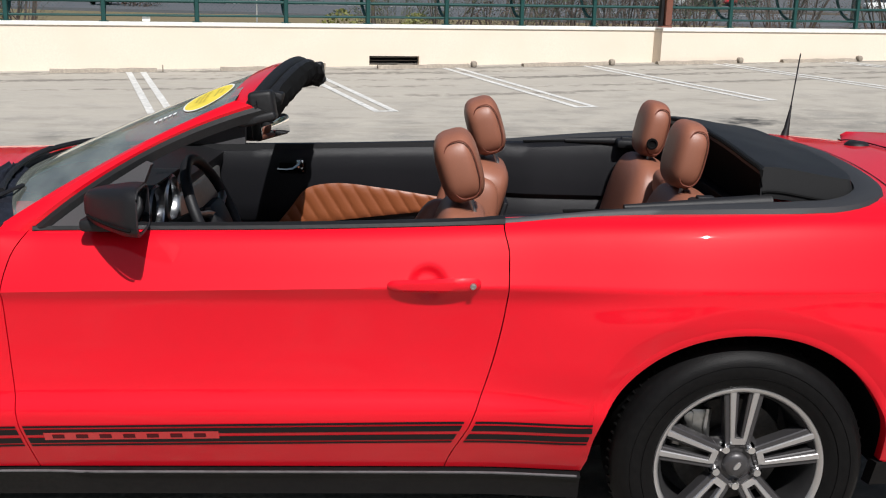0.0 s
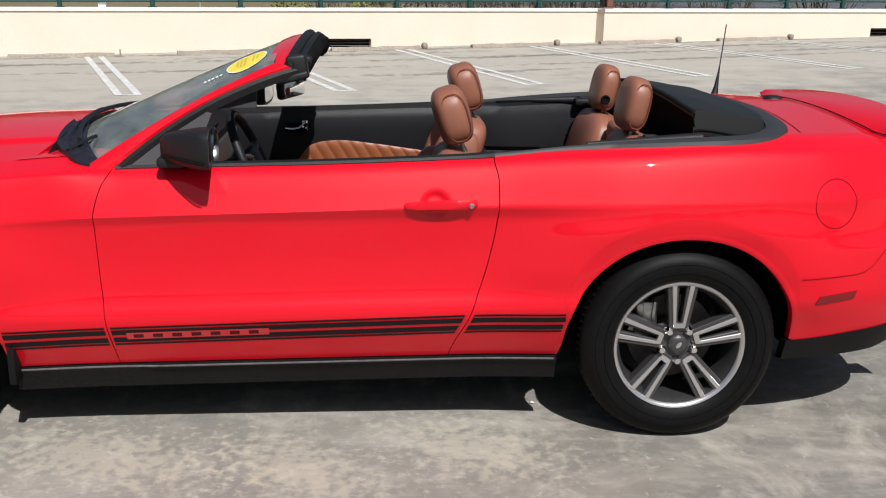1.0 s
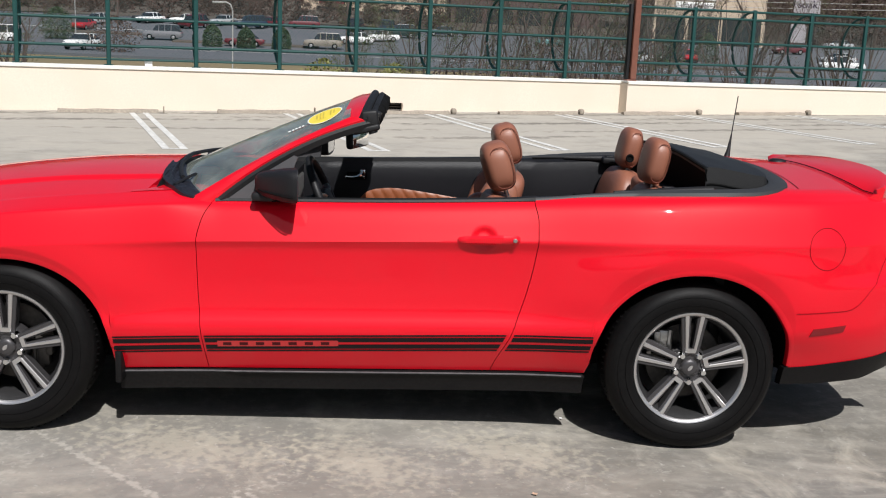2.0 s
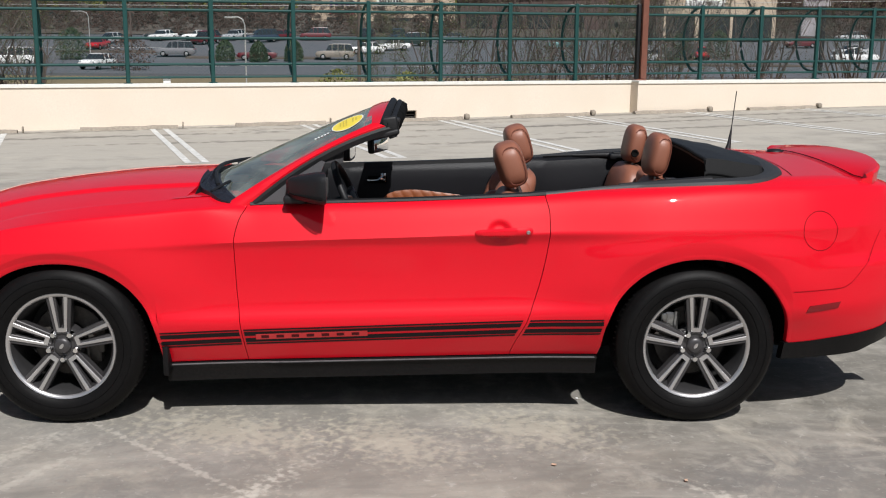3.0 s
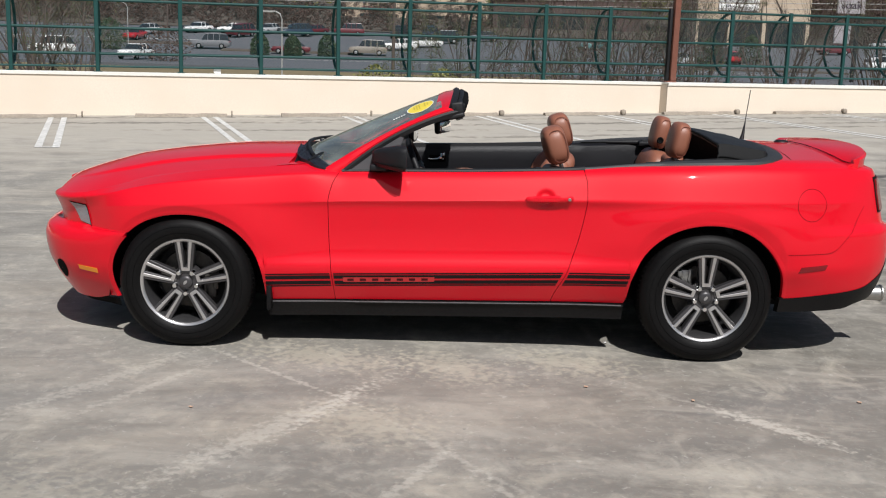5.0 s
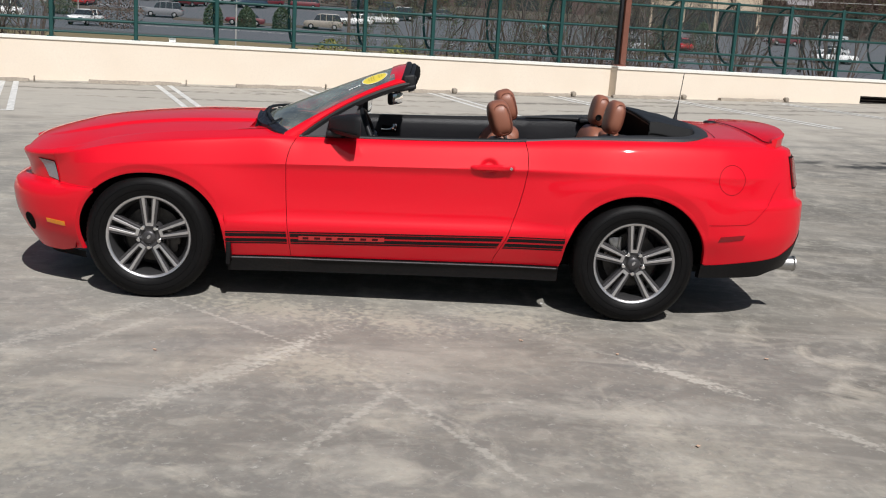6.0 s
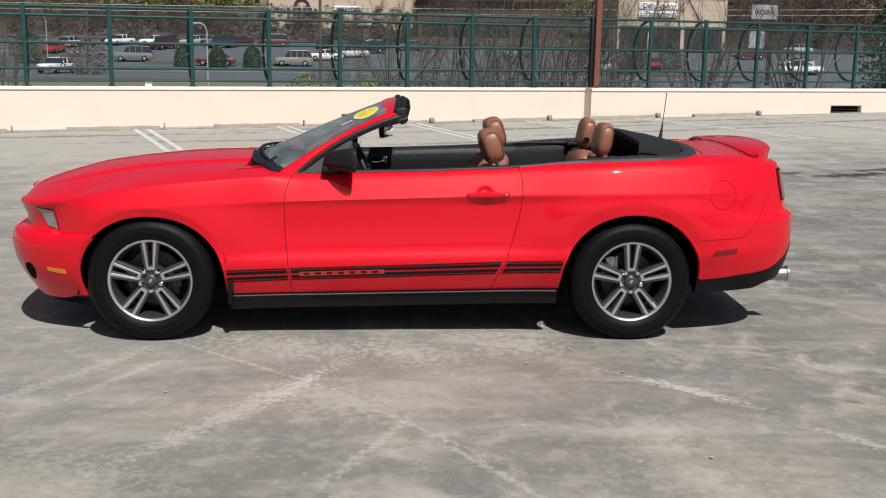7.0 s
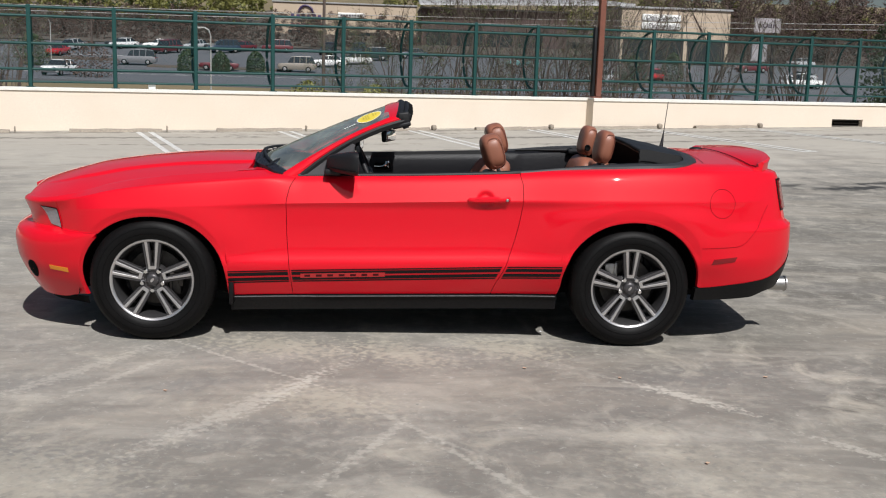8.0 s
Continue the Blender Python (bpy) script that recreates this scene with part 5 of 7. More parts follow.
part("header_foam", bm, DARK, car, "ragged black foam under the header")
for sgn in (-1, 1):
    bm = bmesh.new()
    box(bm, (0, 0, 0), (0.070, 0.054, 0.078), 0.012, Matrix.Translation((1.394, MID + sgn * 0.600, 1.272)) @ Matrix.Rotation(radians(-8), 4, "Y"), 3)
    box(bm, (0, 0, 0), (0.110, 0.062, 0.026), 0.009, Matrix.Translation((1.380, MID + sgn * 0.604, 1.234)) @ Matrix.Rotation(radians(-14), 4, "Y"), 3)
    tube(bm, [(1.378, MID + sgn * 0.628, 1.247), (1.381, MID + sgn * 0.629, 1.275), (1.386, MID + sgn * 0.622, 1.303)], 0.004, 6)
    part("header_end", bm, SEAL, car, "black rubber end block on the pillar")
    bm = bmesh.new()
    box(bm, (0, 0, 0), (0.034, 0.05, 0.040), 0.008, Matrix.Translation((1.418, MID + sgn * 0.49, 1.280)) @ Matrix.Rotation(radians(10), 4, "Y"), 2)
    part("roof_latch", bm, BLACK_TRIM, car, "black latch hook under the header")
bm = bmesh.new()
grid(bm, lambda u, v: screen_at(0.70 + 0.28 * u, 0.06 + 0.36 * v) + Vector((0.02 + 0.03 * (1 - u), 0, -0.035)), span(0, 1, 5), span(0, 1, 8))
solid(bm, 0.014)
part("sun_visor", bm, BLACK_TRIM, car, "black sun visor")
bm = bmesh.new()
box(bm, (0, 0, 0), (0.05, 0.10, 0.05), 0.012, Matrix.Translation((1.315, 0.82, 1.205)) @ Matrix.Rotation(radians(35), 4, "Y"))
part("latch_cover", bm, BLACK_TRIM, car, "black cover hanging under the header")
# inside mirror
bm = bmesh.new()
box(bm, (0, 0, 0), (0.036, 0.225, 0.072), 0.014, Matrix.Translation((1.315, MID, 1.132)) @ Matrix.Rotation(radians(-17), 4, "Z") @ Matrix.Rotation(radians(-5), 4, "Y"), 3)
inner = part("inside_mirror", bm, BLACK_TRIM, car, "black inside mirror on a stalk")
bm = bmesh.new()
tube(bm, [(1.30, MID, 1.135), (1.265, MID, 1.19), (1.225, MID, 1.285)], 0.014, 8)
part("mirror_stalk", bm, BLACK_TRIM, inner)
bm = bmesh.new()
box(bm, (0, 0, 0), (0.006, 0.208, 0.058), 0.002, Matrix.Translation((1.315, MID, 1.132)) @ Matrix.Rotation(radians(-17), 4, "Z") @ Matrix.Rotation(radians(-5), 4, "Y") @ Matrix.Translation((0.0168, 0, 0)))
part("mirror_pane", bm, MIRROR, inner, "mirror glass")

# cowl: black panel with a raised lip behind the hood, two wipers
bm = bmesh.new()


def cowl_at(u, v):
    f = 2 * v - 1
    a = Vector((0.515 + 0.005 * f * f, MID + 0.655 * f, hood_mid(0.5) - 0.012 - 0.080 * f * f))
    prof = ((0.0, -0.012), (0.004, 0.016 - 0.014 * smooth(0.02, 0.12, f)), (0.012, (0.026 + 0.006 * math.cos(f * 9) + 0.006 * noise.noise(Vector((f * 7, 3, 1)))) * (1 - 0.85 * smooth(0.02, 0.12, f))), (0.022, 0.012), (0.03, -0.035), (0.075, -0.045), (0.12, -0.02), (0.17, 0.0))
    dx, dz = prof[u]
    b = screen_at(0.03, v)
    k = u / 7
    return Vector((a.x + (dx if u < 5 else dx + (b.x - a.x - 0.17) * (k - 0.5) * 2), a.y + (b.y - a.y) * k, a.z + dz if u < 6 else a.z * (1 - (u - 5) / 2) + b.z * (u - 5) / 2 - 0.02 * (7 - u)))


grid(bm, cowl_at, range(8), span(0, 1, 40))
rim(bm, (0, 0, -0.01))
part("cowl", bm, BLACK_TRIM, car, "black cowl panel with a raised rubber lip")

# the recessed corners of the cowl: a curved lip, crumpled rubber inside it
cowl_lip = spline([(0.183, 0.712), (0.205, 0.668), (0.23, 0.643), (0.27, 0.615), (0.36, 0.563), (0.45, 0.530), (0.54, 0.516), (0.74, 0.508)])
cowl_lip_z = spline([(0.183, 0.949), (0.205, 0.956), (0.24, 0.963), (0.30, 0.972), (0.36, 0.975), (0.42, 0.980), (0.50, 0.990), (0.62, 1.008), (0.74, 1.018)])
for side in (0, 1):
    fl = (lambda q: q) if side == 0 else mirror_y
    bm = bmesh.new()

    def tray_at(r, y):
        a = Vector((cowl_lip(y), y, cowl_lip_z(y)))
        b = screen_at(0.02, 0.5 + (0.212 + (y - 0.183) * 0.95 - MID) / 1.476) + Vector((0.01, 0, 0.004))
        open_out = smooth(0.18, 0.26, y)
        fold = noise.noise(Vector((y * 26, r * 3.2, 2.0))) + 0.6 * noise.noise(Vector((y * 55 + r * 6, r * 7, 7.0)))
        ridge = max(0.0, 1 - abs(r - 0.30 - 0.9 * (y - 0.40)) / 0.13)
        lip = max(0.0, 1 - r / 0.10)
        inside = smooth(0.10, 0.30, r) * smooth(1.0, 0.75, r)
        return fl(a * (1 - r) + b * r + Vector((0, 0, 0.004 + open_out * (0.008 * lip + inside * (0.004 + 0.010 * fold + 0.014 * ridge)))))

    grid(bm, tray_at, [0, 0.03, 0.08, 0.12] + span(0.16, 1, 22), span(0.183, 0.74 if side == 0 else 0.46, 44))
    rim(bm, (0, 0, -0.03))
    part("cowl_end", bm, COWL_RUBBER, car, "crumpled black rubber in the corner of the cowl")
    bm = bmesh.new()
    tube(bm, [fl(q) for q in ([Vector((0.612, 0.300, 0.982)), Vector((0.632, 0.360, 0.994)), Vector((0.650, 0.415, 1.003)), Vector((0.664, 0.46, 1.008))])], 0.008, 8, flat=0.7)
    part("wiper_arm", bm, BLACK_TRIM, car, "black wiper arm across the cowl")
for y0, y1 in ((0.42, 0.98), (0.98, 1.48)):
    bm = bmesh.new()
    tube(bm, [screen_at(0.02 + 0.035 * u, (y0 + (y1 - y0) * u - MID) / 1.44 + 0.5) + Vector((-0.02, 0, 0.022)) for u in span(0, 1, 8)], 0.009, 6)
    part("wiper", bm, BLACK_TRIM, car, "black wiper arm")
# wing tops beside the cowl
for side in (0, 1):
    fl = (lambda q: q) if side == 0 else mirror_y
    bm = bmesh.new()
    grid(bm, lambda x, v: fl((lambda q: Vector((q.x, q.y + 0.12 * v, q.z + 0.001 + 0.006 * v - 0.004 * v * v)))(upper_at(x, 1.0))), span(0.45, 0.80, 12), span(-0.1, 1, 5))
    part("wing_top", bm, PAINT, car)

# grey rim round the rear of the cockpit
path = [Vector((x, 0.190 + 0.012 * smooth(2.06, 2.3, x), 0)) for x in span(2.062, 2.76, 16)]
path += [Vector((open_x(y), y, 0)) for y in [0.206, 0.212, 0.22, 0.23, 0.24, 0.255, 0.28, 0.32, 0.37, 0.43, 0.5, 0.6, 0.72, 0.84, MID]]


def deck_height(x, y):
    ps = [p for p in (x, )]
    s = upper_at(max(2.0, min(ps[0], 3.4)), 1.0)
    f = min(1.0, max(0.0, (y - s.y) / max(0.01, MID - s.y)))
    return s.z + (deck_mid(x) - s.z) * (1 - (1 - f) ** 2.0)


half = []
for i, q in enumerate(path):
    a, b = path[max(i - 1, 0)], path[min(i + 1, len(path) - 1)]
    d = (b - a).normalized()
    half.append((Vector((q.x, q.y, deck_height(q.x, q.y))), Vector((-d.y, d.x, 0))))
bm = bmesh.new()
rings = []
full = half + [(mirror_y(q), Vector((n.x, -n.y, 0))) for q, n in half[-2::-1]]
for i, (q, n) in enumerate(full):
    w = 0.12 + 0.88 * smooth(2.3, 2.91, q.x)
    low = -0.012 * smooth(2.6, 2.06, q.x)
    rings.append([q + n * a + Vector((0, 0, b + low)) for a, b in ((-0.050 * w - 0.008, -0.004), (-0.048 * w - 0.004, 0.010), (-0.03 * w, 0.016), (0.0, 0.018), (0.022, 0.012), (0.026, -0.02), (-0.03 * w, -0.02))])
loft(bm, rings)
part("cockpit_rim", bm, GREY_TRIM, car, "grey trim round the rear of the open cockpit")

# the folded roof under its boot cover
def boot_at(u, v):
    """A flat padded slab with rounded corners: v also runs over its upright sides."""
    f = 2 * v - 1
    k = min(1.0, abs(f) / 0.9)
    down = smooth(0.9, 1.0, abs(f))
    y = MID + math.copysign(0.615 * min(1.0, abs(f) / 0.9) + 0.012 * down, f)
    x0 = 2.775 + 0.012 * k ** 4
    x1 = 3.11 - 0.025 * k ** 2 - 0.03 * k ** 9
    x = x0 + (x1 - x0) * u
    z = 1.166 - 0.034 * k ** 2 - 0.050 * smooth(0.0, 1.0, u) * (1 - 0.45 * k)
    z -= 0.045 * smooth(0.93, 1.0, u) + 0.010 * smooth(0.03, 0.0, u) + 0.072 * down
    z += 0.0025 * noise.noise(Vector((x * 9, y * 6, 0))) + 0.004 * noise.noise(Vector((x * 4, y * 2.5, 3)))
    return Vector((x, y, z))


bm = bmesh.new()
grid(bm, boot_at, span(0, 1, 34), span(0, 1, 60))
rim(bm, (0.004, 0, -0.016))
boot = part("boot_cover", bm, BOOT, car, "black vinyl cover over the folded roof")
bm = bmesh.new()
for v0 in (0.004, 0.996):
    tube(bm, [boot_at(u, v0) + Vector((0, 0, 0.002)) for u in span(0.02, 0.95, 20)], 0.0045, 6)
tube(bm, [boot_at(0.005, v) + Vector((0, 0, 0.001)) for v in span(0.02, 0.98, 40)], 0.006, 6)
part("piping", bm, DARK, boot, "welted seam")
bm = bmesh.new()
grid(bm, lambda u, v: Vector((2.80 + 0.12 * u, MID + 0.64 * (2 * v - 1), 0.70 + (boot_at(0, v).z - 0.715) * (1 - u) ** 0.5)), span(0, 1, 8), span(0, 1, 30))
part("roof_fold", bm, DARK, car, "dark folds of the stowed roof")
for side in (0, 1):
    fl = (lambda q: q) if side == 0 else mirror_y
    # low block in the roof well, near-black for the shade under the cover
    bm = bmesh.new()
    loft(bm, [[fl(Vector((x, y, z))) for y, z in ((0.235, 0.85), (0.235, 0.925), (0.255, 0.935), (0.32, 0.93), (0.34, 0.91), (0.34, 0.85))] for x in span(2.78, 3.12, 6)])
    part("roof_well_trim", bm, DARK, car)

# tub: floor, side trims, bulkheads
bm = bmesh.new()
box(bm, (1.45, MID, 0.30), (1.7, 1.4, 0.04), 0.01)
box(bm, (0.68, MID, 0.60), (0.06, 1.46, 0.62), 0.01)
box(bm, (2.86, MID, 0.62), (0.05, 1.40, 0.66), 0.01)
part("cabin_floor", bm, VINYL, car)
for side in (0, 1):
    fl = (lambda q: q) if side == 0 else mirror_y
    panel = new("door_panel")
    panel.parent = car
    tagged(panel, "black inner door panel with a quilted brown leather insert")
    bm = bmesh.new()
    sect = lambda x: [(0.245, 0.36), (0.232, 0.50), (0.222, 0.60), (0.205, 0.625), (0.228, 0.65), (0.240, 0.72), (0.236, 0.86), (0.232, 0.915), (0.222, 0.945), (0.20, 0.958 + 0.010 * smooth(0.9, 2.0, x)), (0.178, 0.955), (0.17, 0.90)]
    grid(bm, lambda x, i: fl(Vector((x, sect(x)[i][0], sect(x)[i][1] + 0.03 * (x - 1.4) * (i > 5)))), span(0.80, 2.058, 24), range(12))
    part("panel_skin", bm, VINYL, panel)
    # quilted insert
    top = spline([(1.215, 0.632), (1.27, 0.70), (1.345, 0.79), (1.40, 0.807), (1.48, 0.814), (1.66, 0.797), (1.84, 0.773), (2.0, 0.752)])
    bot = spline([(1.215, 0.622), (1.5, 0.660), (1.8, 0.697), (2.0, 0.715)])

    def quilt(x, w):
        z = bot(x) + (top(x) - bot(x)) * w
        ph = ((x + 0.62 * z) / 0.058) % 1.0
        e = min(1, w * 5, (1 - w) * 5, (x - 1.215) * 25) 
        return fl(Vector((x, 0.246 + 0.008 * (math.sin(math.pi * ph) ** 0.35) * max(0, e) ** 0.5, z)))
    bm = bmesh.new()
    grid(bm, quilt, span(1.215, 2.0, 190), span(0, 1, 18))
    part("quilted_insert", bm, LEATHER_D, panel, "quilted brown leather insert with slanted pleats")
    bm = bmesh.new()
    box(bm, (1.285, 0.243 if side == 0 else 2 * MID - 0.243, 0.872), (0.11, 0.012, 0.045), 0.006)
    part("latch_dish", bm, DARK, panel)
    bm = bmesh.new()
    yy = 0.255 if side == 0 else 2 * MID - 0.255
    tube(bm, [(1.225, yy, 0.868), (1.26, yy, 0.866), (1.29, yy, 0.870), (1.315, yy, 0.888), (1.322, yy, 0.905)], [0.007, 0.008, 0.010, 0.012, 0.008], 8)
    box(bm, (1.318, yy, 0.885), (0.03, 0.012, 0.05), 0.005)
    part("inner_handle", bm, CHROME, panel, "chrome inner door handle")
    bm = bmesh.new()
    rings = []
    for x in span(1.0, 1.95, 12):
        z = 0.585 + 0.03 * (x - 1.2)
        rings.append([fl(Vector((x, a, z + b))) for a, b in ((0.24, -0.05), (0.285, -0.04), (0.30, 0.0), (0.29, 0.02), (0.24, 0.022))])
    loft(bm, rings)
    part("armrest", bm, VINYL, panel)
    # rear side trim with its padded top
    bm = bmesh.new()
    sect2 = [(0.33, 0.40), (0.325, 0.72), (0.30, 0.78), (0.318, 0.80), (0.315, 0.94), (0.30, 0.985), (0.27, 1.0), (0.235, 1.004), (0.196, 1.0)]
    grid(bm, lambda x, i: fl(Vector((x, sect2[i][0] - 0.09 * smooth(2.3, 2.07, x) * (0.32 - 0.0) * (i < 6), sect2[i][1] + 0.060 * (x - 2.2) * (i > 3)))), span(2.062, 2.86, 20), range(9))
    part("rear_side_trim", bm, VINYL, car, "black rear side trim")
    bm = bmesh.new()
    box(bm, (0, 0, 0), (0.26, 0.02, 0.006), 0.002, Matrix.Translation(fl(Vector((2.36, 0.262, 1.013)))) @ Matrix.Rotation(radians(-2), 4, "Y"))
    part("window_slot", bm, DARK, car)
    bm = bmesh.new()
    q = fl(Vector((2.66, 0.335, 1.02)))
    box(bm, (q.x, q.y, q.z), (0.13, 0.07, 0.035), 0.012)
    box(bm, (q.x - 0.02, q.y, q.z + 0.018), (0.05, 0.03, 0.016), 0.005)
    part("belt_guide", bm, BLACK_TRIM, car, "black seat belt guide")
    bm = bmesh.new()
    tube(bm, [fl(Vector((2.40 + 0.42 * u, 0.275 + 0.05 * u, 1.018 + 0.012 * u))) for u in span(0, 1, 8)], [0.010 + 0.018 * u for u in span(0, 1, 8)], 10)
    part("roof_arm", bm, BLACK_TRIM, car, "black folded roof arm")

# dashboard, instruments, wheel, console
bm = bmesh.new()
rings = []
for y in span(0.25, 1.63, 30):
    k = smooth(0.30, 0.42, y) * smooth(0.86, 0.74, y)
    rings.append([Vector((x, y, z)) for x, z in ((0.66, 0.94), (0.80, 0.955 + 0.01 * k), (0.93, 0.955 + 0.065 * k), (1.005 + 0.05 * k, 0.935 + 0.085 * k), (1.00 + 0.012 * k, 0.90 + 0.07 * k), (0.985, 0.86), (1.0, 0.80), (0.99, 0.70), (0.94, 0.60), (0.70, 0.60))])
loft(bm, rings)
dash = part("dashboard", bm, BLACK_TRIM, car, "black dashboard")
for y in (0.475, 0.655):
    bm = bmesh.new()
    turned(bm, [(0.072, 0.99), (0.077, 1.020), (0.070, 1.026), (0.063, 1.018), (0.062, 1.000)], 30, "x", (0.028, y, 0.938))
    dial = part("gauge", bm, DULL_CHROME, dash, "chrome-ringed round gauge")
    bm = bmesh.new()
    turned(bm, [(0.0635, 0.996), (0.0635, 1.003), (0.0, 1.004)], 30, "x", (0.028, y, 0.938))
    part("gauge_face", bm, DARK, dial, "black dial face")
bm = bmesh.new()
box(bm, (1.004, 0.36, 0.86), (0.02, 0.16, 0.10), 0.008)
part("dash_trim", bm, STEEL, dash, "brushed metal dashboard trim")
bm = bmesh.new()
box(bm, (1.004, 1.20, 0.84), (0.02, 0.62, 0.12), 0.008)
part("dash_trim", bm, STEEL, dash, "brushed metal dashboard trim")
bm = bmesh.new()
turned(bm, [(0.030, 0.004), (0.040, 0.020), (0.048, 0.022), (0.052, 0.0)], 28, "x", (1.012, 0.335, 0.905))
part("air_vent", bm, CHROME, dash, "chrome ring of a round air vent")
bm = bmesh.new()
for k in range(5):
    box(bm, (1.014, 0.335, 0.885 + 0.010 * k), (0.008, 0.066, 0.004), 0)
part("vent_slats", bm, BLACK_TRIM, dash)
wheel_m = Matrix.Translation((1.205, 0.565, 0.905)) @ Matrix.Rotation(radians(-24), 4, "Y")
bm = bmesh.new()
rings = []
for k in range(41):
    a = 2 * math.pi * k / 40
    c = Vector((0, 0.186 * math.cos(a), 0.186 * math.sin(a)))
    r = Vector((0, math.cos(a), math.sin(a)))
    rings.append([c + r * 0.0165 * math.cos(b) + Vector((1, 0, 0)) * 0.0165 * math.sin(b) for b in (2 * math.pi * j / 12 for j in range(12))])
loft(bm, rings, True, False)
bmesh.ops.transform(bm, matrix=wheel_m, verts=bm.verts)
steer = part("steering_wheel", bm, BLACK_TRIM, car, "black leather steering wheel with metal spokes")
bm = bmesh.new()
box(bm, (0, 0, -0.01), (0.05, 0.16, 0.12), 0.025)
bmesh.ops.transform(bm, matrix=wheel_m, verts=bm.verts)
part("wheel_boss", bm, BLACK_TRIM, steer)
for a in (15, 165, 250, 290):
    bm = bmesh.new()
    d = Vector((0, math.cos(radians(a)), math.sin(radians(a))))
    tube(bm, [d * 0.06, d * 0.12 + Vector((0.008, 0, 0)), d * 0.175], [0.022, 0.016, 0.012], 8, flat=0.5)
    bmesh.ops.transform(bm, matrix=wheel_m, verts=bm.verts)
    part("wheel_spoke", bm, STEEL, steer, "satin metal spoke")
bm = bmesh.new()
tube(bm, [(1.18, 0.565, 0.89), (1.0, 0.565, 0.81)], 0.045, 12)
part("steering_column", bm, BLACK_TRIM, car)
bm = bmesh.new()
box(bm, (1.55, MID, 0.48), (1.05, 0.22, 0.30), 0.04, seg=3)
box(bm, (1.80, MID, 0.655), (0.34, 0.20, 0.06), 0.025, seg=3)
part("console", bm, VINYL, car, "black centre console")


def pad(bm, size, m, power=0.55, nu=18, nv=28):
    """A rounded cushion."""
    rings = []
    for u in span(-0.985, 0.985, nu):
        a = u * math.pi / 2
        cz, r = math.copysign(abs(math.sin(a)) ** power, a), max(0.001, math.cos(a)) ** power
        rings.append([m @ Vector((size[0] / 2 * r * math.copysign(abs(math.cos(t)) ** power, math.cos(t)), size[1] / 2 * r * math.copysign(abs(math.sin(t)) ** power, math.sin(t)), size[2] / 2 * cz)) for t in (2 * math.pi * k / nv for k in range(nv))])
    loft(bm, rings)


def headrest(x, y, z, seat, lean, size=(0.135, 0.27, 0.215)):
    """A leather headrest on two posts, with a welted seam round its face."""
    m = Matrix.Translation((x, y, z)) @ Matrix.Rotation(radians(lean), 4, "Y")
    bm = bmesh.new()
    pad(bm, size, m, 0.62, 22, 36)
    rest = part("headrest", bm, LEATHER, seat, "rounded brown leather headrest")
    for sgn in (-1, 1):
        bm = bmesh.new()
        tube(bm, [m @ Vector((size[0] * (0.06 + 0.34 * math.copysign(abs(math.cos(t)) ** 0.75, math.cos(t))), sgn * size[1] * (0.468 - 0.035 * abs(math.sin(t)) ** 3 - 0.02 * abs(math.cos(t)) ** 3), size[2] * 0.41 * math.copysign(abs(math.sin(t)) ** 0.75, math.sin(t)))) for t in (2 * math.pi * k / 40 for k in range(41))], 0.0022, 6)
        part("welt", bm, THREAD, rest, "stitched seam")
    for s in (-0.06, 0.06):
        bm = bmesh.new()
        tube(bm, [m @ Vector((0.005, s, -size[2] * 0.44)), m @ Vector((0.012, s, -size[2] * 0.5 - 0.085))], 0.0065, 8)
        part("headrest_post", bm, STEEL, seat, "steel headrest post")
    return rest


def bucket_seat(x, y, dz, label):
    seat = new("front_seat")
    seat.parent = car
    tagged(seat, label)
    m = Matrix.Translation((x - 0.085, y, 0.66 + dz)) @ Matrix.Rotation(radians(16), 4, "Y")
    bm = bmesh.new()
    pad(bm, (0.17, 0.44, 0.57), m @ Matrix.Translation((0, 0, -0.025)), 0.5)
    part("backrest", bm, LEATHER, seat)
    for s in (-1, 1):
        bm = bmesh.new()
        pad(bm, (0.21, 0.12, 0.56), m @ Matrix.Translation((-0.035, s * 0.205, -0.02)), 0.6)
        part("bolster", bm, LEATHER, seat)
    bm = bmesh.new()
    pad(bm, (0.165, 0.44, 0.34), m @ Matrix.Translation((0.002, 0, 0.135)), 0.46)
    part("shoulder_pad", bm, LEATHER, seat)
    bm = bmesh.new()
    pad(bm, (0.52, 0.50, 0.18), Matrix.Translation((x - 0.33, y, 0.43 + dz)) @ Matrix.Rotation(radians(-6), 4, "Y"), 0.5)
    part("seat_cushion", bm, LEATHER, seat)
    bm = bmesh.new()
    box(bm, (0, 0, 0), (0.02, 0.36, 0.42), 0.008, m @ Matrix.Translation((0.088, 0, -0.02)))
    part("back_panel", bm, VINYL, seat, "black back panel")
    headrest(x - 0.028, y, 1.078 + dz, seat, -17)
    return seat


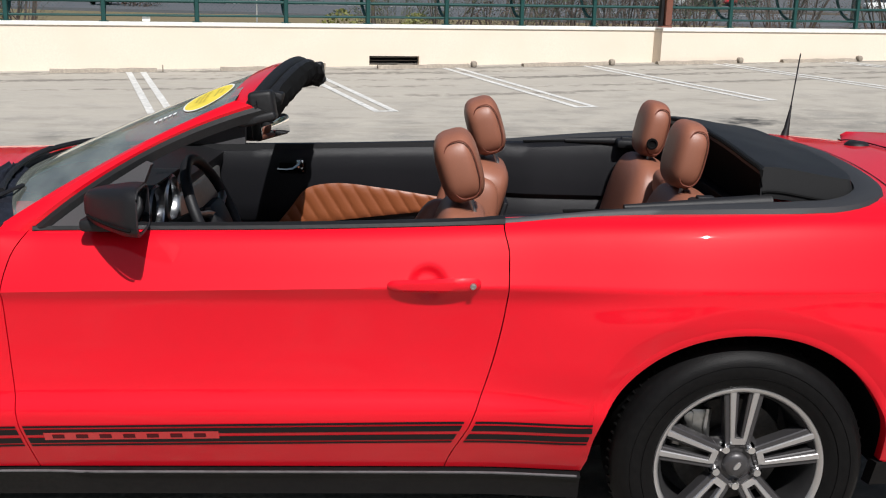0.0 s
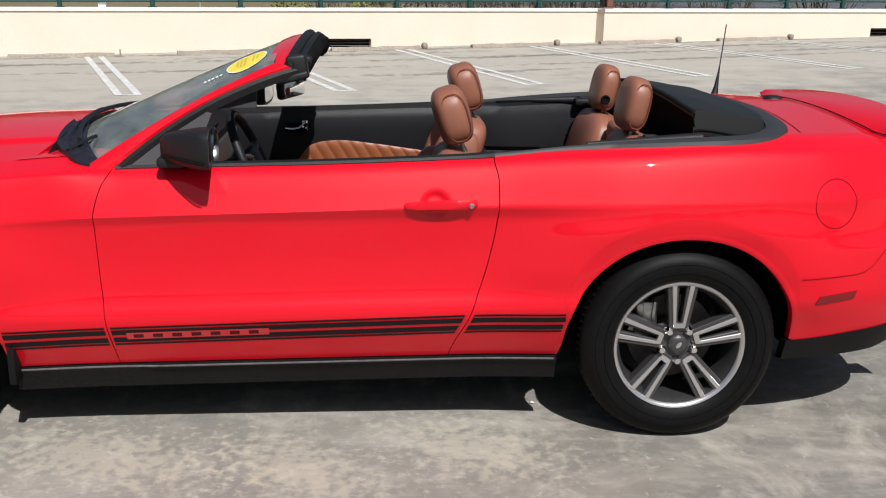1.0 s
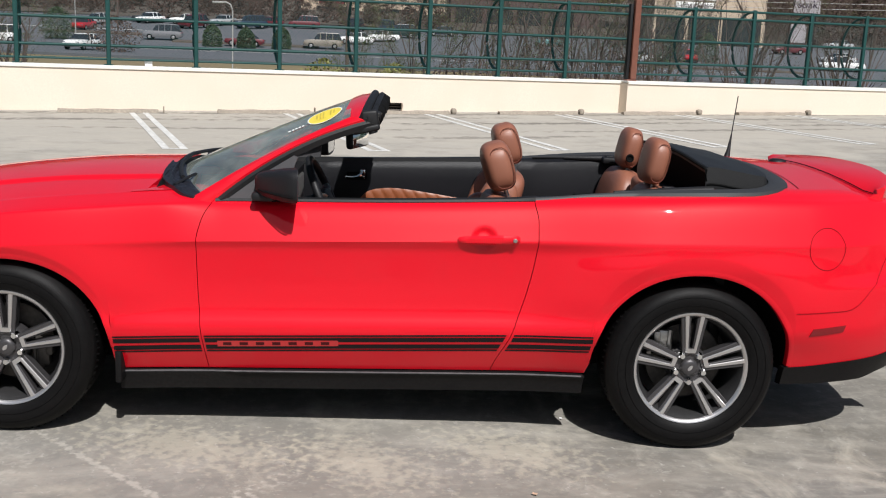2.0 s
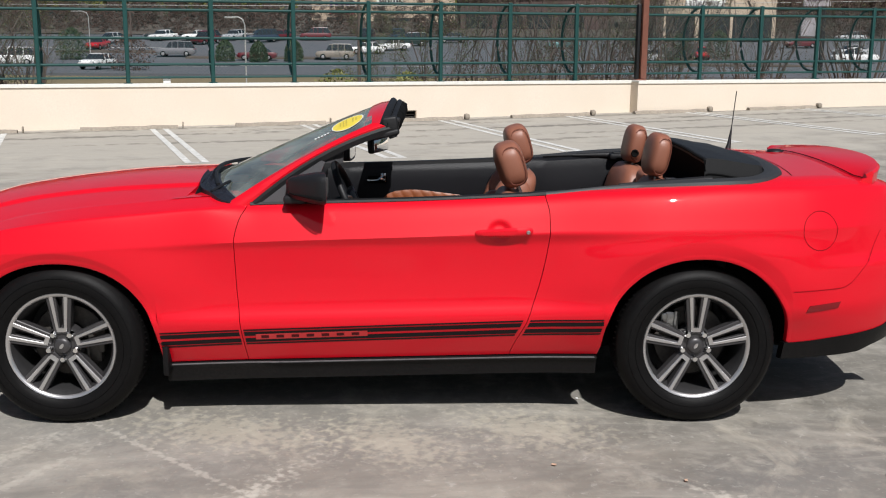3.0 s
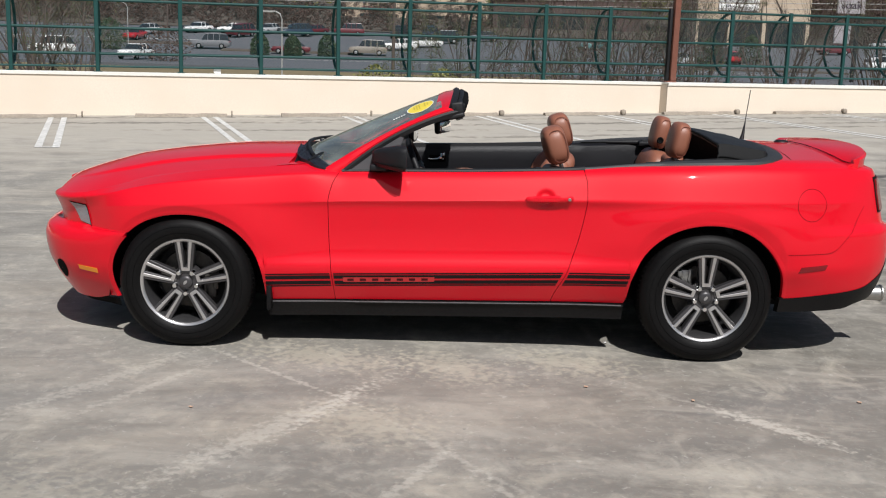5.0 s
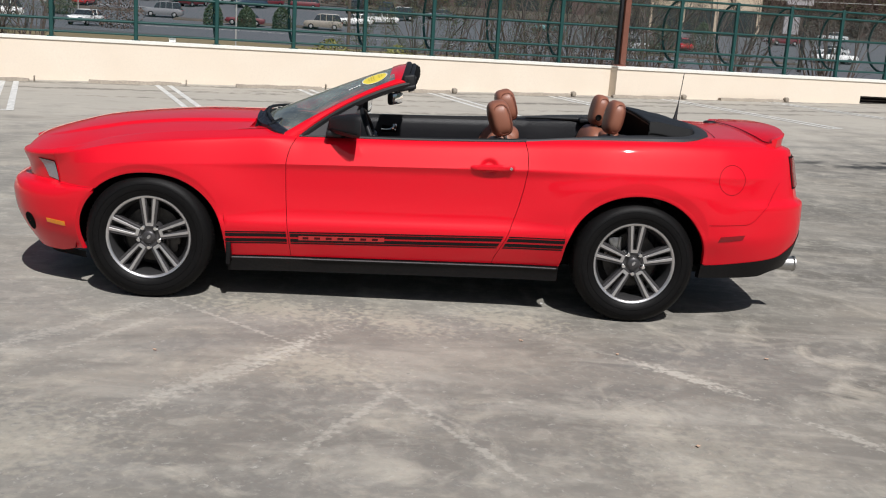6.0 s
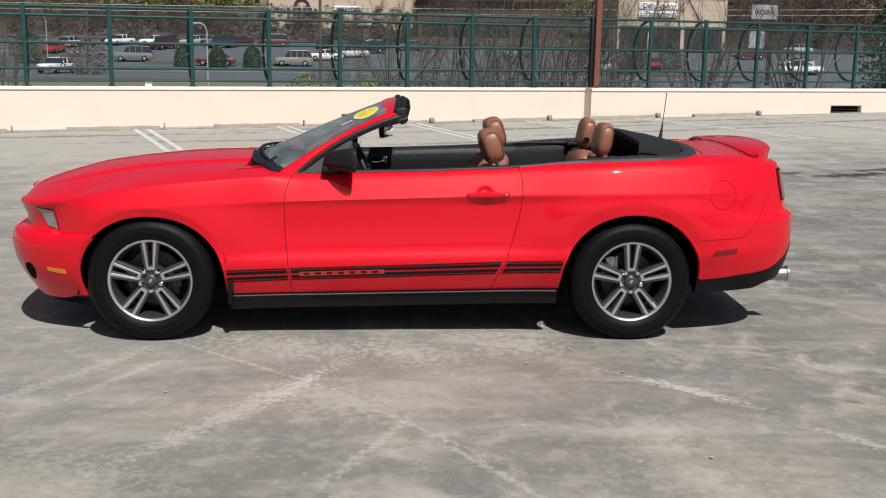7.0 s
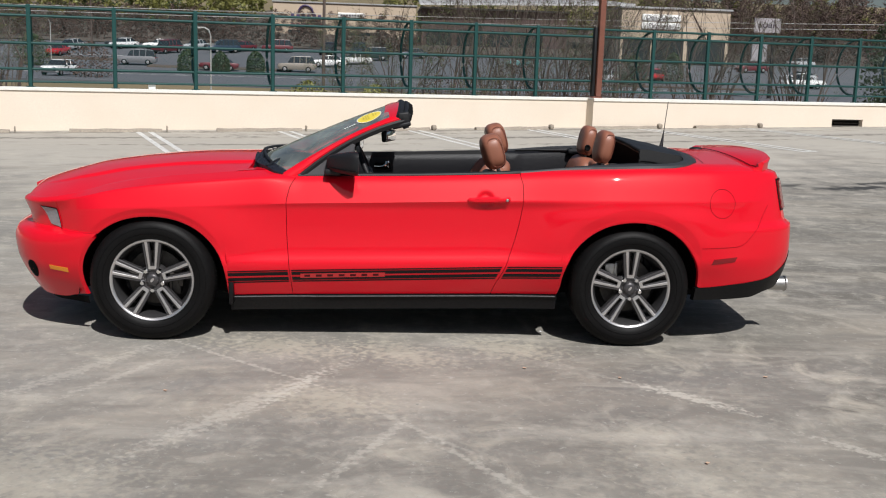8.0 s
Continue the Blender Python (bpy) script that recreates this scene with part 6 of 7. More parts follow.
bucket_seat(1.975, 0.585, 0.0, "brown leather front seat with a headrest")
bucket_seat(2.085, 1.330, 0.028, "brown leather front seat set further back")
bench = new("rear_seat")
bench.parent = car
tagged(bench, "brown leather rear bench with two headrests")
for y in (0.62, 1.27):
    bm = bmesh.new()
    pad(bm, (0.18, 0.50, 0.54), Matrix.Translation((2.61, y, 0.745)) @ Matrix.Rotation(radians(14), 4, "Y"), 0.5)
    part("backrest", bm, LEATHER, bench)
    bm = bmesh.new()
    pad(bm, (0.42, 0.52, 0.16), Matrix.Translation((2.40, y, 0.47)), 0.5)
    part("seat_cushion", bm, LEATHER, bench)
    rest = headrest(2.640 if y < MID else 2.672, y, 1.122 if y < MID else 1.116, bench, 11, (0.100, 0.235, 0.205))
bm = bmesh.new()
turned(bm, [(0.0, 0.0), (0.012, 0.001), (0.014, 0.006), (0.019, 0.006), (0.021, 0.0)], 22, "y", (2.655, 1.27 - 0.123, 1.075))
for v in bm.verts:
    v.co.y = 2 * (1.27 - 0.123) - v.co.y
part("headrest_button", bm, DARK, bench, "round dark button on the headrest")
bm = bmesh.new()
pad(bm, (0.12, 0.20, 0.10), Matrix.Translation((2.69, MID, 0.965)), 0.6)
part("bench_shoulder", bm, LEATHER, bench)

# aerial
aerial = new("aerial")
aerial.parent = car
tagged(aerial, "thin black whip aerial")
bm = bmesh.new()
z0 = deck_point(3.286, 1.55)
tube(bm, [(3.272, 1.553, z0 - 0.004), (3.279, 1.558, z0 + 0.03), (3.286, 1.566, z0 + 0.075), (3.293, 1.574, z0 + 0.12)], [0.017, 0.011, 0.007, 0.0035], 10)
part("aerial_foot", bm, BLACK_TRIM, aerial)
bm = bmesh.new()
tube(bm, [(3.292, 1.573, z0 + 0.115), (3.318, 1.602, 1.386)], 0.0028, 6)
part("aerial_rod", bm, BLACK_TRIM, aerial)


# ---- the land beyond the deck: a car park on a rise, shops, trees ----
# the rise at negative y is unseen, added for the paint's reflections
land_z = spline([(-900, 40), (-300, 9), (-120, -1.5), (-60, -4.0), (20, -3.5), (24, -3.0), (55, -1.6), (75, -0.6), (110, 0.35), (145, 3.2), (200, 7.0), (300, 16), (500, 36), (900, 70)])


def land(x, y):
    return land_z(y) + 0.00012 * max(0, abs(x) - 90) ** 1.6


LITTER = mat("woodland_floor", (0.095, 0.075, 0.060), 0.95, grain=0.4, grain_size=1.5, stain=0.6, stain_size=0.2, second=(0.04, 0.032, 0.022))
DIRT = mat("dry_grass_and_earth", (0.20, 0.155, 0.085), 0.95, grain=0.4, grain_size=3, stain=0.7, stain_size=0.08, second=(0.10, 0.095, 0.04))
bm = bmesh.new()
xs = [-1500, -900, -500, -300, -200, -140] + span(-100, 120, 44) + [160, 230, 340, 520, 900, 1500]
ys = [-1500, -900, -500, -300, -200, -120, -90, -60, -30, 0, 18] + span(22, 230, 70) + [260, 300, 400, 520, 700, 900, 1300]
grid(bm, lambda x, y: (x, y, land(x, y) - 0.15 * (y < 84) * (y > 22) + 0.1 * noise.noise(Vector((x * 0.2, y * 0.2, 0)))), xs, ys)
tagged(part("land", bm, DIRT), "dry grass and bare earth sloping up beyond the deck", "ground", kind="structure")
bm = bmesh.new()
grid(bm, lambda x, y: (x, y, land(x, y) + 0.16), span(-85, 110, 60), span(83, 158, 60))
rim(bm, (0, 0, -0.5))
tagged(part("road", bm, LOT, smooth=False), "grey asphalt of a public car park on a slope", "car park", kind="structure")
for k, (x0, x1, y) in enumerate(((-45, -18, 101), (-20, 12, 103), (14, 40, 101), (-60, -30, 132))):
    bm = bmesh.new()
    grid(bm, lambda x, v: (x, y + v + 0.02 * x, land(x, y + v + 0.02 * x) + 0.165 + 0.01), span(x0, x1, 20), (0, 0.35))
    tagged(part("lot_line", bm, LINE_PAINT), "faded white line on the asphalt", "parking line", "lines of the far car park")
for x0, x1, y in ((-44, -30, 124), (-26, -9, 116.5), (24, 46, 108)):
    bm = bmesh.new()
    loft(bm, [[Vector((x, y + d, land(x, y + d) + h)) for d, h in ((0, 0.1), (0.05, 0.32), (2.0, 0.36), (2.05, 0.1))] for x in span(x0, x1, 8)])
    tagged(part("planting_island", bm, LITTER, smooth=False), "kerbed planting island of bare brown earth", "planting island", "islands of the far car park")

CAR_PAINTS = {k: mat("car_paint_" + k, c, 0.35, coat=0.8, grain=0.05) for k, c in
              {"grey": (0.16, 0.16, 0.17), "white": (0.75, 0.75, 0.74), "maroon": (0.11, 0.012, 0.018), "red": (0.42, 0.01, 0.015), "silver": (0.42, 0.43, 0.44), "navy": (0.015, 0.03, 0.055),
               "beige": (0.23, 0.20, 0.165), "green": (0.012, 0.03, 0.028), "teal": (0.10, 0.24, 0.25), "black": (0.015, 0.015, 0.017)}.items()}
CAR_GLASS = mat("dark_car_glass", (0.02, 0.024, 0.028), 0.08, spec=0.7)


def far_car(x, y, colour, style, turn, label, lift=0.17):
    """A parked car seen from afar: sedan, wagon or pickup."""
    root = thing("parked_car", label, "car", Matrix.Translation((x, y, land(x, y) + lift)) @ Matrix.Rotation(radians(turn), 4, "Z") @ Matrix.Rotation(-math.atan((land_z(y + 2) - land_z(y - 2)) / 4) * math.sin(radians(turn)) , 4, "Y"), "cars in the far car park")
    paint = CAR_PAINTS[colour]
    tall = style != "sedan"
    L, W, belt, roof = (4.6, 1.85, 1.08, 1.84) if tall else (4.6, 1.78, 0.95, 1.47)
    if style == "pickup":
        L = 5.4
    low = spline([(-0.5, 0.52), (-0.47, 0.36), (-0.4, 0.27), (0.42, 0.27), (0.48, 0.36), (0.5, 0.5)])
    top = spline([(-0.5, belt - 0.28), (-0.48, belt - 0.14), (-0.40, belt - 0.06), (-0.20, belt), (0.3, belt), (0.42, belt - 0.02), (0.49, belt - 0.08), (0.5, belt - 0.2)])
    bm = bmesh.new()
    rings = []
    for u in span(-0.5, 0.5, 24):
        w = W / 2 * (1 - 0.13 * smooth(0.38, 0.5, abs(u)))
        a, b = low(u), top(u)
        rings.append([Vector((u * L, s * w * k, a + (b - a) * h)) for s, k, h in ((-1, 0.9, 0), (-1, 1.0, 0.3), (-1, 0.99, 0.65), (-1, 0.9, 0.96), (-1, 0.7, 1.0), (1, 0.7, 1.0), (1, 0.9, 0.96), (1, 0.99, 0.65), (1, 1.0, 0.3), (1, 0.9, 0))])
    loft(bm, rings)
    part("body", bm, paint, root)
    if style == "sedan":
        cab = [(-0.20, -0.06), (-0.07, 0.92), (0.06, 1.0), (0.20, 0.95), (0.36, 0.0)]
    elif style == "pickup":
        cab = [(-0.20, -0.05), (-0.10, 0.9), (-0.05, 1.0), (0.08, 0.97), (0.12, 0.0)]
    else:
        cab = [(-0.24, -0.05), (-0.13, 0.9), (-0.04, 1.0), (0.38, 0.98), (0.47, 0.0)]
    prof = spline([(a, belt + (roof - belt) * h) for a, h in cab])
    for name, inset_w, drop, material in (("glasshouse", 0.0, 0.045, CAR_GLASS), ("roof", 0.0, 0.0, paint)):
        bm = bmesh.new()
        rings = []
        us = span(cab[0][0], cab[-1][0], 18) if name == "glasshouse" else span(cab[1][0] - 0.01, cab[-2][0] + 0.015, 12)
        for u in us:
            z = prof(u)
            h = (z - belt) / (roof - belt)
            w = W / 2 * (0.90 - 0.17 * max(0, h))
            if name == "glasshouse":
                rings.append([Vector((u * L, s * ww, zz)) for s, ww, zz in ((-1, W * 0.45, belt - 0.05), (-1, w, z - 0.03), (-1, w * 0.9, z - 0.005), (1, w * 0.9, z - 0.005), (1, w, z - 0.03), (1, W * 0.45, belt - 0.05))])
            else:
                rings.append([Vector((u * L, s * ww, zz)) for s, ww, zz in ((-1, w * 1.01, z - 0.05), (-1, w * 0.97, z + 0.005), (-1, w * 0.7, z + 0.025), (1, w * 0.7, z + 0.025), (1, w * 0.97, z + 0.005), (1, w * 1.01, z - 0.05))])
        loft(bm, rings)
        part(name, bm, material, root)
    for u in ((-0.07, 0.08, 0.24) if style != "sedan" else (-0.02, 0.14)):
        for s in (-1, 1):
            bm = bmesh.new()
            tube(bm, [(u * L - 0.02, s * W * 0.452, belt - 0.03), (u * L, s * W * 0.372, roof - 0.06)], 0.045, 4)
            part("door_pillar", bm, paint, root)
    if style == "pickup":
        bm = bmesh.new()
        box(bm, (0.31 * L, 0, belt + 0.003), (0.33 * L, W * 0.76, 0.012), 0.0)
        part("load_bed", bm, DARK, root)
    for u in (-0.31, 0.29):
        for s in (-1, 1):
            wheel = new("wheel")
            wheel.parent = root
            wheel.location = (u * L, s * (W / 2 - 0.10), 0.33)
            bm = bmesh.new()
            turned(bm, [(0.0, -0.11), (0.33, -0.11), (0.335, 0.0), (0.33, 0.11), (0.0, 0.11)], 20)
            part("tyre", bm, TYRE, wheel)
            bm = bmesh.new()
            turned(bm, [(0.0, s * 0.125), (0.16, s * 0.12), (0.20, s * 0.105)], 16)
            part("rim", bm, ALLOY, wheel)
    for s in (-1, 1):
        bm = bmesh.new()
        box(bm, (-0.485 * L, s * W * 0.36, belt - 0.26), (0.12, 0.34, 0.14), 0.03)
        part("headlight", bm, CHROME, root)
        bm = bmesh.new()
        box(bm, (0.488 * L, s * W * 0.38, belt - 0.2), (0.08, 0.26, 0.16), 0.02)
        part("tail_light", bm, RED_LENS, root)


for x, y, c, st, turn, label in (
        (-27.7, 119.3, "grey", "wagon", 4, "grey utility wagon parked across the far car park"), (-35.3, 144.0, "white", "sedan", 58, "white sedan parked at the back of the lot"),
        (-30.3, 144.0, "white", "sedan", 8, "white sedan parked at the back of the lot"), (-27.9, 138, "maroon", "wagon", 60, "dark red wagon seen at an angle"),
        (-40.2, 129.5, "red", "sedan", 84, "red sedan seen end on"), (-41.0, 138, "silver", "sedan", 50, "silver sedan seen at an angle"), (-28.4, 91.5, "white", "sedan", 78, "white sedan facing the deck"),
        (-25.3, 146, "silver", "sedan", 62, "silver sedan at the back of the lot"), (-20.6, 141.5, "navy", "wagon", 30, "dark blue utility wagon"), (-18.6, 146, "maroon", "sedan", 52, "dark red sedan at the back of the lot"),
        (-13.6, 146.5, "maroon", "wagon", 6, "dark red wagon at the back of the lot"), (-17.2, 114.5, "maroon", "sedan", 3, "dark red sedan behind clipped bushes"), (-8.3, 116.3, "beige", "wagon", 4, "beige utility wagon parked across the lot"),
        (-5.0, 125, "white", "sedan", 12, "white sedan parked on the lot"), (-1.8, 130, "white", "sedan", 20, "white sedan parked on the lot"), (0.6, 137, "green", "wagon", 10, "dark green utility wagon"),
        (21.3, 134, "teal", "sedan", 6, "pale green sedan behind bare trees"), (28.8, 116, "silver", "sedan", 35, "silver sedan near the brown pole"), (36.6, 121.5, "red", "sedan", 86, "red sedan seen end on"),
        (53.8, 116.2, "white", "pickup", 2, "white pickup truck parked on the lot"), (69.4, 154, "silver", "sedan", 4, "silver sedan on the upper lot"), (-39.4, 99, "white", "wagon", 25, "white hatchback parked on the lower lot"),
        (-6.0, 145, "black", "wagon", 80, "black wagon seen end on"), (-1.5, 146, "navy", "wagon", 80, "dark wagon seen end on"), (6.5, 143, "navy", "sedan", 12, "dark blue sedan at the back of the lot"), (32, 138, "black", "sedan", 20, "black sedan parked near the shops"), (34.0, 121, "navy", "wagon", 12, "dark blue wagon behind the silver sedan"), (57.5, 126, "silver", "sedan", 6, "silver sedan behind the white pickup truck"), (55.5, 138, "maroon", "sedan", 8, "dark red sedan on the upper lot"), (-36.0, 145.5, "black", "sedan", 6, "black sedan at the back of the lot"), (-22.0, 146.5, "black", "sedan", 10, "black sedan at the back of the lot")):
    far_car(x, y, c, st, turn, label)


# vegetation
def add_tri(verts, faces, c, size, rng):
    a, b = rng.uniform(0, 6.283), rng.uniform(-1, 1)
    n = Vector((math.cos(a) * math.sqrt(1 - b * b), math.sin(a) * math.sqrt(1 - b * b), b))
    u, v = frame_at(n)
    k = len(verts)
    verts += [tuple(c + u * size), tuple(c - u * size * 0.5 + v * size * 0.8), tuple(c - u * size * 0.5 - v * size * 0.8)]
    faces.append((k, k + 1, k + 2))


def mesh_part(name, verts, faces, material, parent=None, label="", kind=""):
    me = bpy.data.meshes.new(name)
    me.from_pydata(verts, [], faces)
    me.materials.append(material)
    ob = new(name, me)
    ob.parent = parent
    return tagged(ob, label, kind=kind)


def limb(verts, faces, a, b, r0, r1, sides=4):
    u, v = frame_at(b - a)
    k = len(verts)
    for p, r in ((a, r0), (b, r1)):
        for i in range(sides):
            t = 6.283 * i / sides
            verts.append(tuple(p + u * r * math.cos(t) + v * r * math.sin(t)))
    for i in range(sides):
        j = (i + 1) % sides
        faces.append((k + i, k + j, k + sides + j, k + sides + i))


def bare_tree(x, y, z, height, stems, leafy, seed, label, bark=BARK, leaf=LEAF, lean=0.35):
    """A small tree with several stems, fine twigs and few young leaves."""
    rng = random.Random(seed)
    verts, faces, lv, lf = [], [], [], []

    def grow(p, way, length, r, level):
        n = 3
        for _ in range(n):
            way = (way + Vector((rng.uniform(-1, 1), rng.uniform(-1, 1), rng.uniform(-0.4, 0.7))) * 0.16).normalized()
            q = p + way * length / n
            limb(verts, faces, p, q, r, r * 0.88, 4 if level < 2 else 3)
            p, r = q, r * 0.88
            if level < 4:
                for _ in range(1 if level < 3 else 2):
                    if rng.random() < 0.85:
                        side = (way + Vector((rng.uniform(-1, 1), rng.uniform(-1, 1), rng.uniform(-0.2, 0.9))) * 0.75).normalized()
                        grow(p, side, length * rng.uniform(0.45, 0.72), max(0.0045, r * 0.62), level + 1)
            if level >= 3 and rng.random() < leafy:
                for _ in range(6):
                    add_tri(lv, lf, p + Vector((rng.uniform(-1, 1), rng.uniform(-1, 1), rng.uniform(-1, 1))) * 0.15, rng.uniform(0.014, 0.032), rng)

    for _ in range(stems):
        a = rng.uniform(0, 6.283)
        way = Vector((math.cos(a) * lean * rng.uniform(0.3, 1), math.sin(a) * lean * rng.uniform(0.3, 1), 1)).normalized()
        grow(Vector((math.cos(a) * 0.15, math.sin(a) * 0.15, -0.2)), way, height * rng.uniform(0.5, 0.75), 0.016 * height * rng.uniform(0.6, 1.0) / stems ** 0.35, 0)
    root = thing("tree", label, "tree", Matrix.Translation((x, y, z)), "bare trees beyond the parapet")
    mesh_part("trunk", verts, faces, bark, root)
    if lf:
        mesh_part("crown", lv, lf, leaf, root)


for i, (x, y, h, stems, leafy) in enumerate(((2.6, 30, 6.4, 6, 0.5), (4.4, 32, 7.2, 7, 0.22), (5.6, 29, 6.8, 6, 0.15), (6.6, 33, 7.6, 7, 0.2), (7.6, 30, 7.0, 7, 0.18), (8.8, 34, 7.8, 7, 0.2), (9.8, 31, 7.0, 6, 0.25),
                                              (11.2, 36, 7.4, 6, 0.3), (15.0, 36, 7.2, 5, 0.12), (15.7, 39, 7.6, 5, 0.12), (20.0, 37.5, 7.4, 4, 0.18), (22.5, 44, 8.0, 4, 0.25),
                                              (-11.5, 30, 7.0, 5, 0.4), (-13.6, 33, 7.8, 6, 0.4), (-16, 36, 8, 6, 0.4), (0.3, 35, 4.8, 6, 0.9))):
    bare_tree(x, y, land(x, y), h, stems, leafy, 40 + i, "leafless multi-stemmed tree with fine twigs and young buds" if leafy < 0.45 else "small tree with bare stems and yellow-green young leaves")


def clump(verts, faces, c, rad, n, size, rng, flat=1.0):
    for _ in range(n):
        d = Vector((rng.gauss(0, 1), rng.gauss(0, 1), rng.gauss(0, 1))).normalized() * rng.uniform(0.55, 1.0)
        add_tri(verts, faces, c + Vector((d.x * rad, d.y * rad, d.z * rad * flat)), size * rng.uniform(0.6, 1.3), rng)


def bush(x, y, w, h, leaf, label, seed, cone=True, z=None, tri=0.10, n=1300):
    """A clipped or loose shrub of many small leaves."""
    rng = random.Random(seed)
    verts, faces = [], []
    for _ in range(n):
        t = rng.random()
        r = w / 2 * ((1 - t ** 4.0) if cone else math.sin(math.pi * (0.15 + 0.85 * t)) ** 0.6)
        a = rng.uniform(0, 6.283)
        k = rng.uniform(0.75, 1.08) if cone else rng.uniform(0.4, 1.2)
        add_tri(verts, faces, Vector((math.cos(a) * r * k, math.sin(a) * r * k, 0.05 + t * h)), tri * rng.uniform(0.6, 1.3), rng)
    root = thing("bush", label, "bush", Matrix.Translation((x, y, land(x, y) + 0.1 if z is None else z)), "bushes beyond the parapet")
    bm = bmesh.new()
    tube(bm, [(0, 0, -0.1), (0.02, 0, h * 0.7)], [0.06, 0.02], 6)
    part("trunk", bm, BARK, root)
    mesh_part("crown", verts, faces, leaf, root)


for i, (x, y, w, h, cone) in enumerate(((-20.5, 112.3, 2.1, 2.6, True), (-16.6, 111.7, 2.0, 2.4, True), (-12.8, 113.2, 2.1, 2.6, True), (-38.3, 113.9, 3.6, 3.6, False), (30.7, 109.5, 3.3, 3.6, False), (39.0, 121.8, 2.8, 3.6, True))):
    bush(x, y, w, h, LEAF_DARK, "dense dark green clipped evergreen bush", 70 + i, cone, None, 0.085, 3600)
bush(-25.0, 89.5, 4.2, 3.2, TWIG, "brown twiggy leafless bush", 80, False, None, 0.10, 1500)
bush(-1.0, 27.5, 3.0, 3.7, LEAF_SPRING, "loose shrub with fresh yellow-green leaves", 81, False, None, 0.055, 2000)
bush(1.2, 28.2, 2.6, 3.6, LEAF_SPRING, "loose shrub with fresh yellow-green leaves", 82, False, None, 0.055, 1200)
for i, (x, y, w, h) in enumerate(((3.4, 29.5, 3.2, 3.9), (6.0, 31, 3.4, 4.3), (8.4, 30, 3.2, 4.2), (10.6, 33, 3.6, 4.4), (13.2, 34, 3.2, 4.0), (16.2, 36, 3.6, 4.4))):
    bush(x, y, w, h, TWIG, "tangled brown leafless shrub behind the parapet", 110 + i, False, None, 0.035, 2200 if x < 9 else 1100)
for i, (x, y, w, h) in enumerate(((28.6, 45.0, 4.0, 8.0), (31.5, 47.0, 5.6, 11.0), (35.0, 48.0, 6.0, 12.0))):
    bush(x, y, w, h, LEAF_DARK, "tall dark evergreen tree beyond the parapet", 130 + i, False, None, 0.12, 6000)
for i, x in enumerate((-9.5, -8.0, -6.6, -5.4)):
    bush(x, 21.0 + 0.26 * x + 1.6, 1.7, 3.75, LEAF_RED, "dark red-leaved shrub behind the parapet", 90 + i, False, None, 0.05, 900)


def woods(name, label, leaf, count, x0, x1, y0, y1, h0, h1, tri, per, seed, low=0.25):
    """Far woods: crowns of loose clumps over a slope."""
    rng = random.Random(seed)
    verts, faces = [], []
    for _ in range(count):
        x, y = rng.uniform(x0, x1), rng.uniform(y0, y1)
        h = rng.uniform(h0, h1)
        if -27 < x < 40 and 186 < y < 252:
            continue
        z = land(x, y)
        for _ in range(per // 24):
            t = rng.uniform(low, 1.0)
            r = h * 0.30 * math.sin(math.pi * min(1.0, 0.18 + 0.80 * t)) + 0.3
            a = rng.uniform(0, 6.283)
            c = Vector((x + math.cos(a) * r * rng.random() ** 0.5, y + math.sin(a) * r * rng.random() ** 0.5, z + h * t))
            clump(verts, faces, c, h * 0.075, 24, tri, rng, 0.8)
    tagged(mesh_part(name, verts, faces, leaf), label, "woods", kind="stuff")


bm = bmesh.new()
grid(bm, lambda x, y: (x, y, land(x, y) + 0.25 + 0.2 * noise.noise(Vector((x * 0.1, y * 0.1, 4)))), span(-160, 170, 44), span(159, 330, 30))
tagged(part("forest_floor", bm, LITTER), "brown leaf litter under the far woods", "ground", kind="structure")
woods("woods_green", "far hillside woods in yellow-green spring leaf", LEAF_SPRING, 210, -130, 130, 204, 262, 7, 13, 0.34, 600, 5)
woods("woods_brown", "leafless brown woods behind the car park", TWIG, 250, -120, 8, 160, 198, 3.5, 6.2, 0.105, 960, 6, 0.02)
woods("woods_brown_east", "leafless brown woods behind the shops", TWIG, 130, 54, 150, 158, 215, 8.5, 13.5, 0.17, 1200, 7, 0.02)
woods("woods_dark", "dark evergreen trees among the far woods", LEAF_DARK, 34, -110, 140, 205, 235, 8, 13, 0.24, 480, 8, 0.05)
# unseen woods behind and beside, added to dim the horizon the paint reflects
woods("woods_south", "unseen woods added behind the camera to darken the reflections", LEAF, 120, -190, 190, -190, -120, 12, 20, 0.5, 504, 9, 0.02)
woods("woods_west", "unseen woods added beside the car park to close the horizon", LEAF_DARK, 60, -200, -120, -120, 150, 12, 20, 0.6, 336, 10, 0.05)
woods("woods_east", "unseen woods added beside the car park to close the horizon", LEAF_DARK, 60, 140, 210, -120, 150, 12, 20, 0.6, 336, 11, 0.05)


# shops
def sign_text(text, size, m, material, parent, name="lettering"):
    cu = bpy.data.curves.new(name, "FONT")
    cu.body, cu.size, cu.extrude, cu.align_x, cu.align_y = text, size, 0.02, "CENTER", "CENTER"
    ob = new(name, cu)
    me = bpy.data.meshes.new_from_object(ob.evaluated_get(bpy.context.evaluated_depsgraph_get()))
    bpy.data.objects.remove(ob)
    me.materials.append(material)
    ob = new(name, me)
    ob.parent = parent
    ob.matrix_basis = m
    return ob


PURPLE = mat("purple_sign", (0.05, 0.03, 0.09), 0.5, grain=0.1)
SIGN_RED = mat("faded_red_sign", (0.22, 0.05, 0.06), 0.5, grain=0.1)
GREY_PANEL = mat("grey_sign_panel", (0.33, 0.31, 0.33), 0.6, grain=0.1)
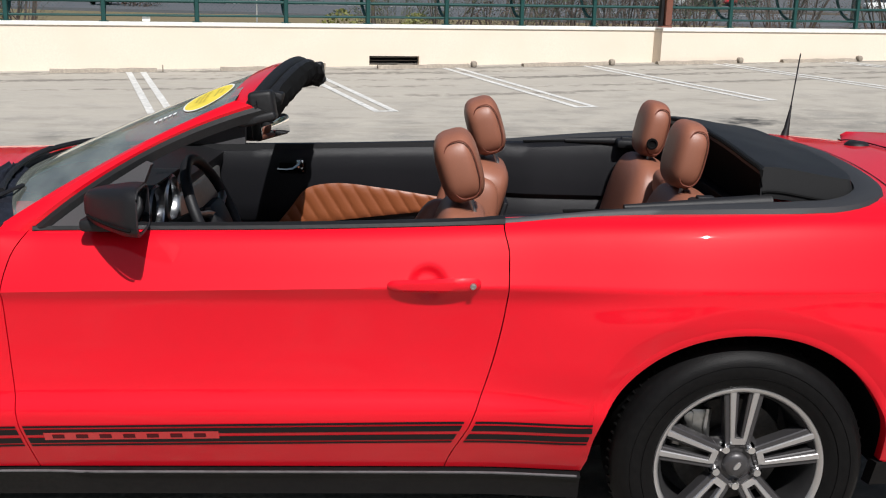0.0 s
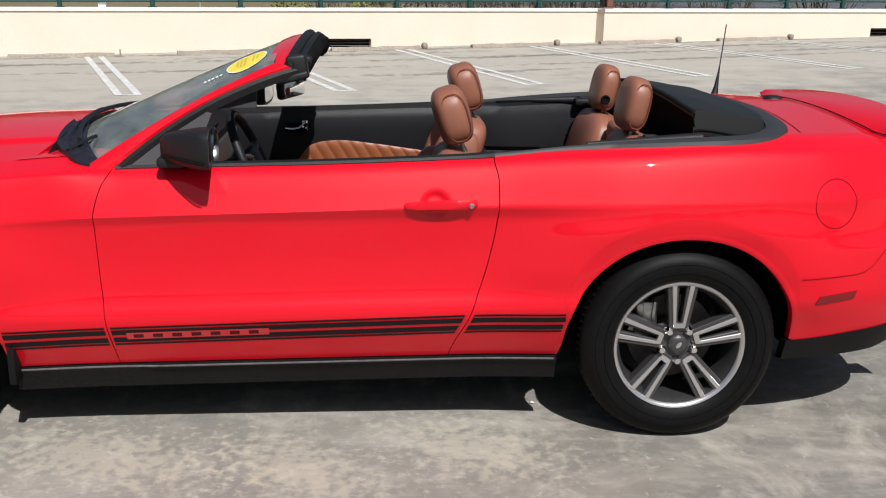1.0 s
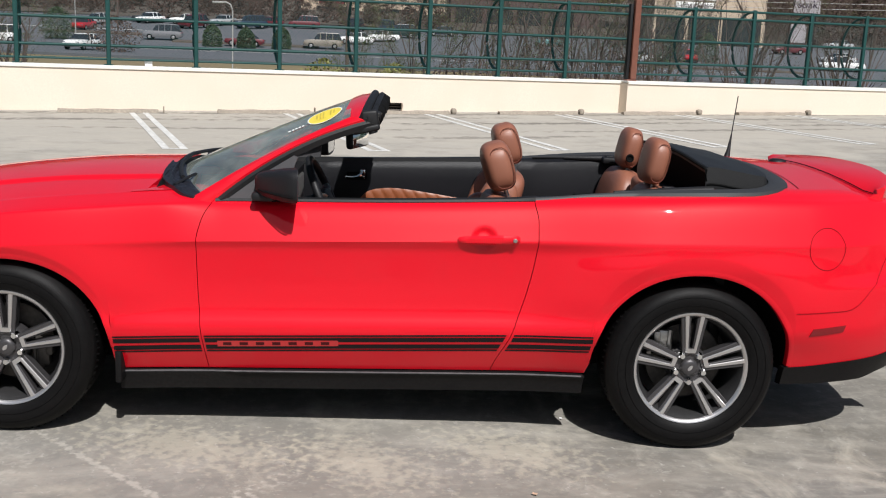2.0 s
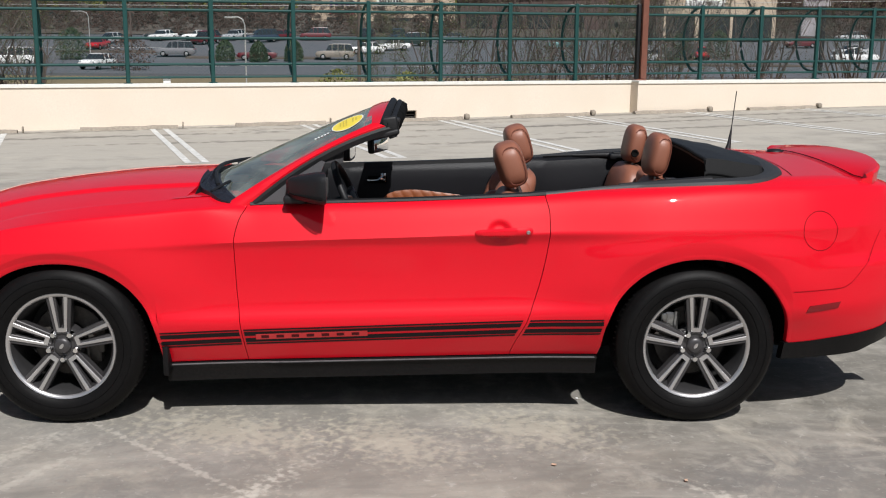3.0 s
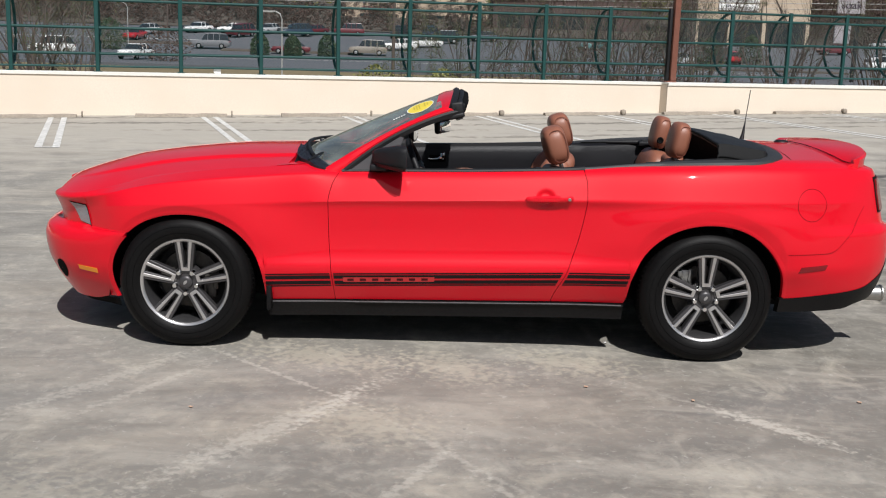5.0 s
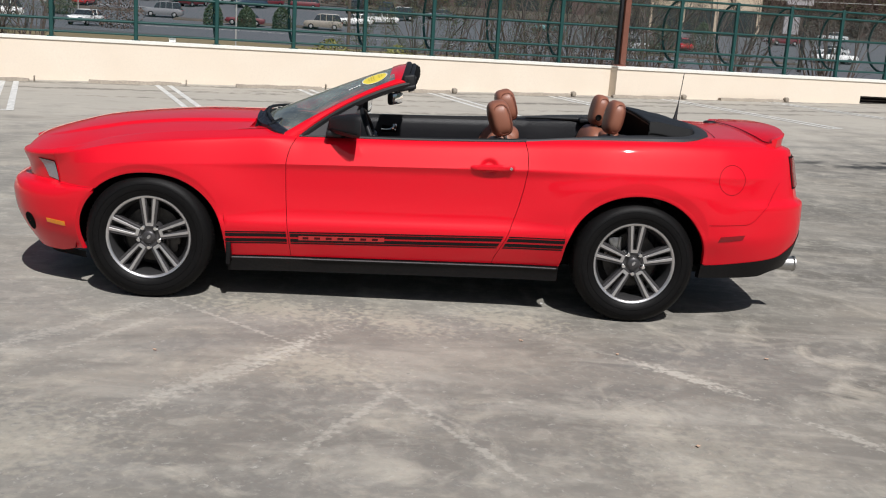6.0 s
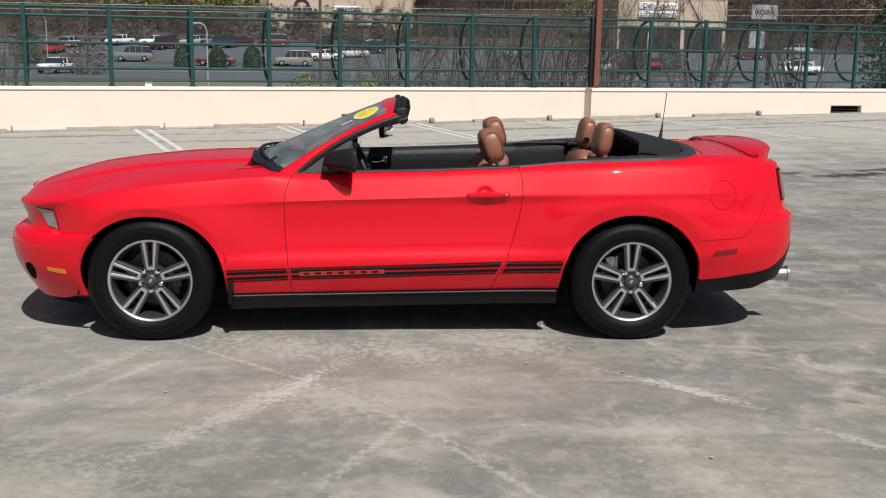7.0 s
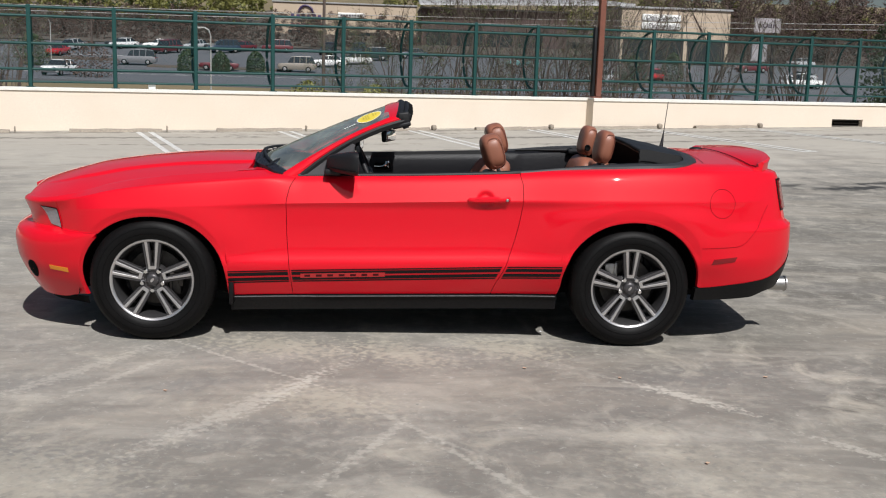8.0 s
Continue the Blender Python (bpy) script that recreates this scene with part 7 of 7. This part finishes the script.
UPRIGHT = Matrix.Rotation(radians(90), 4, "X")


def shop(name, label, x0, x1, y0, y1, z0, z1, wall, openings):
    root = thing(name, label, "building")
    bm = bmesh.new()
    box(bm, ((x0 + x1) / 2, (y0 + y1) / 2, (z0 + z1) / 2 - 1.5), (x1 - x0, y1 - y0, z1 - z0 + 3), 0.05)
    part("wall", bm, wall, root, smooth=False)
    bm = bmesh.new()
    box(bm, ((x0 + x1) / 2, (y0 + y1) / 2, z1 + 0.12), (x1 - x0 + 0.5, y1 - y0 + 0.5, 0.3), 0.04)
    part("parapet_cap", bm, ROOF_GREY, root, smooth=False)
    for a, b, c, d in openings:
        window = new("shop_window")
        window.parent = root
        bm = bmesh.new()
        box(bm, ((a + b) / 2, y0 - 0.02, (c + d) / 2), (b - a, 0.12, d - c), 0.02)
        part("frame", bm, BLACK_TRIM, window, smooth=False)
        bm = bmesh.new()
        box(bm, ((a + b) / 2, y0 - 0.09, (c + d) / 2), (b - a - 0.2, 0.04, d - c - 0.2), 0.0)
        part("pane", bm, CAR_GLASS, window, smooth=False)
    return root


tan = shop("supermarket", "large tan stucco supermarket with a purple and red sign", -21.2, 9.4, 215, 245, 7.5, 15.0, STUCCO, [(-18, -10, 7.4, 9.2), (-8, 2, 7.4, 9.2)])
for k in range(6):
    bm = bmesh.new()
    box(bm, (-17.0 + 1.15 * k, 214.8, 12.0), (0.75, 0.2, 1.0 if k % 2 else 1.3), 0.05)
    part("sign_bar", bm, PURPLE, tan, "purple sign letter drawn as a bar")
    bm = bmesh.new()
    box(bm, (-17.0 + 1.15 * k, 214.8, 10.3), (0.85, 0.2, 0.9), 0.05)
    part("sign_bar", bm, SIGN_RED, tan, "faded red sign letter drawn as a bar")
bm = bmesh.new()
tube(bm, [(-14.2 + 1.5 * math.cos(radians(a)), 214.8, 12.9 + 1.5 * math.sin(radians(a))) for a in span(0, 180, 14)], 0.25, 6)
part("sign_arch", bm, PURPLE, tan, "purple arch of the sign")
bm = bmesh.new()
box(bm, (-4.5, 214.8, 12.7), (5.7, 0.25, 1.0), 0.12, seg=3)
plate = part("sign_plate", bm, WHITE, tan, "white rounded sign plate")
for k in range(8):
    bm = bmesh.new()
    box(bm, (-6.6 + 0.6 * k, 214.6, 12.7), (0.38, 0.1, 0.42), 0)
    part("sign_bar", bm, INK, plate)
bm = bmesh.new()
loft(bm, [[Vector((9.0 + 41 * u, y, z)) for y, z in ((186, 13.6 + 1.3 * u), (186.2, 14.0 + 1.3 * u), (205, 17.0), (205, 16.5))] for u in span(0, 1, 3)])
brown = shop("shop_row", "long dark brown row of shops behind bare trees", 9.5, 37.5, 188, 206, 4.4, 13.2, BRICK_DARK, [(10.5, 15.5, 4.6, 9.4), (16.3, 21.3, 4.6, 9.4), (22.1, 27.1, 4.6, 9.4), (27.9, 32.9, 4.6, 9.4)])
part("sloped_roof", bm, ROOF_GREY, brown, smooth=False)
deli = shop("grocery_shop", "tan stucco shop with two white oval signs", 38.8, 56.0, 150, 170, 3.6, 12.1, STUCCO, [(39.2, 43.6, 3.4, 7.7), (44.2, 48.8, 3.4, 7.7), (49.4, 55.4, 3.4, 7.7)])
for text, z in (("Deli-Bakery", 10.75), ("Pharmacy", 9.5)):
    bm = bmesh.new()
    box(bm, (45.0, 149.8, z), (6.1, 0.3, 1.02), 0.14, seg=3)
    plate = part("sign_plate", bm, WHITE, deli, "white rounded sign plate with dark lettering")
    sign_text(text, 1.05, Matrix.Translation((45.0, 149.62, z)) @ UPRIGHT, INK, plate)
sign = thing("pylon_sign", "pale grey square sign lettered soak on a dark post", "sign")
bm = bmesh.new()
box(bm, (38.5, 90, 6.85), (2.55, 0.25, 1.35), 0.03)
plate = part("sign_panel", bm, GREY_PANEL, sign, smooth=False)
sign_text("soak", 1.05, Matrix.Translation((38.5, 89.85, 6.95)) @ UPRIGHT, INK, plate)
bm = bmesh.new()
box(bm, (37.9, 90, 4.3), (1.5, 0.22, 1.7), 0.03)
part("lower_panel", bm, GREY_PANEL, sign, smooth=False)
bm = bmesh.new()
box(bm, (39.3, 90.1, 2.9), (0.35, 0.3, 6.8), 0.02)
part("post", bm, BLACK_TRIM, sign, smooth=False)

# lamp posts, utility poles and wires of the far car park
POLE_GREY = mat("pale_pole_metal", (0.34, 0.34, 0.33), 0.5, grain=0.1)


def lamp_post(x, y, top, arm, material, label):
    post = thing("lamp_post", label, "lamp post", Matrix.Translation((x, y, land(x, y))), "lamp posts of the far car park")
    h = top - land(x, y)
    bm = bmesh.new()
    tube(bm, [(0, 0, 0), (0, 0, h * 0.9), (arm * 0.15, 0, h * 0.97), (arm * 0.5, 0, h)] + [(arm, 0, h)], 0.05, 8)
    part("shaft", bm, material, post)
    bm = bmesh.new()
    box(bm, (arm * 1.2, 0, h - 0.02), (0.7, 0.25, 0.12), 0.04)
    part("lamp_head", bm, material, post)


lamp_post(-33.4, 105, 5.8, -1.2, POLE_GREY, "tall pale metal lamp post")
lamp_post(-10.0, 64, 3.9, -0.8, POLE_GREY, "pale lamp post with a curved arm")
for x, y, h in ((-36, 130, 14), (-2.2, 60, 9)):
    pole = thing("utility_pole", "weathered brown wooden utility pole", "utility pole", Matrix.Translation((x, y, land(x, y))), "utility poles")
    bm = bmesh.new()
    tube(bm, [(0, 0, 0), (0, 0, h)], [0.12, 0.085], 8)
    part("shaft", bm, BARK, pole)
for z in (4.2, 4.55):
    bm = bmesh.new()
    tube(bm, [(-40 + 80 * u, 60, z + 0.3 - 1.4 * u * (1 - u) + 0.8 * u) for u in span(0, 1, 24)], 0.022, 5)
    tagged(part("power_line", bm, POLE_GREY), "thin pale overhead wire", "wire", "overhead wires")
bm = bmesh.new()
box(bm, (0, 0, 0), (0.15, 0.14, 0.13), 0.015, Matrix.Translation(wall_place(-2.6, 0.22, wall_top(-2.6) + 0.105)) @ Matrix.Rotation(WALL_TURN, 4, "Z"))
tagged(part("paper_box", bm, WHITE), "small white paper box standing on the parapet", "box")

# small things on the deck
def litter():
    rng = random.Random(3)
    bm = bmesh.new()
    box(bm, (0, 0, 0.003), (0.019, 0.014, 0.002), 0.0006)
    for v in bm.verts:
        v.co.z += 24 * v.co.x ** 2
    first = tagged(part("dry_leaf", bm, DRY_LEAF), "small dry brown leaf on the deck", "leaf", "dry leaves on the deck")
    first.location = (2.6, -2.3, 0.001)
    for k in range(26):
        x, y = rng.uniform(-3.5, 6.0), rng.uniform(-4.2, 0.0)
        s = rng.uniform(0.6, 1.2)
        copy_thing(first, Matrix.Translation((x, y, 0.002)) @ Matrix.Rotation(rng.uniform(0, 6.28), 4, "Z") @ Matrix.Scale(s, 4))
    bm = bmesh.new()
    box(bm, (0, 0, 0.006), (0.012, 0.008, 0.004), 0.001)
    bit = tagged(part("white_scrap", bm, WHITE), "scrap of white paper on the deck", "litter")
    bit.location = (2.26, 0.36, 0.001)


litter()
